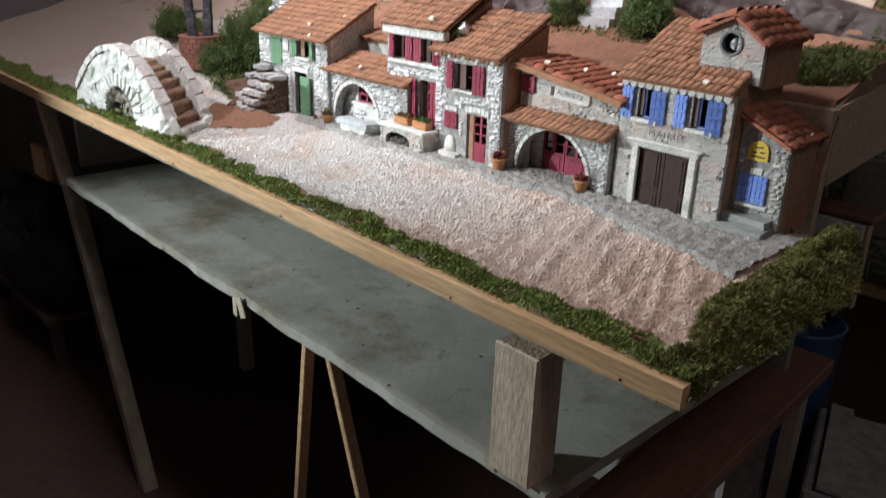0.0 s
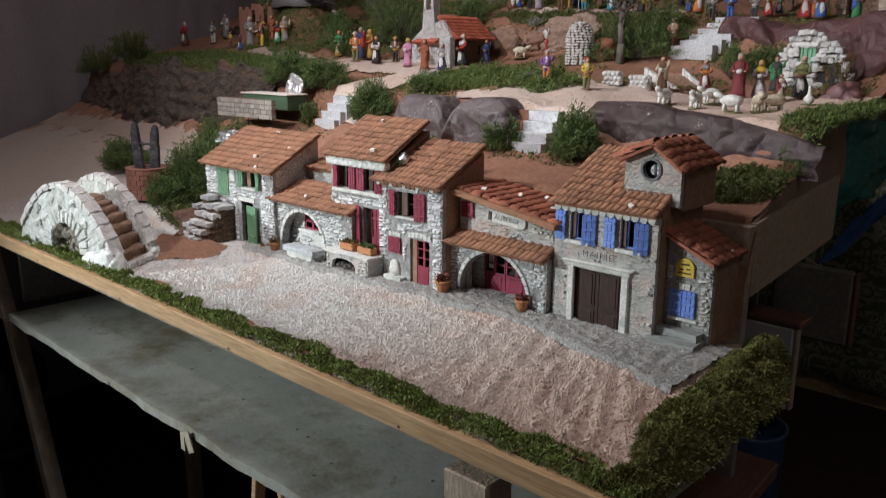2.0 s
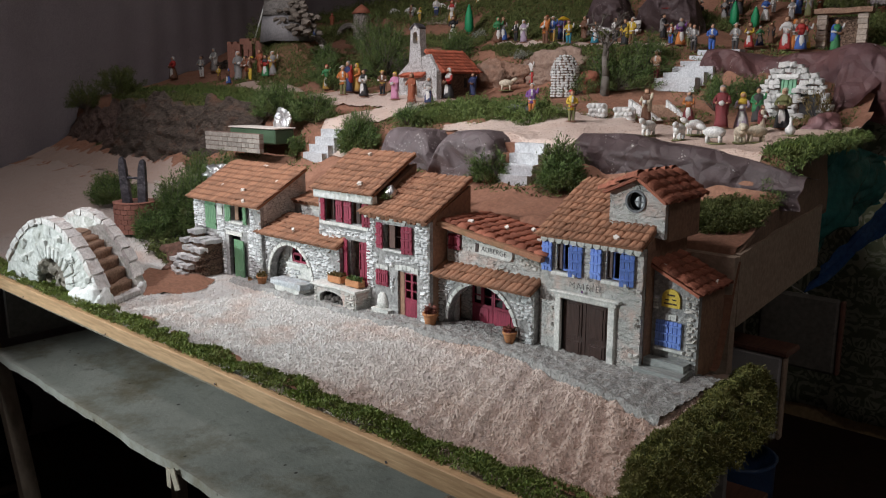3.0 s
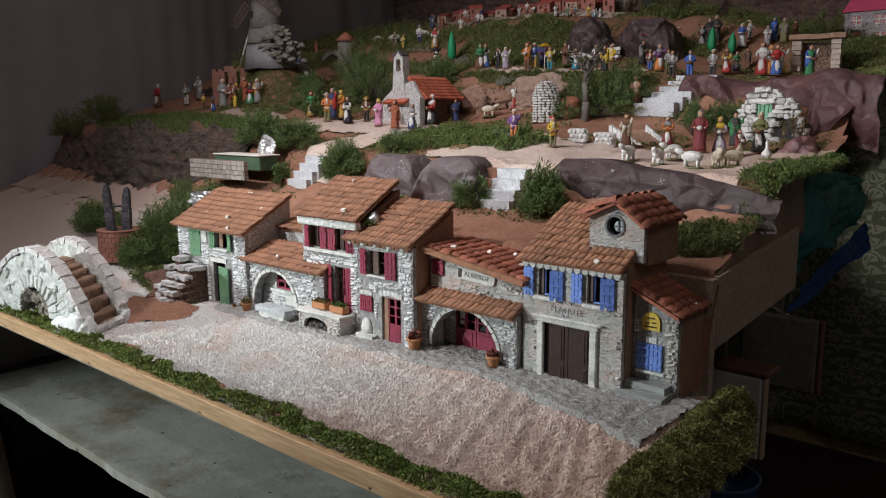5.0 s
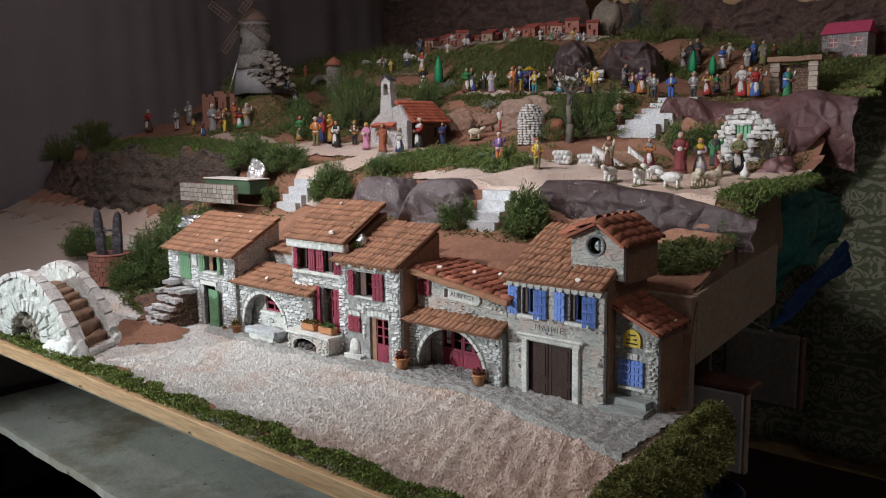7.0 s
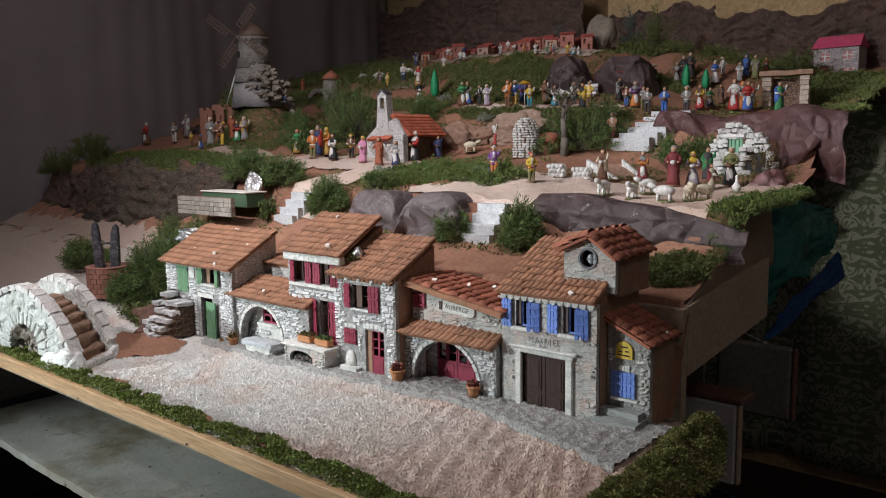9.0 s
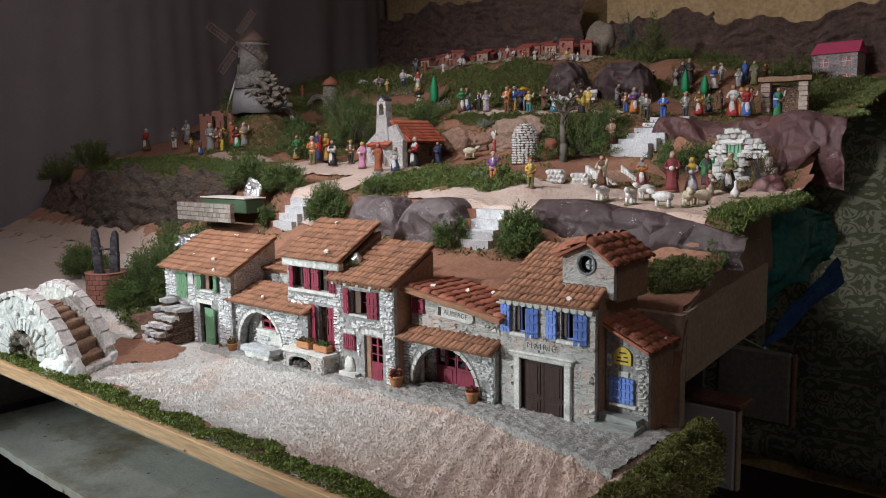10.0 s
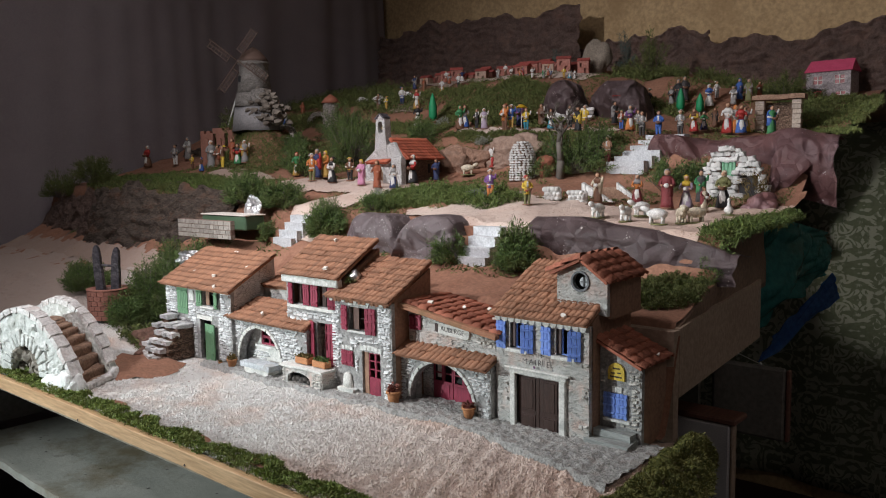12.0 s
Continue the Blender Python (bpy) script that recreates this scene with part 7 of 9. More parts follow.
# ---- crumpled rock paper
def rock_sheet(name, x0, x1, y_at, z_low, z_high, mats, label, seed, nx=70, nz=26, bulge=0.03, ridge=0.02, lean=0.02, freq=(5, 6, 9), slant=0.0):
    """Painted paper hung over a step of the terraces, crumpled into rock: from z_low(x) to z_high(x), then back over the top."""
    bm = bmesh.new()
    rows = []
    for i in range(nx + 1):
        x = x0 + (x1 - x0) * i / nx
        row = []
        for k in range(nz + 1):
            v = k / nz
            if v < 0.72:
                u = v / 0.72
                y = y_at(x) - lean * (1 - u) - bulge * math.sin(math.pi * u) * (0.6 + 0.4 * noise.noise(Vector((x * 9, 0, seed))))
                z = z_low(x) + (z_high(x) - z_low(x)) * math.sin(u * math.pi / 2) ** 0.8
            else:
                u = (v - 0.72) / 0.28
                y = y_at(x) + 0.055 * u
                z = z_high(x) - 0.006 * u
            p = Vector((x * freq[0] + z * 3.0, y * freq[1], z * freq[2] + seed))
            r = 1 - 2.4 * abs(noise.noise(p)) ** 0.8
            r2 = 1 - 2.4 * abs(noise.noise(p * 2.3 + Vector((5, 1, 2)))) ** 0.8
            edge = min(1, v * 6)
            row.append(bm.verts.new((x + 0.3 * ridge * r2 * edge + slant * (z - z_high(x)) * (i / nx), y - ridge * (0.6 * r + 0.35 * r2) * edge, z + 0.45 * ridge * noise.noise(p * 1.4) * edge)))
        rows.append(row)
    for a, c in zip(rows, rows[1:]):
        for k in range(nz):
            bm.faces.new((a[k], c[k], c[k + 1], a[k + 1]))
    bmesh.ops.solidify(bm, geom=bm.faces[:], thickness=0.0015)
    return solid(name, bm, mats, label, "rock", smooth=True)


rock_sheet("paper_rock", -1.03, -0.815, lambda x: 0.695, lambda x: 0.195, lambda x: 0.200 + 0.092 * max(0.0, 1 - ((x + 0.9225) / 0.1075) ** 4), SPECKLED, "grey-mauve crumpled paper rock with pale specks", 1.0, 70, 34, 0.03, 0.018, freq=(9, 9, 10))
rock_sheet("paper_rock", -0.835, -0.655, lambda x: 0.69, lambda x: 0.195, lambda x: 0.200 + 0.094 * max(0.0, 1 - ((x + 0.745) / 0.09) ** 4), SPECKLED, "rounded grey-mauve paper rock with pale specks", 4.0, 70, 34, 0.035, 0.018, freq=(9, 9, 10))
rock_sheet("paper_rock", -0.52, -0.105, lambda x: 0.735 + 0.01 * math.sin(9 * x), lambda x: 0.185 + 0.05 * max(0, x + 0.25), lambda x: 0.246 + 0.048 * min(1.0, max(0.0, (-0.12 - x) / 0.30)) ** 0.8, ROCK_PAPER, "dark mauve paper draped over the terrace edge as rock", 7.0, 80, 30, 0.020, 0.020, freq=(5, 8, 15))
rock_sheet("paper_rock", -0.60, -0.13, lambda x: 1.44 + 0.02 * math.sin(11 * x), lambda x: 0.325 - 0.25 * max(0, x + 0.28), lambda x: 0.462 + 0.006 * math.sin(17 * x), ROCK_RED, "large red-brown crumpled paper cliff above the hut", 11.0, 80, 34, 0.05, 0.034, 0.03, freq=(7, 7, 6))
rock_sheet("paper_rock", -0.262, -0.140, lambda x: 1.42 + 0.3 * max(0, x + 0.24), lambda x: 0.285 + 0.10 * max(0, -0.2 - x), lambda x: 0.458 - 4.0 * max(0.0, x + 0.20) ** 2, ROCK_RED, "red-brown paper sloping down over the terrace corner", 14.0, 50, 44, 0.004, 0.020, 0.13, freq=(6, 6, 5), slant=0.75)
rock_sheet("paper_rock", -1.12, -0.98, lambda x: 1.70, lambda x: 0.52, lambda x: 0.525 + 0.14 * max(0.0, 1 - ((x + 1.05) / 0.07) ** 4), ROCK_PAPER, "dark paper boulder beside the green hill", 17.0, 40, 30, 0.05, 0.030, freq=(9, 9, 10))
rock_sheet("paper_rock", -0.99, -0.78, lambda x: 1.76, lambda x: 0.53, lambda x: 0.535 + 0.12 * max(0.0, 1 - ((x + 0.885) / 0.105) ** 4), ROCK_PAPER, "dark paper rock ledge behind the square", 19.0, 54, 30, 0.05, 0.030, freq=(9, 9, 10))
crumpled("paper_rock", (-0.245, 1.215, 0.296), (0.034, 0.045, 0.024), ROCK_RED, "crumpled red-brown paper at the terrace corner", "rock", 24, 2.2, 4, 0.5)
moss_stuff("moss_gap", land_moss(ell(-0.155, 0.80, 0.035, 0.06), -0.2, -0.12, 0.72, 0.88), 1500, 0.010, 0.0018, MOSS, "moss at the corner of the terrace", 12, 0.012)


# ---- cork bark
def bark_slab(name, at, w, h, d, label, seed, turn=0, lean=0.0, mats=BARK):
    bm = bmesh.new()
    nx, nz = 130, 60
    rows = []
    for i in range(nx + 1):
        u = i / nx
        row = []
        for k in range(nz + 1):
            v_ = k / nz
            p = Vector((u * w * 9, v_ * h * 9, seed))
            rid = 1 - 2 * abs(noise.noise(Vector((p.x * 0.7, p.y * 2.2, seed))))
            f2 = 1 - 2 * abs(noise.noise(Vector((p.x * 2.4, p.y * 4.1, seed + 3))))
            prof = math.sin(math.pi * min(1, max(0, u))) ** 0.35
            y = -d * (0.45 * prof + 0.20 * rid + 0.16 * f2 + 0.18 * noise.noise(p * 3.0) + 0.13 * (1 - 2 * abs(noise.noise(Vector((p.x * 6.0, p.y * 3.0, seed + 7))))) + 0.07 * noise.noise(p * 14.0))
            y *= min(1.0, 0.3 + 2.8 * v_)
            hh = h * (0.80 + 0.14 * noise.noise(Vector((u * 4.5 + seed, 0, 0))) + 0.07 * noise.noise(Vector((u * 15 + seed, 2, 0))))
            row.append(bm.verts.new(((u - 0.5) * w, y + lean * v_ * h + (0.06 * d if k in (0, nz) else 0), v_ * hh)))
        rows.append(row)
    for a, c in zip(rows, rows[1:]):
        for k in range(nz):
            bm.faces.new((a[k], c[k], c[k + 1], a[k + 1]))
    bmesh.ops.solidify(bm, geom=bm.faces[:], thickness=0.012)
    return solid(name, bm, mats, label, "bark", "bark rocks", m=pose(*at, 0, 0, turn), smooth=True)


bark_slab("bark_rock", (-1.85, 0.60, 0.045), 0.70, 0.370, 0.045, "slab of dark cork bark standing as a cliff", 2.0, 4, 0.3)
bark_slab("bark_rock", (-2.37, 0.565, 0.0), 0.66, 0.40, 0.045, "slab of reddish cork bark at the curtain", 5.0, -4, 0.45, BARK_RED)
bark_slab("bark_rock", (-1.62, 0.70, 0.19), 0.30, 0.15, 0.05, "broken piece of cork bark above the cliff", 8.0, 6, 0.4)
bark_slab("bark_rock", (-2.15, 0.78, 0.26), 0.50, 0.12, 0.05, "low ridge of cork bark under the moss", 9.0, 4, 0.4)
bark_slab("bark_rock", (-2.25, 1.20, 0.40), 0.70, 0.10, 0.05, "low ridge of reddish bark behind the figures", 12.0, -4, 0.4)
bark_slab("bark_rock", (-2.02, 2.40, 0.70), 1.20, 0.46, 0.08, "tall slab of brown cork bark against the back wall", 15.0, 0, 0.1, BARK_RED)
bark_slab("bark_rock", (-1.18, 2.46, 0.66), 0.60, 0.30, 0.07, "reddish cork bark against the back wall", 18.0, 0, 0.1, BARK_RED)
bark_slab("bark_rock", (-0.58, 2.44, 0.56), 0.95, 0.36, 0.07, "broad grey cork bark against the back wall", 21.0, 2, 0.1, BARK_RED)
crumpled("boulder", (-1.225, 2.20, 0.79), (0.052, 0.045, 0.072), plain("pale_boulder", (0.20, 0.165, 0.13), (0.28, 0.24, 0.19), 30, 0.9, 0.002, 150), "pale angular boulder behind the hamlet", "rock", 9, 1.6, 4, 0.5)
crumpled("boulder", (-1.95, 1.27, 0.455), (0.08, 0.05, 0.055), plain("grey_cave_rock", (0.24, 0.21, 0.18), (0.33, 0.29, 0.25), 60, 0.9, 0.003, 150), "grey rock with a small cave below the mill", "rock", 4, 2.0, 4, 0.4)
crumpled("boulder", (-1.20, 1.31, 0.385), (0.10, 0.04, 0.055), plain("orange_rock", (0.26, 0.14, 0.09), (0.36, 0.23, 0.165), 50, 0.9, 0.004, 150, third=(0.17, 0.12, 0.09)), "pale orange rock behind the chapel", "rock", 14, 3.6, 5, 0.8)
crumpled("boulder", (-1.02, 1.36, 0.41), (0.12, 0.04, 0.050), plain("tan_rock", (0.27, 0.175, 0.13), (0.38, 0.275, 0.215), 50, 0.9, 0.004, 150, third=(0.18, 0.12, 0.09)), "tan rock behind the round stone hut", "rock", 15, 3.6, 5, 0.8)
crumpled("boulder", (-0.855, 1.28, 0.37), (0.035, 0.03, 0.045), plain("rust_rock", (0.22, 0.07, 0.04), (0.32, 0.12, 0.07), 50, 0.9, 0.003, 150), "rust-red rock beside the round stone hut", "rock", 16, 2.0, 4, 0.4)
crumpled("boulder", (-0.83, 0.955, 0.325), (0.05, 0.03, 0.014), plain("slate_rock", (0.08, 0.08, 0.10), (0.14, 0.13, 0.16), 50, 0.8, 0.002, 150), "dark slate slab under a figurine", "rock", 17, 2.0, 3, 0.4)
TARP_G = plain("green_plastic_sheet", (0.035, 0.24, 0.23), (0.07, 0.36, 0.34), 14, 0.25, 0.004, 60)
TARP_B = plain("blue_plastic_sheet", (0.03, 0.10, 0.32), (0.05, 0.16, 0.46), 14, 0.25, 0.004, 60)


def tarp(name, a, b, c, d, mats, label, seed, deep=1.0):
    """A crumpled plastic sheet hanging between four corners, in long sharp folds."""
    a, b, c, d = Vector(a), Vector(b), Vector(c), Vector(d)
    n = (b - a).cross(d - a).normalized()
    bm = bmesh.new()
    N = 56
    rows = []
    for i in range(N + 1):
        row = []
        for j in range(N + 1):
            u, v_ = i / N, j / N
            p = a.lerp(b, u).lerp(d.lerp(c, u), v_)
            q = Vector((u * 1.9 + v_ * 1.5, v_ * 0.9 - u * 0.5, seed))
            fold = 0.035 * (1 - 2 * abs(noise.noise(q * 1.3))) + 0.012 * (1 - 2 * abs(noise.noise(q * 3.1 + Vector((2, 0, 0))))) + 0.003 * noise.noise(Vector((u * 16, v_ * 16, seed)))
            row.append(bm.verts.new(p + n * fold * deep))
        rows.append(row)
    for r0, r1 in zip(rows, rows[1:]):
        for j in range(N):
            bm.faces.new((r0[j], r1[j], r1[j + 1], r0[j + 1]))
    bmesh.ops.solidify(bm, geom=bm.faces[:], thickness=0.001)
    return solid(name, bm, mats, label, "plastic sheet", smooth=True)


tarp("plastic_sheet", (-0.235, 1.24, 0.275), (-0.230, 1.78, 0.190), (-0.258, 1.93, 0.045), (-0.330, 1.36, -0.040), TARP_G, "crumpled dark green plastic sheet hanging off the terrace", 2.0)
tarp("plastic_sheet", (-0.330, 1.62, -0.085), (-0.262, 1.94, 0.060), (-0.248, 1.95, -0.015), (-0.352, 1.57, -0.155), TARP_B, "blue plastic sheet hanging below the green one", 6.0, 0.35)
bm = bmesh.new()
lathe(bm, [(0.002, -0.004), (0.005, 0.0), (0.004, 0.005), (0.001, 0.008)], 10, 0, Matrix.Translation((-0.351, 1.565, -0.152)))
rod(bm, (-0.351, 1.565, -0.150), (-0.325, 1.30, -0.060), 0.0012, 0.0012, 5)
solid("tie_string", bm, DRESSED, "knotted pale string tying the plastic sheet", "string")
bm = bmesh.new()
box(bm, -2.66, -0.55, 0.60, 2.55, -0.05, -0.03)
solid("terrace_base", bm, WOOD_GREY, "boards carrying the terraces", "boards", kind="structure")


# ---- buildings of the terraces
CHAPEL_TILE = plain("vermilion_tile", (0.40, 0.090, 0.048), (0.52, 0.145, 0.078), 70, 0.75, 0.001, 420, spread=0.22)


def chapel():
    z0 = 0.336
    c = thing("miniature_chapel", (-1.335, 1.055, z0), "miniature white stone chapel with a bell gable and red tiled roof", "miniature chapel")
    w, d, he, hr = 0.148, 0.155, 0.088, 0.140
    mid = 0.088
    front = pierced_wall([(0, 0), (w, 0), (w, he), (mid + 0.03, hr - 0.01), (mid - 0.045, hr - 0.03), (0, he - 0.01)], [arch_loop(0.040, 0.072, 0.001, 0.062)], 0, 0.010)
    part("front_wall", front, STONE_WHITE, c)
    boxed("side_wall", w - 0.008, w, 0.010, d, 0, he, STONE_DARK, c, "brown rubble side wall")
    boxed("side_wall", 0, 0.008, 0.010, d, 0, he - 0.012, STONE_DARK, c)
    boxed("back_wall", 0.008, w - 0.008, d - 0.008, d, 0, he, STONE_DARK, c)
    boxed("door_back", 0.036, 0.076, 0.020, 0.022, 0, 0.066, STEP_BROWN, c, "brown door in the arch")
    arch_blocks(c, 0.056, 0.046, 0.016, 0, 7, BRIDGE_WHITE, 0.006)
    boxed("buttress", w - 0.030, w + 0.006, -0.010, 0.012, 0, he - 0.002, STONE_WHITE, c, "white stone corner buttress", 0.002)
    tiled_roof(c, (0.020, -0.020, 0.070), (1, 0, 0), Vector((0, 1, 0.5)).normalized(), 0.085, 0.022, 1, 9, CHAPEL_TILE, "porch_roof", seed=37)
    # bell gable
    gable = pierced_wall([(0.040, 0.070), (0.094, 0.070), (0.086, 0.160), (0.084, 0.196), (0.066, 0.208), (0.050, 0.196), (0.048, 0.160)], [arch_loop(0.058, 0.076, 0.158, 0.190)], -0.002, 0.022)
    part("bell_gable", gable, STONE_WHITE, c)
    for sx in (0.050, 0.084):
        boxed("gable_cap", -0.002, 0.020, -0.006, 0.026, 0, 0.004, STEEL, c, "grey slate cap", 0.001, m=pose(sx if sx < 0.06 else 0.066, 0, 0.196 if sx < 0.06 else 0.209, 0, -36 if sx < 0.06 else 36, 0))
    bm = bmesh.new()
    lathe(bm, [(0.0065, 0), (0.005, 0.004), (0.0038, 0.010), (0.001, 0.013)], 10, 0, Matrix.Translation((0.067, 0.010, 0.168)))
    part("bell", bm, plain("bronze", (0.30, 0.20, 0.07), (0.40, 0.28, 0.10), 90, 0.4, 0.0003, 300, metal=0.8), c, "little bronze bell")
    upw = Vector((-(w - mid), 0, hr - he)).normalized()
    tiled_roof(c, (w + 0.014, 0.008, he - 0.008), (0, 1, 0), upw, d + 0.004, 0.092, 7, 13, CHAPEL_TILE, "roof", seed=41)
    upw = Vector((mid, 0, hr - he + 0.012)).normalized()
    tiled_roof(c, (-0.006, d + 0.008, he - 0.014), (0, -1, 0), upw, d, 0.104, 7, 13, CHAPEL_TILE, "roof", seed=43)
    # black blocks on the wall, painted shade of two slits
    for x in (0.040, 0.110):
        boxed("window_slit", w - 0.001, w + 0.0015, x, x + 0.010, 0.040, 0.066, VOID_SHADE, c)
    return c


chapel()


def stone_hut():
    """The front of a shepherd's hut, laid in single white stones."""
    h = thing("stone_hut", (-0.418, 1.300, 0.300), "white dry-stone hut front with a small green door", "miniature hut", turn=-6)
    w, top_h = 0.160, 0.128

    def roof_line(x):
        u = (x - w * 0.46) / (w * 0.56)
        return top_h * (1 - 0.62 * abs(u) ** 2.2)

    boxed("core", 0.022, w - 0.022, 0.012, 0.030, 0, 0.086, STONE_DARK, h, "dark core of the wall")
    rng = random.Random(5)
    z = 0.0
    row = 0
    meshes = []
    for k in range(6):
        bm = bmesh.new()
        box(bm, 0, 1, 0, 1, 0, 1)
        bmesh.ops.bevel(bm, geom=bm.edges[:], offset=0.14, segments=1, affect="EDGES")
        rough(bm, 0.30, 2.3, k * 3.0)
        meshes.append(mesh_of(bm, "stone", HUT_STONE))
    while z < top_h:
        hgt = rng.uniform(0.007, 0.013)
        x = rng.uniform(-0.006, 0.0)
        while x < w:
            wd = rng.uniform(0.008, 0.026)
            cx, cz = x + wd / 2, z + hgt / 2
            door = 0.052 < cx < 0.088 and 0.060 < cz < 0.098
            hollow = 0.098 < cx < 0.140 and cz < 0.062
            if cz < roof_line(cx) and not door and not hollow:
                st = part("stone", meshes[rng.randrange(6)], None, h)
                st.matrix_basis = pose(x, rng.uniform(-0.003, 0.002), z + rng.gauss(0, 0.0012), rng.gauss(0, 4), rng.gauss(0, 5), rng.gauss(0, 4)) @ Matrix.Diagonal((wd * 0.97, 0.018, hgt * rng.uniform(0.85, 1.15), 1))
            x += wd
        z += hgt
        row += 1
    boxed("lintel", 0.045, 0.094, -0.003, 0.012, 0.098, 0.106, HUT_STONE, h, "", 0.001)
    boxed("door_leaf", 0.054, 0.087, 0.004, 0.008, 0.061, 0.097, plain("pale_green_paint", (0.16, 0.36, 0.22), (0.24, 0.46, 0.30), 90), h, "pale green door")
    for k in range(3):
        boxed("door_bar", 0.058 + 0.010 * k, 0.060 + 0.010 * k, 0.002, 0.0042, 0.062, 0.096, plain("green_bar", (0.10, 0.26, 0.15), (0.14, 0.32, 0.19), 90), h)
    # black sheet painting the shade inside the hollow
    boxed("hollow_back", 0.095, 0.145, 0.0115, 0.0135, 0, 0.070, VOID_SHADE, h)
    return h


HUT_STONE = plain("white_hut_stone", (0.68, 0.66, 0.63), (0.86, 0.85, 0.82), 60, 0.9, 0.0015, 240, spread=0.12)
stone_hut()


def round_hut():
    x, y = -0.905, 1.245
    t = thing("round_stone_hut", (x, y, ground(x, y) - 0.006), "domed round hut of pale dry stone", "miniature hut")
    rng = random.Random(8)
    bm = bmesh.new()
    lathe(bm, [(0.036, 0), (0.035, 0.05), (0.031, 0.080), (0.022, 0.098), (0.010, 0.106)], 20)
    part("core", bm, STONE_DARK, t, "dark joints")
    meshes = []
    for k in range(5):
        sb = bmesh.new()
        bmesh.ops.create_icosphere(sb, subdivisions=1, radius=0.5)
        rough(sb, 0.22, 2.1, k * 2.7)
        meshes.append(mesh_of(sb, "stone", HUT_STONE))
    z = 0.004
    while z < 0.108:
        r = 0.0365 if z < 0.055 else 0.0365 * math.sqrt(max(0.02, 1 - ((z - 0.055) / 0.056) ** 2))
        n = max(4, int(2 * math.pi * r / 0.0110))
        for i in range(n):
            a = 2 * math.pi * (i + rng.random() * 0.5) / n
            if abs(math.degrees(a) - 215) < 14 and z < 0.055:
                continue
            st = part("stone", meshes[rng.randrange(5)], None, t)
            st.matrix_basis = pose(r * math.cos(a), r * math.sin(a), z, 0, 0, math.degrees(a)) @ Matrix.Diagonal((0.0065, 0.0120 * rng.uniform(0.8, 1.25), 0.0074 * rng.uniform(0.8, 1.2), 1))
        z += 0.0068
    return t


round_hut()


def ramp_with_rails():
    r = thing("ramp", (-0.60, 1.10, 0.290), "little brown ramp between two white stone parapets", "ramp")
    for (xa, ya, za), (xb, yb, zb), th in (((-0.065, 0.065, 0.060), (0.048, 0.035, 0.008), 0.014), ((0.012, 0.100, 0.060), (0.072, 0.108, 0.012), 0.010)):
        n = 9
        for i in range(n):
            u0, u1 = i / n, (i + 0.94) / n
            bm = bmesh.new()
            pts = [(xa + (xb - xa) * u, ya + (yb - ya) * u, za + (zb - za) * u) for u in (u0, u1)]
            lo = []
            for px_, py_, pz_ in pts:
                lo += [bm.verts.new((px_, py_ - th / 2, max(-0.006, pz_ - 0.040))), bm.verts.new((px_, py_ + th / 2, max(-0.006, pz_ - 0.040))), bm.verts.new((px_, py_ + th / 2, pz_)), bm.verts.new((px_, py_ - th / 2, pz_))]
            a, b = lo[:4], lo[4:]
            bm.faces.new(a[::-1]), bm.faces.new(b)
            for e in range(4):
                bm.faces.new((a[e], a[(e + 1) % 4], b[(e + 1) % 4], b[e]))
            rough(bm, 0.0016, 130, i * 2 + xa * 50)
            part("parapet_stone", bm, HUT_STONE, r, "", bevel=0.0008)
    bm = bmesh.new()
    v = [bm.verts.new(p) for p in ((-0.060, 0.070, 0.046), (0.010, 0.096, 0.048), (0.078, 0.104, 0.002), (0.054, 0.042, 0.0), (-0.060, 0.070, 0.0), (0.010, 0.096, 0.0))]
    bm.faces.new((v[0], v[3], v[2], v[1])), bm.faces.new((v[0], v[4], v[3])), bm.faces.new((v[1], v[2], v[5])), bm.faces.new((v[0], v[1], v[5], v[4]))
    part("slope", bm, STEP_BROWN, r)
    return r


ramp_with_rails()
for x0, y0, x1 in ((-0.700, 1.035, -0.652), (-0.640, 1.048, -0.588)):
    g = thing("low_stone_wall", (x0, y0, ground(x0, y0) - 0.004), "low pale stone wall with rounded stones", "wall", "low walls of the terrace")
    boxed("core", 0, x1 - x0, 0, 0.016, 0, 0.034, STONE_GREY, g, "", 0.006)
    rng = random.Random(int(-x0 * 100))
    sb = bmesh.new()
    bmesh.ops.create_icosphere(sb, subdivisions=2, radius=0.5)
    rough(sb, 0.15, 2.5, 4)
    me = mesh_of(sb, "stone", HUT_STONE, True)
    for j in range(3):
        for i in range(4):
            part("stone", me, None, g).matrix_basis = pose(0.006 + 0.0115 * i + 0.005 * (j % 2), 0.0, 0.006 + 0.011 * j, rng.uniform(0, 360), 0, rng.uniform(0, 360)) @ Matrix.Diagonal((0.013, 0.010, 0.012, 1))


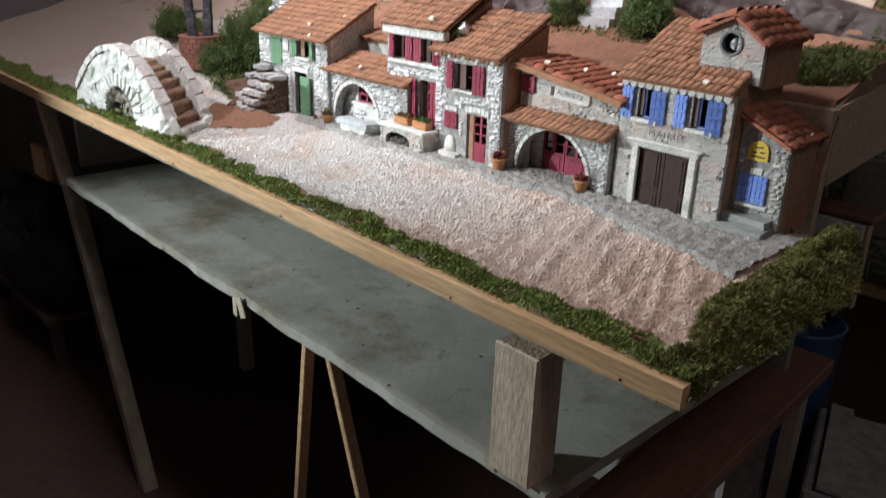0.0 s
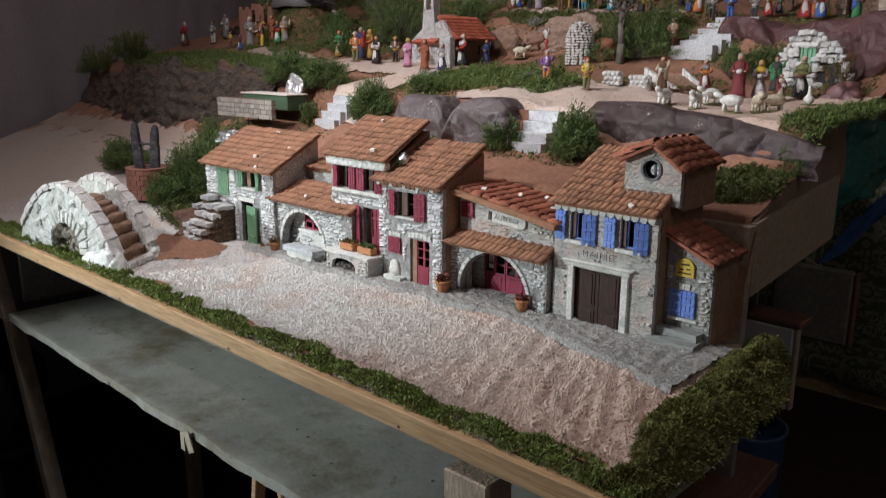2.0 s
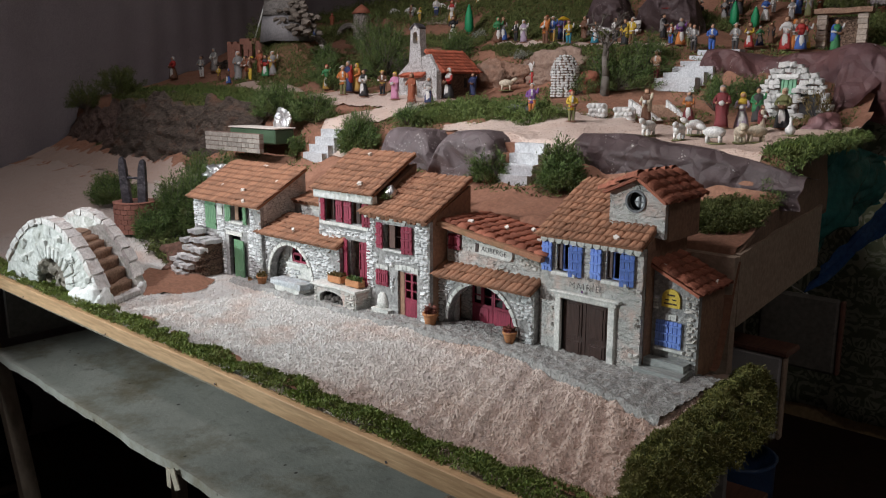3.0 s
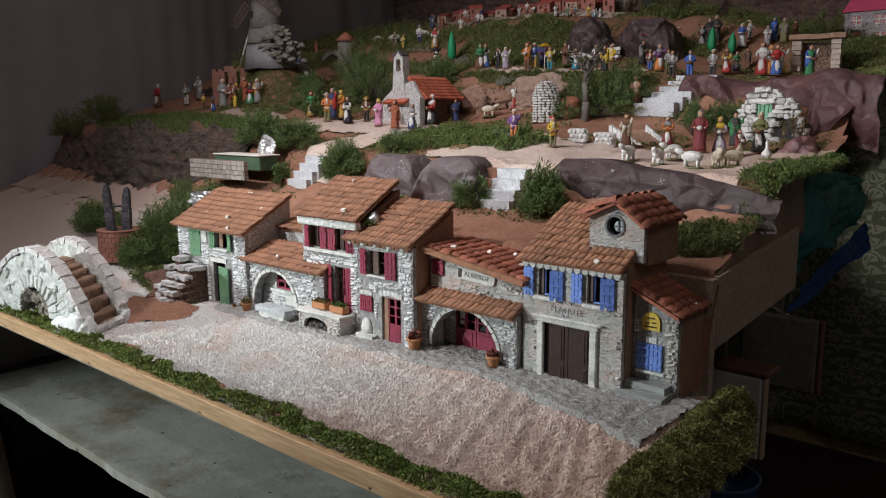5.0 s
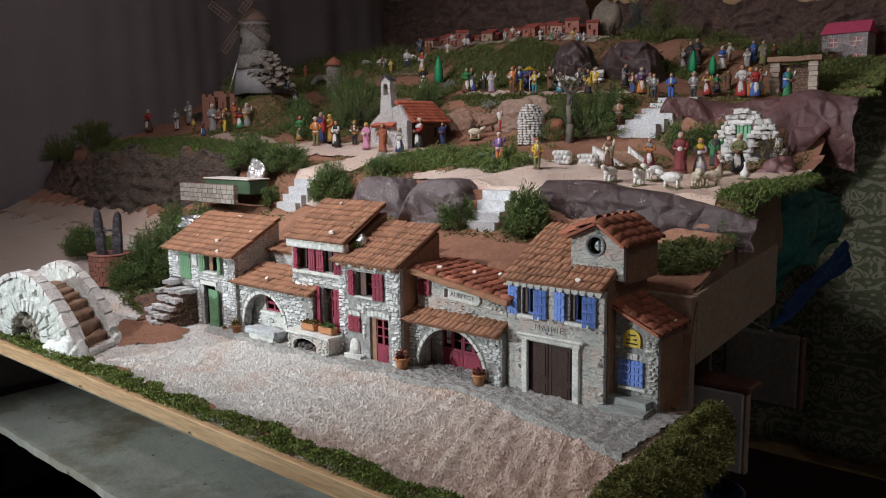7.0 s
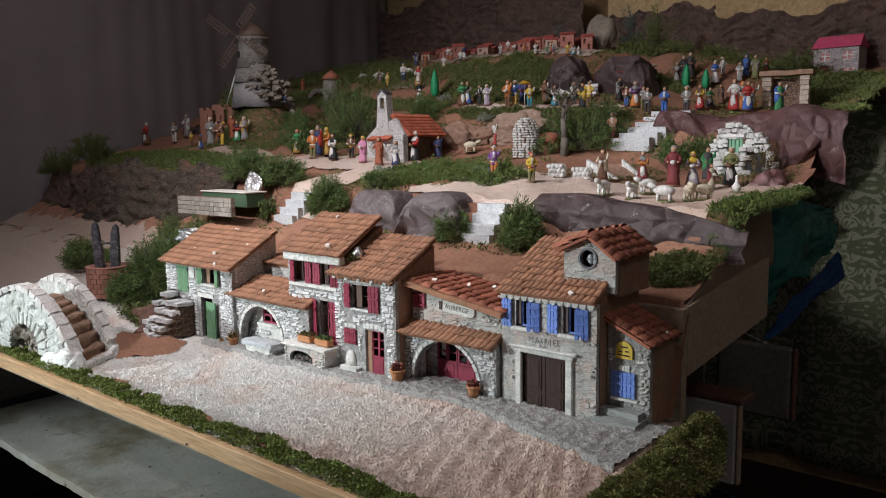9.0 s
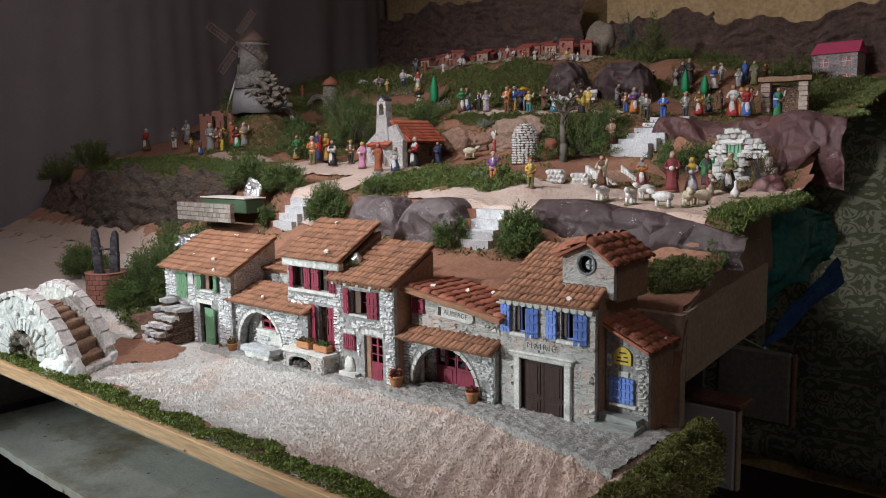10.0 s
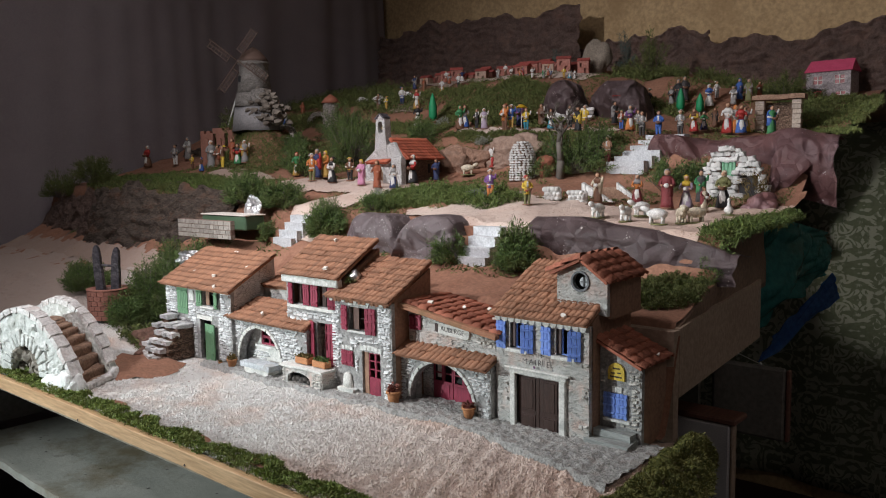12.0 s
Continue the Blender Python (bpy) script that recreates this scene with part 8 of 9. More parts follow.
def fort():
    x, y = -2.225, 1.075
    f = thing("toy_fort", (x, y, ground(x, y) - 0.01), "small red-brown crenellated fort with two dark openings", "toy fort", turn=24)
    FORT = plain("fort_clay", (0.24, 0.105, 0.075), (0.33, 0.155, 0.11), 60, 0.85, 0.001, 200)
    out = [(0, 0), (0.15, 0), (0.15, 0.155), (0.132, 0.155), (0.132, 0.146), (0.122, 0.146), (0.122, 0.155), (0.102, 0.155), (0.102, 0.146), (0.092, 0.146), (0.092, 0.155), (0.052, 0.155), (0.052, 0.138), (0.042, 0.138), (0.042, 0.145), (0.026, 0.145), (0.026, 0.136), (0.016, 0.136), (0.016, 0.145), (0, 0.145)]
    part("front_wall", pierced_wall(out, [rect_loop(0.052, 0.066, 0.070, 0.135), rect_loop(0.100, 0.114, 0.080, 0.135)], 0, 0.012), FORT, f)
    for a in (0.0, 0.140):
        boxed("side_wall", a, a + 0.010, 0.012, 0.06, 0, 0.140, FORT, f)
    boxed("back_wall", 0.010, 0.140, 0.05, 0.06, 0, 0.132, FORT, f)
    for a in (0.022, 0.076, 0.124):
        boxed("buttress", a, a + 0.012, -0.006, 0.0, 0, 0.118, FORT, f, "", 0.001)
    return f


fort()


SAIL_DARK = plain("dark_sail_lath", (0.085, 0.050, 0.038), (0.13, 0.08, 0.06), 60)


def windmill():
    x, y = -2.015, 1.17
    z = ground(x, y) - 0.012
    w = thing("toy_windmill", (x, y, z), "grey stone toy windmill with brown sails on a rocky base", "toy windmill")
    GREY = masonry("mill_rubble", (0.40, 0.37, 0.34), (0.28, 0.265, 0.245), (0.15, 0.135, 0.12), cell=(120, 120, 260))
    MILL_ROCK = plain("brown_mill_rock", (0.11, 0.092, 0.075), (0.20, 0.17, 0.14), 60, 0.9, 0.002, 200, spread=0.2)
    bm = bmesh.new()
    lathe(bm, [(0.112, -0.02), (0.100, 0.035), (0.092, 0.070)], 18, 0, None, 0.62)
    rough(bm, 0.006, 30, 3)
    part("base", bm, plain("pale_grey_render", (0.22, 0.215, 0.22), (0.30, 0.29, 0.29), 20, 0.9, 0.001, 200), w, "smooth grey rendered base")
    bm = bmesh.new()
    lathe(bm, [(0.092, 0.068), (0.082, 0.090), (0.078, 0.122), (0.062, 0.126)], 18, 0, None, 0.7)
    rough(bm, 0.008, 45, 6)
    part("plinth", bm, GREY, w, "rough stone plinth")
    bm = bmesh.new()
    lathe(bm, [(0.060, 0.115), (0.054, 0.17), (0.051, 0.212), (0.056, 0.215), (0.056, 0.222), (0.046, 0.224)], 20)
    part("tower", bm, GREY, w)
    bm = bmesh.new()
    lathe(bm, [(0.054, 0.2225), (0.046, 0.238), (0.024, 0.262), (0.002, 0.276)], 16)
    part("cap", bm, plain("mill_cap", (0.085, 0.05, 0.038), (0.13, 0.08, 0.06), 80), w, "reddish brown thatched cap")
    # black block on the tower, painted shade of a slit
    boxed("window_slit", -0.014, -0.005, -0.058, -0.050, 0.150, 0.172, VOID_SHADE, w)
    for i in range(80):
        rr = random.Random(i)
        u = rr.uniform(0, 1)
        p = Vector((0.03 + 0.17 * u, rr.uniform(-0.06, 0.0), rr.uniform(0.0, 0.128 - 0.085 * u * u)))
        bm = bmesh.new()
        bmesh.ops.create_icosphere(bm, subdivisions=1, radius=1)
        for v_ in bm.verts:
            v_.co = Vector((v_.co.x * rr.uniform(0.012, 0.020), v_.co.y * 0.012, v_.co.z * rr.uniform(0.007, 0.012)))
        rough(bm, 0.006, 70, i)
        part("rubble_stone", bm, MILL_ROCK, w, "", Matrix.Translation(p))
    sails = part("sail_cross", bmesh.new(), WOOD_GREY, w, "brown lattice sails", pose(0.000, -0.066, 0.222, 0, 0, 36))
    for k in range(4):
        bm = bmesh.new()
        rod(bm, (0, 0, 0), (0.125, 0, 0), 0.0022, 0.0016, 5)
        for j in range(7):
            box(bm, 0.030 + 0.014 * j, 0.0325 + 0.014 * j, -0.0008, 0.0008, -0.003, 0.026)
        box(bm, 0.028, 0.120, -0.0007, 0.0007, 0.011, 0.013)
        box(bm, 0.028, 0.120, -0.0007, 0.0007, 0.024, 0.026)
        part("sail", bm, SAIL_DARK, sails, "", pose(0, 0, 0, 0, 38 + 90 * k, 0))
    bm = bmesh.new()
    rod(bm, (0, -0.068, 0.222), (0, 0.0, 0.232), 0.004, 0.004, 8)
    part("shaft", bm, TWIG, w)
    bm = bmesh.new()
    rod(bm, (-0.075, -0.02, 0.115), (-0.140, -0.03, -0.02), 0.0035, 0.0035, 6)
    part("tail_pole", bm, DRESSED, w, "pale tail pole")
    return w


windmill()


def turret(x, y):
    t = thing("dovecote", (x, y, ground(x, y) - 0.01), "round stone dovecote with a red conical roof", "miniature tower")
    bm = bmesh.new()
    lathe(bm, [(0.034, 0), (0.030, 0.10), (0.032, 0.104)], 16)
    part("tower", bm, masonry("dovecote_rubble", (0.50, 0.45, 0.40), (0.36, 0.32, 0.29), (0.14, 0.12, 0.11)), t)
    bm = bmesh.new()
    lathe(bm, [(0.038, 0.102), (0.022, 0.122), (0.002, 0.136)], 16)
    part("roof", bm, TILE_RED, t)
    return t


turret(-1.955, 1.475)


def little_arch(x, y, r, name, label):
    a = thing(name, (x, y, ground(x, y) - 0.006), label, "miniature bridge", turn=20)
    part("arch", pierced_wall([(-r * 1.9, 0), (r * 1.9, 0)] + [(r * 1.35 * math.cos(t), 0.006 + r * 1.25 * math.sin(t)) for t in [math.pi * k / 12 for k in range(13)]], [arch_loop(-r * 0.92, r * 0.92, 0.001, r * 0.98)], 0, 0.025), masonry("arch_rubble", (0.55, 0.50, 0.44), (0.40, 0.36, 0.32), (0.16, 0.14, 0.12)), a)
    return a


little_arch(-2.06, 1.50, 0.038, "little_bridge", "tiny pale stone arch bridge")
little_arch(-1.90, 1.20, 0.032, "cave_arch", "rough stone arch over a dark cave mouth")


def parasol(x, y, h, r, mats, label, closed=True):
    p = thing("parasol", (x, y, ground(x, y) - 0.002), label, "parasol", "parasols on the square")
    bm = bmesh.new()
    rod(bm, (0, 0, 0), (0, 0, h), 0.0016, 0.0012, 6)
    part("pole", bm, DRESSED, p)
    bm = bmesh.new()
    if closed:
        rows = lathe(bm, [(r * 0.35, h * 0.16), (r, h * 0.30), (r * 0.92, h * 0.62), (r * 0.45, h * 0.88), (r * 0.06, h)], 14)
        for row in rows:
            for i, v in enumerate(row):
                if i % 2:
                    v.co.x *= 0.72
                    v.co.y *= 0.72
    else:
        lathe(bm, [(r, h * 0.86), (r * 0.96, h * 0.875), (r * 0.5, h * 0.95), (r * 0.05, h)], 10, cap=False)
        bmesh.ops.solidify(bm, geom=bm.faces[:], thickness=0.0012)
    part("canopy", bm, mats, p, "folded cloth" if closed else "open cloth")
    return p


PARASOL_G = plain("parasol_green", (0.01, 0.22, 0.085), (0.02, 0.32, 0.13), 60, 0.6)
parasol(-1.515, 1.565, 0.118, 0.016, PARASOL_G, "tall folded bright green parasol")
parasol(-0.722, 1.862, 0.085, 0.014, PARASOL_G, "folded bright green parasol by the crowd")
parasol(-0.664, 1.875, 0.072, 0.013, PARASOL_G, "smaller folded bright green parasol by the crowd")
parasol(-0.885, 1.74, 0.080, 0.042, plain("parasol_red", (0.50, 0.025, 0.02), (0.62, 0.05, 0.04), 60, 0.6), "open bright red parasol", False)
parasol(-1.118, 1.545, 0.080, 0.020, plain("parasol_yellow", (0.70, 0.45, 0.02), (0.80, 0.58, 0.05), 60, 0.6), "small open yellow umbrella", False)


def pergola():
    x, y = -0.445, 1.745
    p = thing("stone_shelter", (x, y, ground(x, y) - 0.006), "stone shelter with two piers and a flat brown roof", "miniature shelter", turn=8)
    PIER = plain("pier_stone", (0.38, 0.30, 0.24), (0.52, 0.44, 0.37), 70, 0.9, 0.001, 200, spread=0.2)
    for a in (0.0, 0.098):
        for k in range(7):
            rng = random.Random(int(a * 1000) + k)
            bm = bmesh.new()
            box(bm, a - 0.002 * rng.random(), a + 0.022 + 0.002 * rng.random(), 0, 0.024, 0.0138 * k, 0.0138 * k + 0.0128)
            rough(bm, 0.002, 90, k + a * 50)
            part("pier_stone", bm, PIER, p, "", bevel=0.001)
    bm = bmesh.new()
    box(bm, -0.008, 0.130, -0.012, 0.045, 0.0968, 0.110)
    bmesh.ops.subdivide_edges(bm, edges=bm.edges[:], cuts=3, use_grid_fill=True)
    rough(bm, 0.003, 60, 1)
    part("roof", bm, STEP_BROWN, p, "rough brown roof slab")
    boxed("back_wall", 0.02, 0.10, 0.030, 0.036, 0, 0.09, STONE_DARK, p)
    return p


pergola()


def pink_house():
    h = thing("toy_house", (-0.475, 2.31, ground(-0.47, 2.31) - 0.022), "pale toy house with a bright pink roof and red windows", "toy house", turn=-2)
    PALE = masonry("toy_house_wall", (0.60, 0.54, 0.55), (0.40, 0.35, 0.36), (0.24, 0.20, 0.21), cell=(110, 110, 190), relief=0.001)
    w, hh = 0.140, 0.102
    holes = [rect_loop(0.020, 0.052, 0.060, 0.090), rect_loop(0.088, 0.122, 0.060, 0.090), rect_loop(0.022, 0.050, 0.0, 0.046), rect_loop(0.092, 0.126, 0.010, 0.036)]
    part("front_wall", pierced_wall(rect_loop(0, w, -0.004, hh), holes, 0, 0.006), PALE, h)
    for x0, x1, z0, z1 in ((0.020, 0.052, 0.060, 0.090), (0.088, 0.122, 0.060, 0.090), (0.092, 0.126, 0.010, 0.036)):
        barred_window(h, x0, x1, z0, z1, 0.002, DRESSED, 2, 2, 0.003)
        boxed("pane", x0, x1, 0.0052, 0.0058, z0, z1, plain("red_pane", (0.22, 0.03, 0.03), (0.30, 0.05, 0.05), 90, 0.3), h)
    boxed("door", 0.023, 0.049, 0.001, 0.004, 0.0, 0.039, plain("red_toy_door", (0.40, 0.03, 0.06), (0.50, 0.05, 0.09), 90), h, "red door")
    for a in (0.0, w - 0.006):
        boxed("side_wall", a, a + 0.006, 0.006, 0.09, -0.004, hh, PALE, h)
    boxed("back_wall", 0.006, w - 0.006, 0.084, 0.09, -0.004, hh, PALE, h)
    bm = bmesh.new()
    v = [bm.verts.new(p) for p in ((-0.006, -0.008, hh), (w + 0.006, -0.008, hh), (w, 0.045, hh + 0.042), (0, 0.045, hh + 0.042), (-0.006, 0.098, hh), (w + 0.006, 0.098, hh))]
    bm.faces.new((v[0], v[1], v[2], v[3])), bm.faces.new((v[3], v[2], v[5], v[4])), bm.faces.new((v[0], v[3], v[4])), bm.faces.new((v[1], v[5], v[2])), bm.faces.new((v[0], v[4], v[5], v[1]))
    part("roof", bm, plain("pink_roof", (0.55, 0.06, 0.14), (0.66, 0.10, 0.20), 40, 0.6), h, "bright pink roof")
    return h


pink_house()

# the far hamlet of tiny red houses
HAMLET = plain("hamlet_clay", (0.30, 0.115, 0.085), (0.42, 0.19, 0.15), 60, 0.85, 0.001, 200, spread=0.25)
HAMLET_TAN = plain("hamlet_tan_clay", (0.36, 0.24, 0.18), (0.50, 0.36, 0.28), 60, 0.85, 0.001, 200, spread=0.25)
HAMLET_ROOF = plain("hamlet_roof", (0.36, 0.07, 0.06), (0.46, 0.11, 0.09), 60, 0.85, 0.001, 200, spread=0.2)


def hamlet_house(x, y, w, h, turn, wall=None, label="tiny rust-red clay house of the far hamlet"):
    wall = wall or HAMLET
    t = thing("hamlet_house", (x, y, ground(x, y) - 0.004), label, "miniature house", "houses of the hamlet", turn=turn)
    part("front_wall", pierced_wall(rect_loop(0, w, 0, h), [rect_loop(w * 0.2, w * 0.4, h * 0.55, h * 0.85), rect_loop(w * 0.6, w * 0.82, 0.001, h * 0.5)], 0, 0.005), wall, t)
    boxed("body", 0, w, 0.010, 0.04, 0, h, wall, t)
    bm = bmesh.new()
    v = [bm.verts.new(p) for p in ((-0.003, -0.004, h), (w + 0.003, -0.004, h), (w + 0.003, 0.02, h + 0.013), (-0.003, 0.02, h + 0.013), (-0.003, 0.044, h), (w + 0.003, 0.044, h))]
    bm.faces.new((v[0], v[1], v[2], v[3])), bm.faces.new((v[3], v[2], v[5], v[4])), bm.faces.new((v[0], v[3], v[4])), bm.faces.new((v[1], v[5], v[2])), bm.faces.new((v[0], v[4], v[5], v[1]))
    part("roof", bm, HAMLET_ROOF, t)


rng_h = random.Random(12)
for i in range(15):
    u = i / 14
    hamlet_house(-2.06 + 0.78 * u + rng_h.uniform(-0.02, 0.02), 2.14 + rng_h.uniform(-0.02, 0.07), rng_h.uniform(0.035, 0.055), rng_h.uniform(0.030, 0.058), rng_h.uniform(-12, 25))
for i in range(17):
    u = i / 16
    tan = i % 3 == 0
    hamlet_house(-2.04 + 0.82 * u + rng_h.uniform(-0.02, 0.02), 2.08 + 0.12 * (i % 2) + rng_h.uniform(-0.01, 0.03), rng_h.uniform(0.034, 0.058), rng_h.uniform(0.030, 0.056), rng_h.uniform(-5, 35), HAMLET_TAN if tan else None, "tiny tan clay house of the far hamlet" if tan else "tiny rust-red clay house of the far hamlet")
for x, y, lab in ((-2.12, 1.80, 0), (-2.02, 1.80, 1), (-1.92, 1.86, 2)):
    crumpled("boulder", (x, y, ground(x, y) + 0.010), (0.030, 0.02, 0.018), HUT_STONE, "small whitish stone on the far slope", "rock", 20 + lab, 2.0, 3, 0.4)
for x, y, n in ((-1.04, 1.67, 3), (-0.975, 1.70, 2), (-0.83, 1.80, 1)):
    g = thing("stone_pile", (x, y, ground(x, y) - 0.004), "pile of whitish flat stones", "stone pile", "stone piles of the square")
    for k in range(n * 3):
        rng = random.Random(k + int(x * 1000))
        bm = bmesh.new()
        box(bm, -0.02, 0.02, -0.012, 0.012, 0, 0.0105)
        rough(bm, 0.004, 60, k * 1.9)
        part("stone", bm, HUT_STONE, g, "", pose(rng.uniform(-0.012, 0.012), rng.uniform(-0.006, 0.006), 0.0062 * k, 0, 0, rng.uniform(-30, 30)), bevel=0.0012)


def bare_tree(x, y):
    t = thing("bare_tree", (x, y, ground(x, y) - 0.006), "bare grey twig standing as a leafless tree", "tree")
    rng = random.Random(4)
    bm = bmesh.new()
    pts = [Vector((0, 0, 0)), Vector((0.003, 0, 0.05)), Vector((-0.002, 0, 0.10)), Vector((0.004, 0, 0.150))]
    for k, (a, b) in enumerate(zip(pts, pts[1:])):
        rod(bm, a, b, 0.012 - 0.0024 * k, 0.012 - 0.0024 * (k + 1), 8)
    rough(bm, 0.003, 80, 2)
    part("trunk", bm, TWIG, t)
    bm = bmesh.new()

    def grow(p, d, ln, r, depth):
        q = p + d * ln
        rod(bm, p, q, r, r * 0.65, 4)
        if depth:
            for _ in range(3):
                e = (d + Vector((rng.gauss(0, 0.55), rng.gauss(0, 0.55), rng.gauss(0.1, 0.35)))).normalized()
                grow(q, e, ln * rng.uniform(0.6, 0.85), r * 0.62, depth - 1)

    for a in range(6):
        d = Vector((math.cos(a * 1.05), math.sin(a * 1.05) * 0.7, 0.9)).normalized()
        grow(pts[-1] - Vector((0, 0, 0.03 * (a % 3))), d, 0.030, 0.0034, 3)
    part("branch_crown", bm, TWIG, t)
    return t


bare_tree(-0.80, 1.27)


def twig_bush(x, y):
    t = thing("bare_shrub", (x, y, ground(x, y)), "thin bare-twigged shrub behind the chapel", "shrub")
    rng = random.Random(9)
    bm = bmesh.new()
    for i in range(26):
        a = rng.uniform(0, 6.28)
        p = Vector((0, 0, 0))
        d = Vector((math.cos(a) * 0.6, math.sin(a) * 0.4, 1)).normalized()
        for k in range(4):
            q = p + d * 0.022
            rod(bm, p, q, 0.0012 - 0.0002 * k, 0.0010 - 0.0002 * k, 4)
            p = q
            d = (d + Vector((rng.gauss(0, 0.35), rng.gauss(0, 0.35), rng.gauss(0, 0.2)))).normalized()
    part("twig_tuft", bm, TWIG, t)


twig_bush(-1.52, 1.27)


# ---- painted clay figurines: plain shapes
PALETTE = {
    "brown": (0.16, 0.075, 0.04), "red": (0.45, 0.04, 0.035), "white": (0.72, 0.70, 0.66), "grey": (0.28, 0.27, 0.26), "dark": (0.045, 0.04, 0.04),
    "yellow": (0.66, 0.45, 0.05), "blue": (0.05, 0.13, 0.42), "rust": (0.32, 0.09, 0.04), "green": (0.05, 0.24, 0.09), "ochre": (0.48, 0.29, 0.07),
    "olive": (0.16, 0.16, 0.06), "orange": (0.58, 0.20, 0.05), "navy": (0.025, 0.04, 0.12), "black": (0.018, 0.018, 0.02), "pink": (0.62, 0.27, 0.42),
    "lilac": (0.42, 0.34, 0.44), "purple": (0.20, 0.08, 0.28), "teal": (0.04, 0.25, 0.34), "cream": (0.62, 0.55, 0.42), "maroon": (0.20, 0.03, 0.035),
    "skin": (0.52, 0.30, 0.19),
}
_paints = {}


def paint(name):
    if name not in _paints:
        c = PALETTE[name]
        _paints[name] = plain("paint_" + name, tuple(k * 0.70 for k in c), tuple(min(0.9, k * 1.25) for k in c), 130, 0.5, 0.0008, 420)
    return _paints[name]


_bodies = {}


def folded(bm, rings, slot, squash=0.85, folds=7, depth=0.06, seg=21, m=None):
    """A skirt or robe: rings like lathe's, with folds that deepen towards the hem."""
    rows = lathe(bm, rings, seg, slot, m, squash)
    for j, row in enumerate(rows):
        k = depth * (1 - j / len(rows))
        for i, v in enumerate(row):
            f = 1 + k * math.sin(folds * 2 * math.pi * i / seg)
            v.co.x *= f
            v.co.y *= f


def figurine_mesh(lower, upper, hat, shape):
    key = (lower, upper, hat, shape)
    if key in _bodies:
        return _bodies[key]
    bm = bmesh.new()
    # one unit tall; slots: lower, upper, skin, hat, base, linen, hair
    code = hash_small(lower + upper + hat + shape)
    lathe(bm, [(0.17, 0), (0.165, 0.02), (0.13, 0.03)], 10, 4)
    if shape == "robe":
        folded(bm, [(0.155, 0.02), (0.145, 0.12), (0.12, 0.35), (0.105, 0.52), (0.118, 0.64), (0.135, 0.735), (0.10, 0.80), (0.04, 0.83)], 0, 0.78)
        folded(bm, [(0.150, 0.30), (0.142, 0.45), (0.150, 0.62), (0.146, 0.74), (0.11, 0.808), (0.05, 0.835)], 1, 0.72, 5, 0.05, 18, Matrix.Translation((0, 0.022, 0)))
    elif shape == "skirt":
        folded(bm, [(0.185, 0.02), (0.178, 0.10), (0.150, 0.28), (0.085, 0.48)], 0, 0.9, 8, 0.06, 24)
        lathe(bm, [(0.082, 0.47), (0.098, 0.58), (0.128, 0.72), (0.095, 0.79), (0.04, 0.83)], 12, 1, None, 0.68)
        folded(bm, [(0.105, 0.07), (0.100, 0.24), (0.055, 0.47)], 5, 0.55, 3, 0.05, 12, Matrix.Translation((0, -0.095, 0)))
        lathe(bm, [(0.145, 0.66), (0.140, 0.735), (0.10, 0.80), (0.045, 0.832)], 12, 3 if code % 2 else 1, Matrix.Translation((0, 0.012, 0)), 0.74)
    else:
        for sx in (-0.058, 0.058):
            lathe(bm, [(0.058, 0.015), (0.046, 0.06), (0.042, 0.10), (0.056, 0.26), (0.070, 0.46)], 9, 0, Matrix.Translation((sx, -0.015 * (sx > 0), 0)))
        folded(bm, [(0.125, 0.36), (0.112, 0.46), (0.108, 0.56), (0.132, 0.72), (0.095, 0.80), (0.04, 0.83)], 1, 0.68, 4, 0.04, 15)
        lathe(bm, [(0.112, 0.455), (0.114, 0.50)], 12, 3, None, 0.70)
        lathe(bm, [(0.04, 0.60), (0.05, 0.72), (0.03, 0.80)], 8, 5, Matrix.Translation((0, -0.065, 0)), 0.5)
    k = (code % 5) / 5
    for sx in (-1, 1):
        a = Vector((0.122 * sx, 0.0, 0.745))
        lifted = code % 3 == 0 and sx > 0
        b = Vector((0.172 * sx, -0.03 - 0.04 * k, 0.60 if not lifted else 0.68))
        c = Vector(((0.05 + 0.10 * k) * sx, -0.15, 0.55 + 0.06 * k)) if not lifted else Vector((0.19, -0.09, 0.86))
        rod(bm, a, b, 0.040, 0.036, 8, 1)
        rod(bm, b, c, 0.037, 0.028, 8, 1 if code % 4 else 5)
        lathe(bm, [(0.010, -0.028), (0.027, -0.010), (0.027, 0.012), (0.010, 0.028)], 7, 2, Matrix.Translation(c))
    if code % 5 == 1:
        lathe(bm, [(0.045, -0.05), (0.078, -0.02), (0.085, 0.035), (0.06, 0.04)], 10, 6, Matrix.Translation((0.02, -0.18, 0.53)))
    elif code % 5 == 2:
        rod(bm, (0.19, -0.14, 0.02), (0.17, -0.12, 0.92), 0.011, 0.009, 5, 6)
    elif code % 5 == 3:
        lathe(bm, [(0.02, -0.06), (0.06, -0.03), (0.065, 0.03), (0.02, 0.06)], 9, 5, pose(0.0, -0.17, 0.58, 0, 80, 0))
    # head: neck, face, nose, hair, then what is worn on it
    lathe(bm, [(0.030, 0.80), (0.032, 0.835), (0.050, 0.855), (0.060, 0.885), (0.061, 0.915), (0.050, 0.950), (0.018, 0.972)], 12, 2, None, 1.08)
    rod(bm, (0, -0.055, 0.905), (0, -0.074, 0.890), 0.009, 0.006, 5, 2)
    lathe(bm, [(0.050, 0.855), (0.064, 0.89), (0.064, 0.93), (0.045, 0.968), (0.012, 0.982)], 12, 6, Matrix.Translation((0, 0.016, 0)))
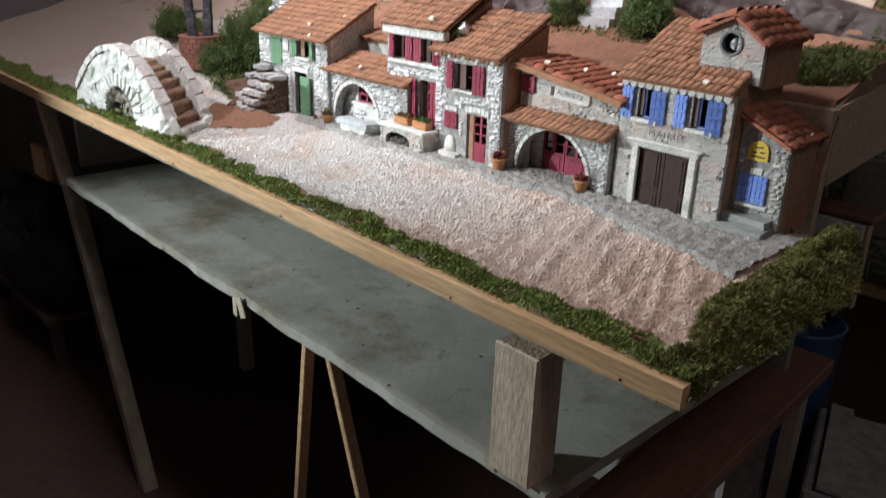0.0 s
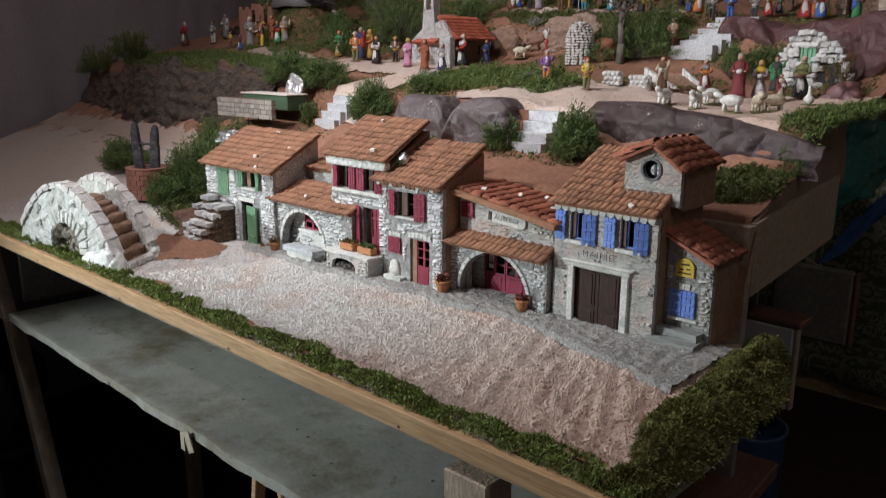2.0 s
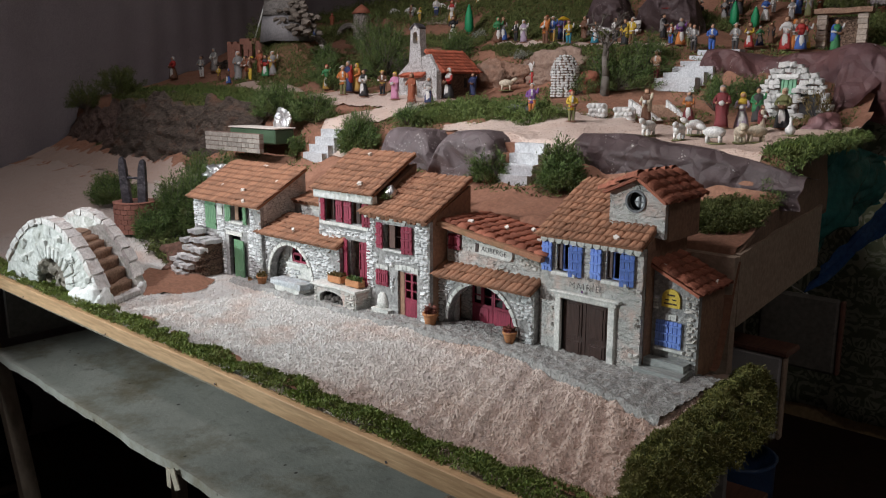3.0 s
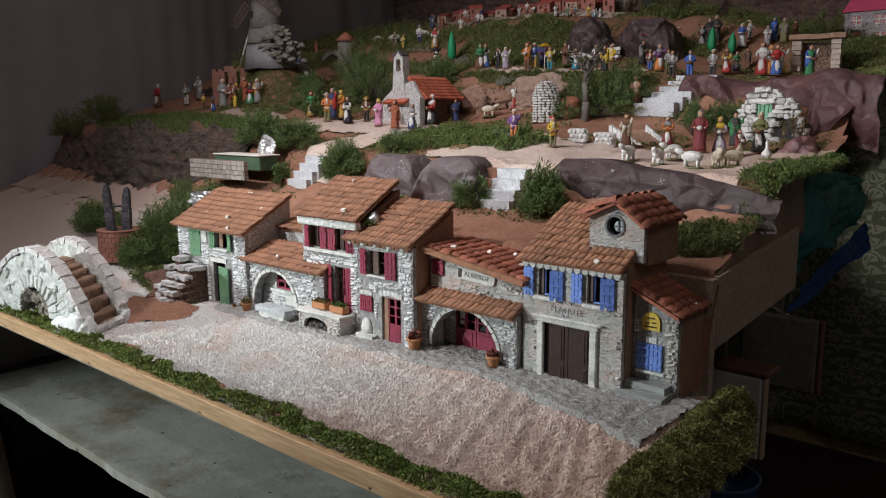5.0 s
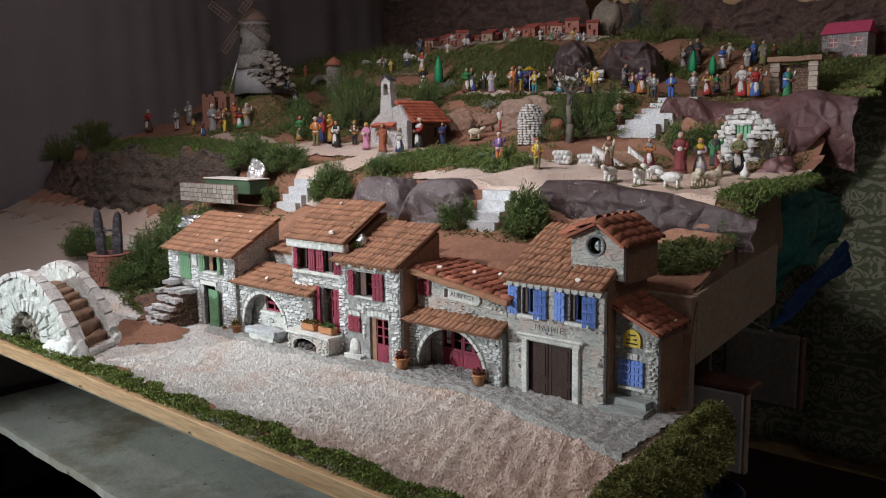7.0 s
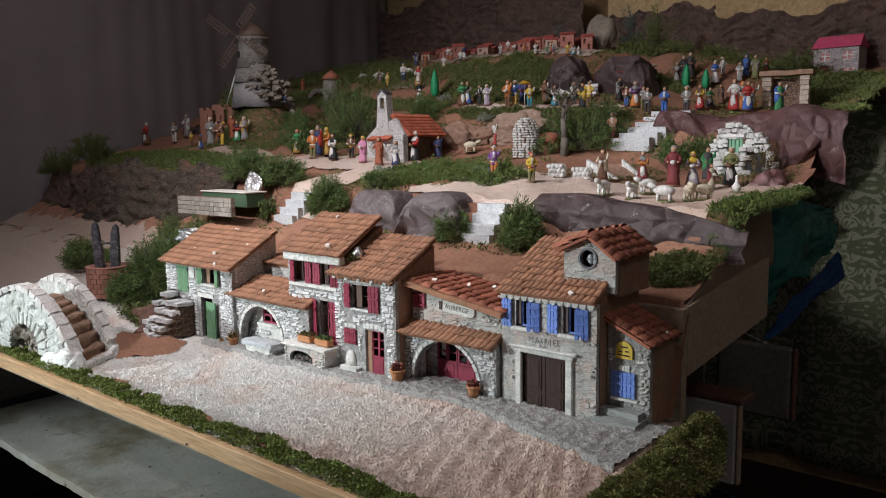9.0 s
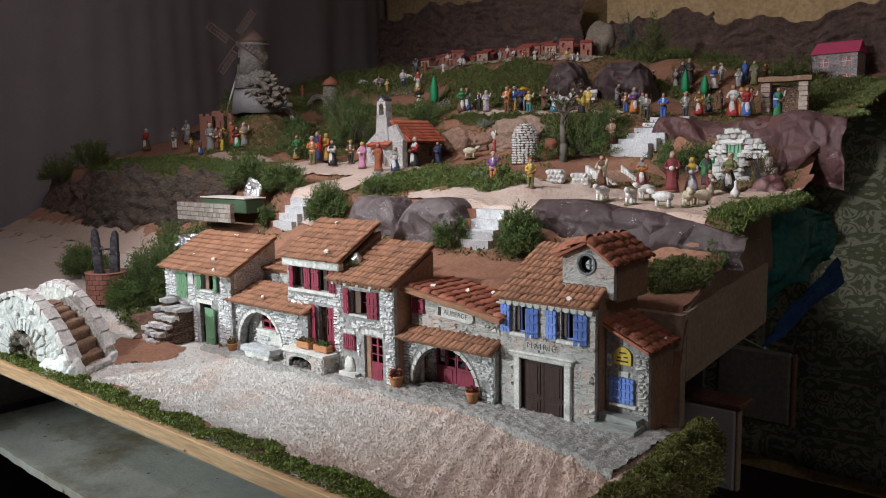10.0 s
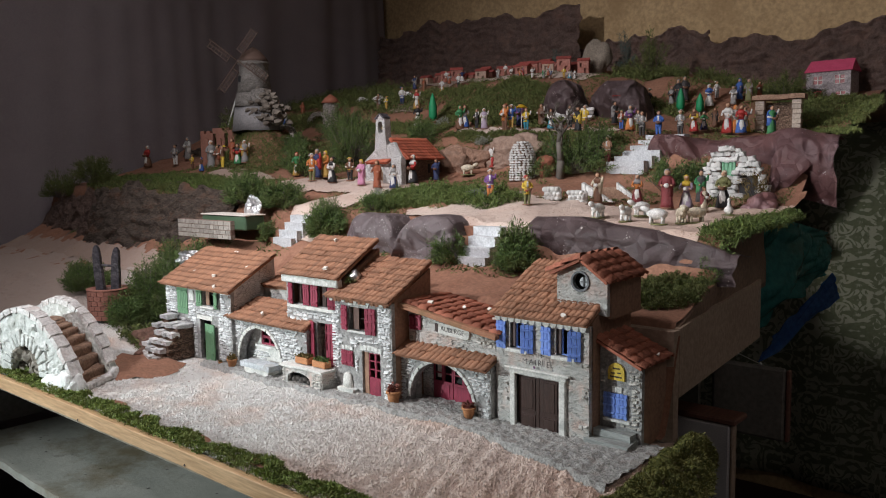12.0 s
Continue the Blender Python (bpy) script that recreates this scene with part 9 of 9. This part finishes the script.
    if shape == "legs" or hat in ("black", "dark"):
        lathe(bm, [(0.122, 0.938), (0.124, 0.946), (0.066, 0.958), (0.058, 1.0), (0.030, 1.012)], 14, 3, pose(0, 0, 0, -5, 0, 0))
    else:
        lathe(bm, [(0.066, 0.83), (0.074, 0.88), (0.074, 0.93), (0.056, 0.978), (0.016, 0.998)], 12, 3, Matrix.Translation((0, 0.024, 0)))
    rough(bm, 0.010, 9, k * 7)
    _bodies[key] = mesh_of(bm, "figurine", [paint(lower), paint(upper), paint("skin"), paint(hat), EARTH, paint("white"), paint("brown")], True)
    return _bodies[key]


def hash_small(text):
    return sum((i + 3) * ord(c) for i, c in enumerate(text))


def figurine(x, y, h, lower, upper, hat, shape):
    me = figurine_mesh(lower, upper, hat, shape)
    ob = new("figurine", me)
    turn = 28 + (hash_small(lower + hat) * 37 % 70 - 35)
    ob.matrix_basis = pose(x, y, ground(x, y) + 0.004, 0, 0, turn) @ Matrix.Diagonal((h * 1.08, h * 1.08, h * 1.02, 1))
    words = {"robe": "robed", "skirt": "long-skirted", "legs": "standing"}[shape]
    return tagged(ob, f"{words} painted clay figurine in {lower} and {upper}", "figurine", "clay figurines of the crib")


_sheep = {}


def sheep(x, y, turn, coat):
    if coat not in _sheep:
        bm = bmesh.new()
        bmesh.ops.create_icosphere(bm, subdivisions=3, radius=1)
        for v in bm.verts:
            k = 1 + 0.16 * noise.noise(v.co * 4)
            v.co = Vector((v.co.x * 0.020 * k, v.co.y * 0.0105 * k, v.co.z * 0.0105 * k + 0.021))
        for sx in (-0.011, 0.011):
            for sy in (-0.005, 0.005):
                rod(bm, (sx, sy, 0), (sx, sy, 0.015), 0.0025, 0.003, 6)
        lathe(bm, [(0.002, -0.010), (0.0052, -0.004), (0.0058, 0.003), (0.003, 0.009)], 8, 0, pose(0.023, 0, 0.030, 0, 70, 0))
        lathe(bm, [(0.022, 0), (0.020, 0.0025)], 12, 1, None, 0.6)
        _sheep[coat] = mesh_of(bm, "sheep_figurine", [paint("white" if coat == "wool" else "cream"), paint("olive")], True)
    ob = new("sheep_figurine", _sheep[coat])
    ob.matrix_basis = pose(x, y, ground(x, y) + 0.004, 0, 0, turn)
    return tagged(ob, ("white" if coat == "wool" else "cream-coloured") + " clay sheep on a small green base", "sheep figurine", "clay sheep of the terrace")


def goose(x, y, turn):
    bm = bmesh.new()
    lathe(bm, [(0.003, 0), (0.009, 0.006), (0.010, 0.013), (0.004, 0.020), (0.0025, 0.028), (0.0038, 0.033), (0.001, 0.036)], 10)
    lathe(bm, [(0.016, -0.001), (0.014, 0.002)], 10, 1)
    ob = solid("goose_figurine", bm, [paint("white"), paint("olive")], "white clay goose on a small base", "bird figurine", m=pose(x, y, ground(x, y) + 0.004, 0, 0, turn), smooth=True)
    return ob


figurine(-2.609, 1.075, 0.085, "brown", "red", "white", "skirt")
figurine(-2.445, 1.100, 0.077, "white", "grey", "dark", "legs")
figurine(-2.433, 1.148, 0.085, "grey", "white", "grey", "robe")
figurine(-2.247, 1.050, 0.053, "brown", "yellow", "brown", "legs")
figurine(-2.124, 1.009, 0.049, "blue", "brown", "blue", "skirt")
figurine(-2.097, 1.034, 0.097, "grey", "grey", "white", "robe")
figurine(-1.997, 1.012, 0.077, "yellow", "brown", "yellow", "legs")
figurine(-2.052, 1.029, 0.075, "brown", "rust", "dark", "robe")
figurine(-1.957, 1.045, 0.069, "green", "red", "dark", "skirt")
figurine(-1.934, 1.059, 0.077, "grey", "ochre", "white", "robe")
figurine(-1.995, 1.051, 0.078, "rust", "rust", "brown", "robe")
figurine(-1.696, 1.091, 0.076, "ochre", "green", "red", "skirt")
figurine(-1.531, 1.016, 0.082, "olive", "orange", "white", "legs")
figurine(-1.570, 1.070, 0.091, "navy", "red", "grey", "robe")
figurine(-1.561, 1.097, 0.084, "ochre", "orange", "yellow", "robe")
figurine(-1.443, 1.019, 0.076, "black", "white", "black", "skirt")
figurine(-1.418, 1.069, 0.069, "black", "brown", "yellow", "legs")
figurine(-1.260, 0.966, 0.072, "pink", "pink", "yellow", "robe")
figurine(-1.176, 0.945, 0.074, "rust", "rust", "brown", "robe")
figurine(-1.144, 0.977, 0.065, "navy", "white", "grey", "skirt")
figurine(-1.171, 1.083, 0.081, "black", "red", "white", "skirt")
figurine(-1.148, 1.157, 0.061, "navy", "navy", "brown", "robe")
figurine(-1.917, 1.694, 0.060, "brown", "grey", "dark", "robe")
figurine(-1.856, 1.677, 0.052, "ochre", "yellow", "yellow", "legs")
figurine(-1.807, 1.716, 0.068, "navy", "white", "blue", "legs")
figurine(-1.695, 1.679, 0.074, "ochre", "white", "red", "skirt")
figurine(-1.561, 1.536, 0.076, "white", "black", "brown", "skirt")
figurine(-1.069, 1.319, 0.068, "red", "white", "green", "legs")
figurine(-0.781, 0.933, 0.068, "orange", "purple", "white", "legs")
figurine(-0.661, 0.913, 0.065, "olive", "yellow", "red", "legs")
figurine(-1.343, 1.507, 0.077, "brown", "green", "green", "skirt")
figurine(-1.336, 1.525, 0.074, "blue", "grey", "brown", "skirt")
figurine(-1.271, 1.507, 0.064, "black", "black", "brown", "legs")
figurine(-1.231, 1.495, 0.067, "lilac", "white", "white", "robe")
figurine(-1.145, 1.490, 0.082, "brown", "orange", "rust", "legs")
figurine(-1.137, 1.515, 0.074, "ochre", "blue", "white", "legs")
figurine(-1.149, 1.579, 0.072, "navy", "purple", "black", "robe")
figurine(-1.064, 1.493, 0.068, "teal", "yellow", "brown", "legs")
figurine(-1.075, 1.594, 0.071, "brown", "brown", "dark", "robe")
figurine(-1.014, 1.557, 0.062, "teal", "white", "brown", "skirt")
figurine(-0.954, 1.571, 0.069, "black", "white", "dark", "legs")
figurine(-0.855, 1.456, 0.071, "black", "yellow", "brown", "robe")
figurine(-0.871, 1.522, 0.070, "brown", "yellow", "white", "legs")
figurine(-0.833, 1.635, 0.068, "black", "grey", "dark", "robe")
figurine(-0.780, 1.579, 0.056, "blue", "rust", "green", "legs")
figurine(-0.728, 1.533, 0.071, "orange", "purple", "grey", "skirt")
figurine(-0.690, 1.508, 0.060, "olive", "grey", "brown", "legs")
figurine(-0.667, 1.486, 0.069, "dark", "grey", "black", "legs")
figurine(-0.618, 1.488, 0.069, "blue", "blue", "dark", "legs")
figurine(-0.578, 1.540, 0.070, "dark", "grey", "white", "legs")
figurine(-0.588, 1.655, 0.066, "red", "yellow", "brown", "skirt")
figurine(-0.580, 1.707, 0.053, "navy", "green", "grey", "skirt")
figurine(-0.505, 1.694, 0.087, "red", "white", "brown", "skirt")
figurine(-0.486, 1.707, 0.080, "orange", "white", "orange", "skirt")
figurine(-0.459, 1.674, 0.079, "blue", "red", "brown", "skirt")
figurine(-0.457, 1.702, 0.073, "yellow", "white", "black", "skirt")
figurine(-0.345, 1.582, 0.075, "green", "blue", "black", "robe")
figurine(-0.826, 1.844, 0.070, "navy", "black", "white", "legs")
figurine(-0.652, 1.917, 0.069, "white", "blue", "white", "skirt")
figurine(-0.649, 1.970, 0.055, "grey", "white", "white", "legs")
figurine(-0.593, 1.966, 0.058, "grey", "white", "grey", "robe")
figurine(-0.587, 2.000, 0.067, "blue", "navy", "blue", "robe")
figurine(-0.557, 2.000, 0.071, "olive", "grey", "grey", "robe")
figurine(-0.753, 1.910, 0.074, "black", "dark", "grey", "robe")
figurine(-0.734, 1.918, 0.078, "dark", "black", "grey", "robe")
figurine(-0.770, 1.897, 0.058, "grey", "dark", "grey", "robe")
figurine(-0.545, 2.062, 0.052, "rust", "brown", "brown", "robe")
figurine(-0.575, 1.080, 0.071, "brown", "cream", "brown", "robe")
figurine(-0.515, 1.163, 0.067, "maroon", "orange", "grey", "skirt")
figurine(-0.417, 1.115, 0.088, "maroon", "maroon", "grey", "robe")
figurine(-0.389, 1.155, 0.076, "lilac", "lilac", "yellow", "skirt")
figurine(-0.389, 1.238, 0.076, "dark", "green", "black", "robe")
figurine(-0.330, 1.115, 0.055, "cream", "maroon", "brown", "robe")
figurine(-0.308, 1.168, 0.083, "black", "olive", "cream", "skirt")
figurine(-0.705, 1.360, 0.071, "maroon", "skin", "white", "legs")
figurine(-2.224, 1.466, 0.061, "blue", "grey", "white", "robe")
figurine(-2.528, 1.674, 0.063, "grey", "cream", "white", "robe")
figurine(-2.101, 1.390, 0.045, "navy", "navy", "brown", "legs")
figurine(-2.347, 1.660, 0.055, "rust", "rust", "red", "robe")
figurine(-1.856, 2.044, 0.049, "rust", "white", "brown", "legs")
figurine(-1.728, 1.994, 0.045, "white", "navy", "brown", "skirt")
figurine(-1.480, 1.995, 0.041, "brown", "white", "dark", "legs")
figurine(-1.306, 1.808, 0.033, "rust", "orange", "red", "robe")
figurine(-1.355, 1.955, 0.040, "white", "white", "brown", "legs")
figurine(-1.303, 1.954, 0.035, "grey", "green", "white", "robe")
figurine(-1.278, 1.965, 0.035, "brown", "navy", "grey", "legs")
figurine(-1.222, 1.965, 0.039, "ochre", "yellow", "brown", "legs")
figurine(-1.202, 1.972, 0.037, "teal", "white", "brown", "skirt")
figurine(-1.186, 1.982, 0.032, "white", "grey", "white", "robe")
figurine(-1.805, 2.003, 0.046, "rust", "grey", "white", "robe")
figurine(-1.732, 1.870, 0.052, "ochre", "white", "brown", "skirt")
figurine(-1.692, 1.927, 0.054, "dark", "white", "grey", "legs")
figurine(-1.964, 1.961, 0.058, "navy", "grey", "brown", "robe")
figurine(-1.850, 1.894, 0.060, "rust", "brown", "orange", "robe")
figurine(-1.545, 2.045, 0.046, "brown", "white", "red", "legs")
figurine(-1.416, 1.977, 0.042, "red", "pink", "brown", "skirt")
figurine(-1.556, 2.009, 0.040, "grey", "white", "grey", "robe")
figurine(-1.313, 2.003, 0.042, "rust", "white", "orange", "robe")
figurine(-0.590, 1.812, 0.055, "brown", "dark", "brown", "robe")
sheep(-0.457, 0.875, 266, "wool")
sheep(-0.384, 0.857, 279, "wool")
sheep(-0.409, 0.974, 235, "wool")
sheep(-0.306, 0.834, 191, "wool")
sheep(-0.280, 0.885, 305, "cream")
sheep(-0.255, 0.896, 224, "cream")
goose(-0.243, 1.031, 210)
sheep(-1.100, 1.244, 36, "cream")
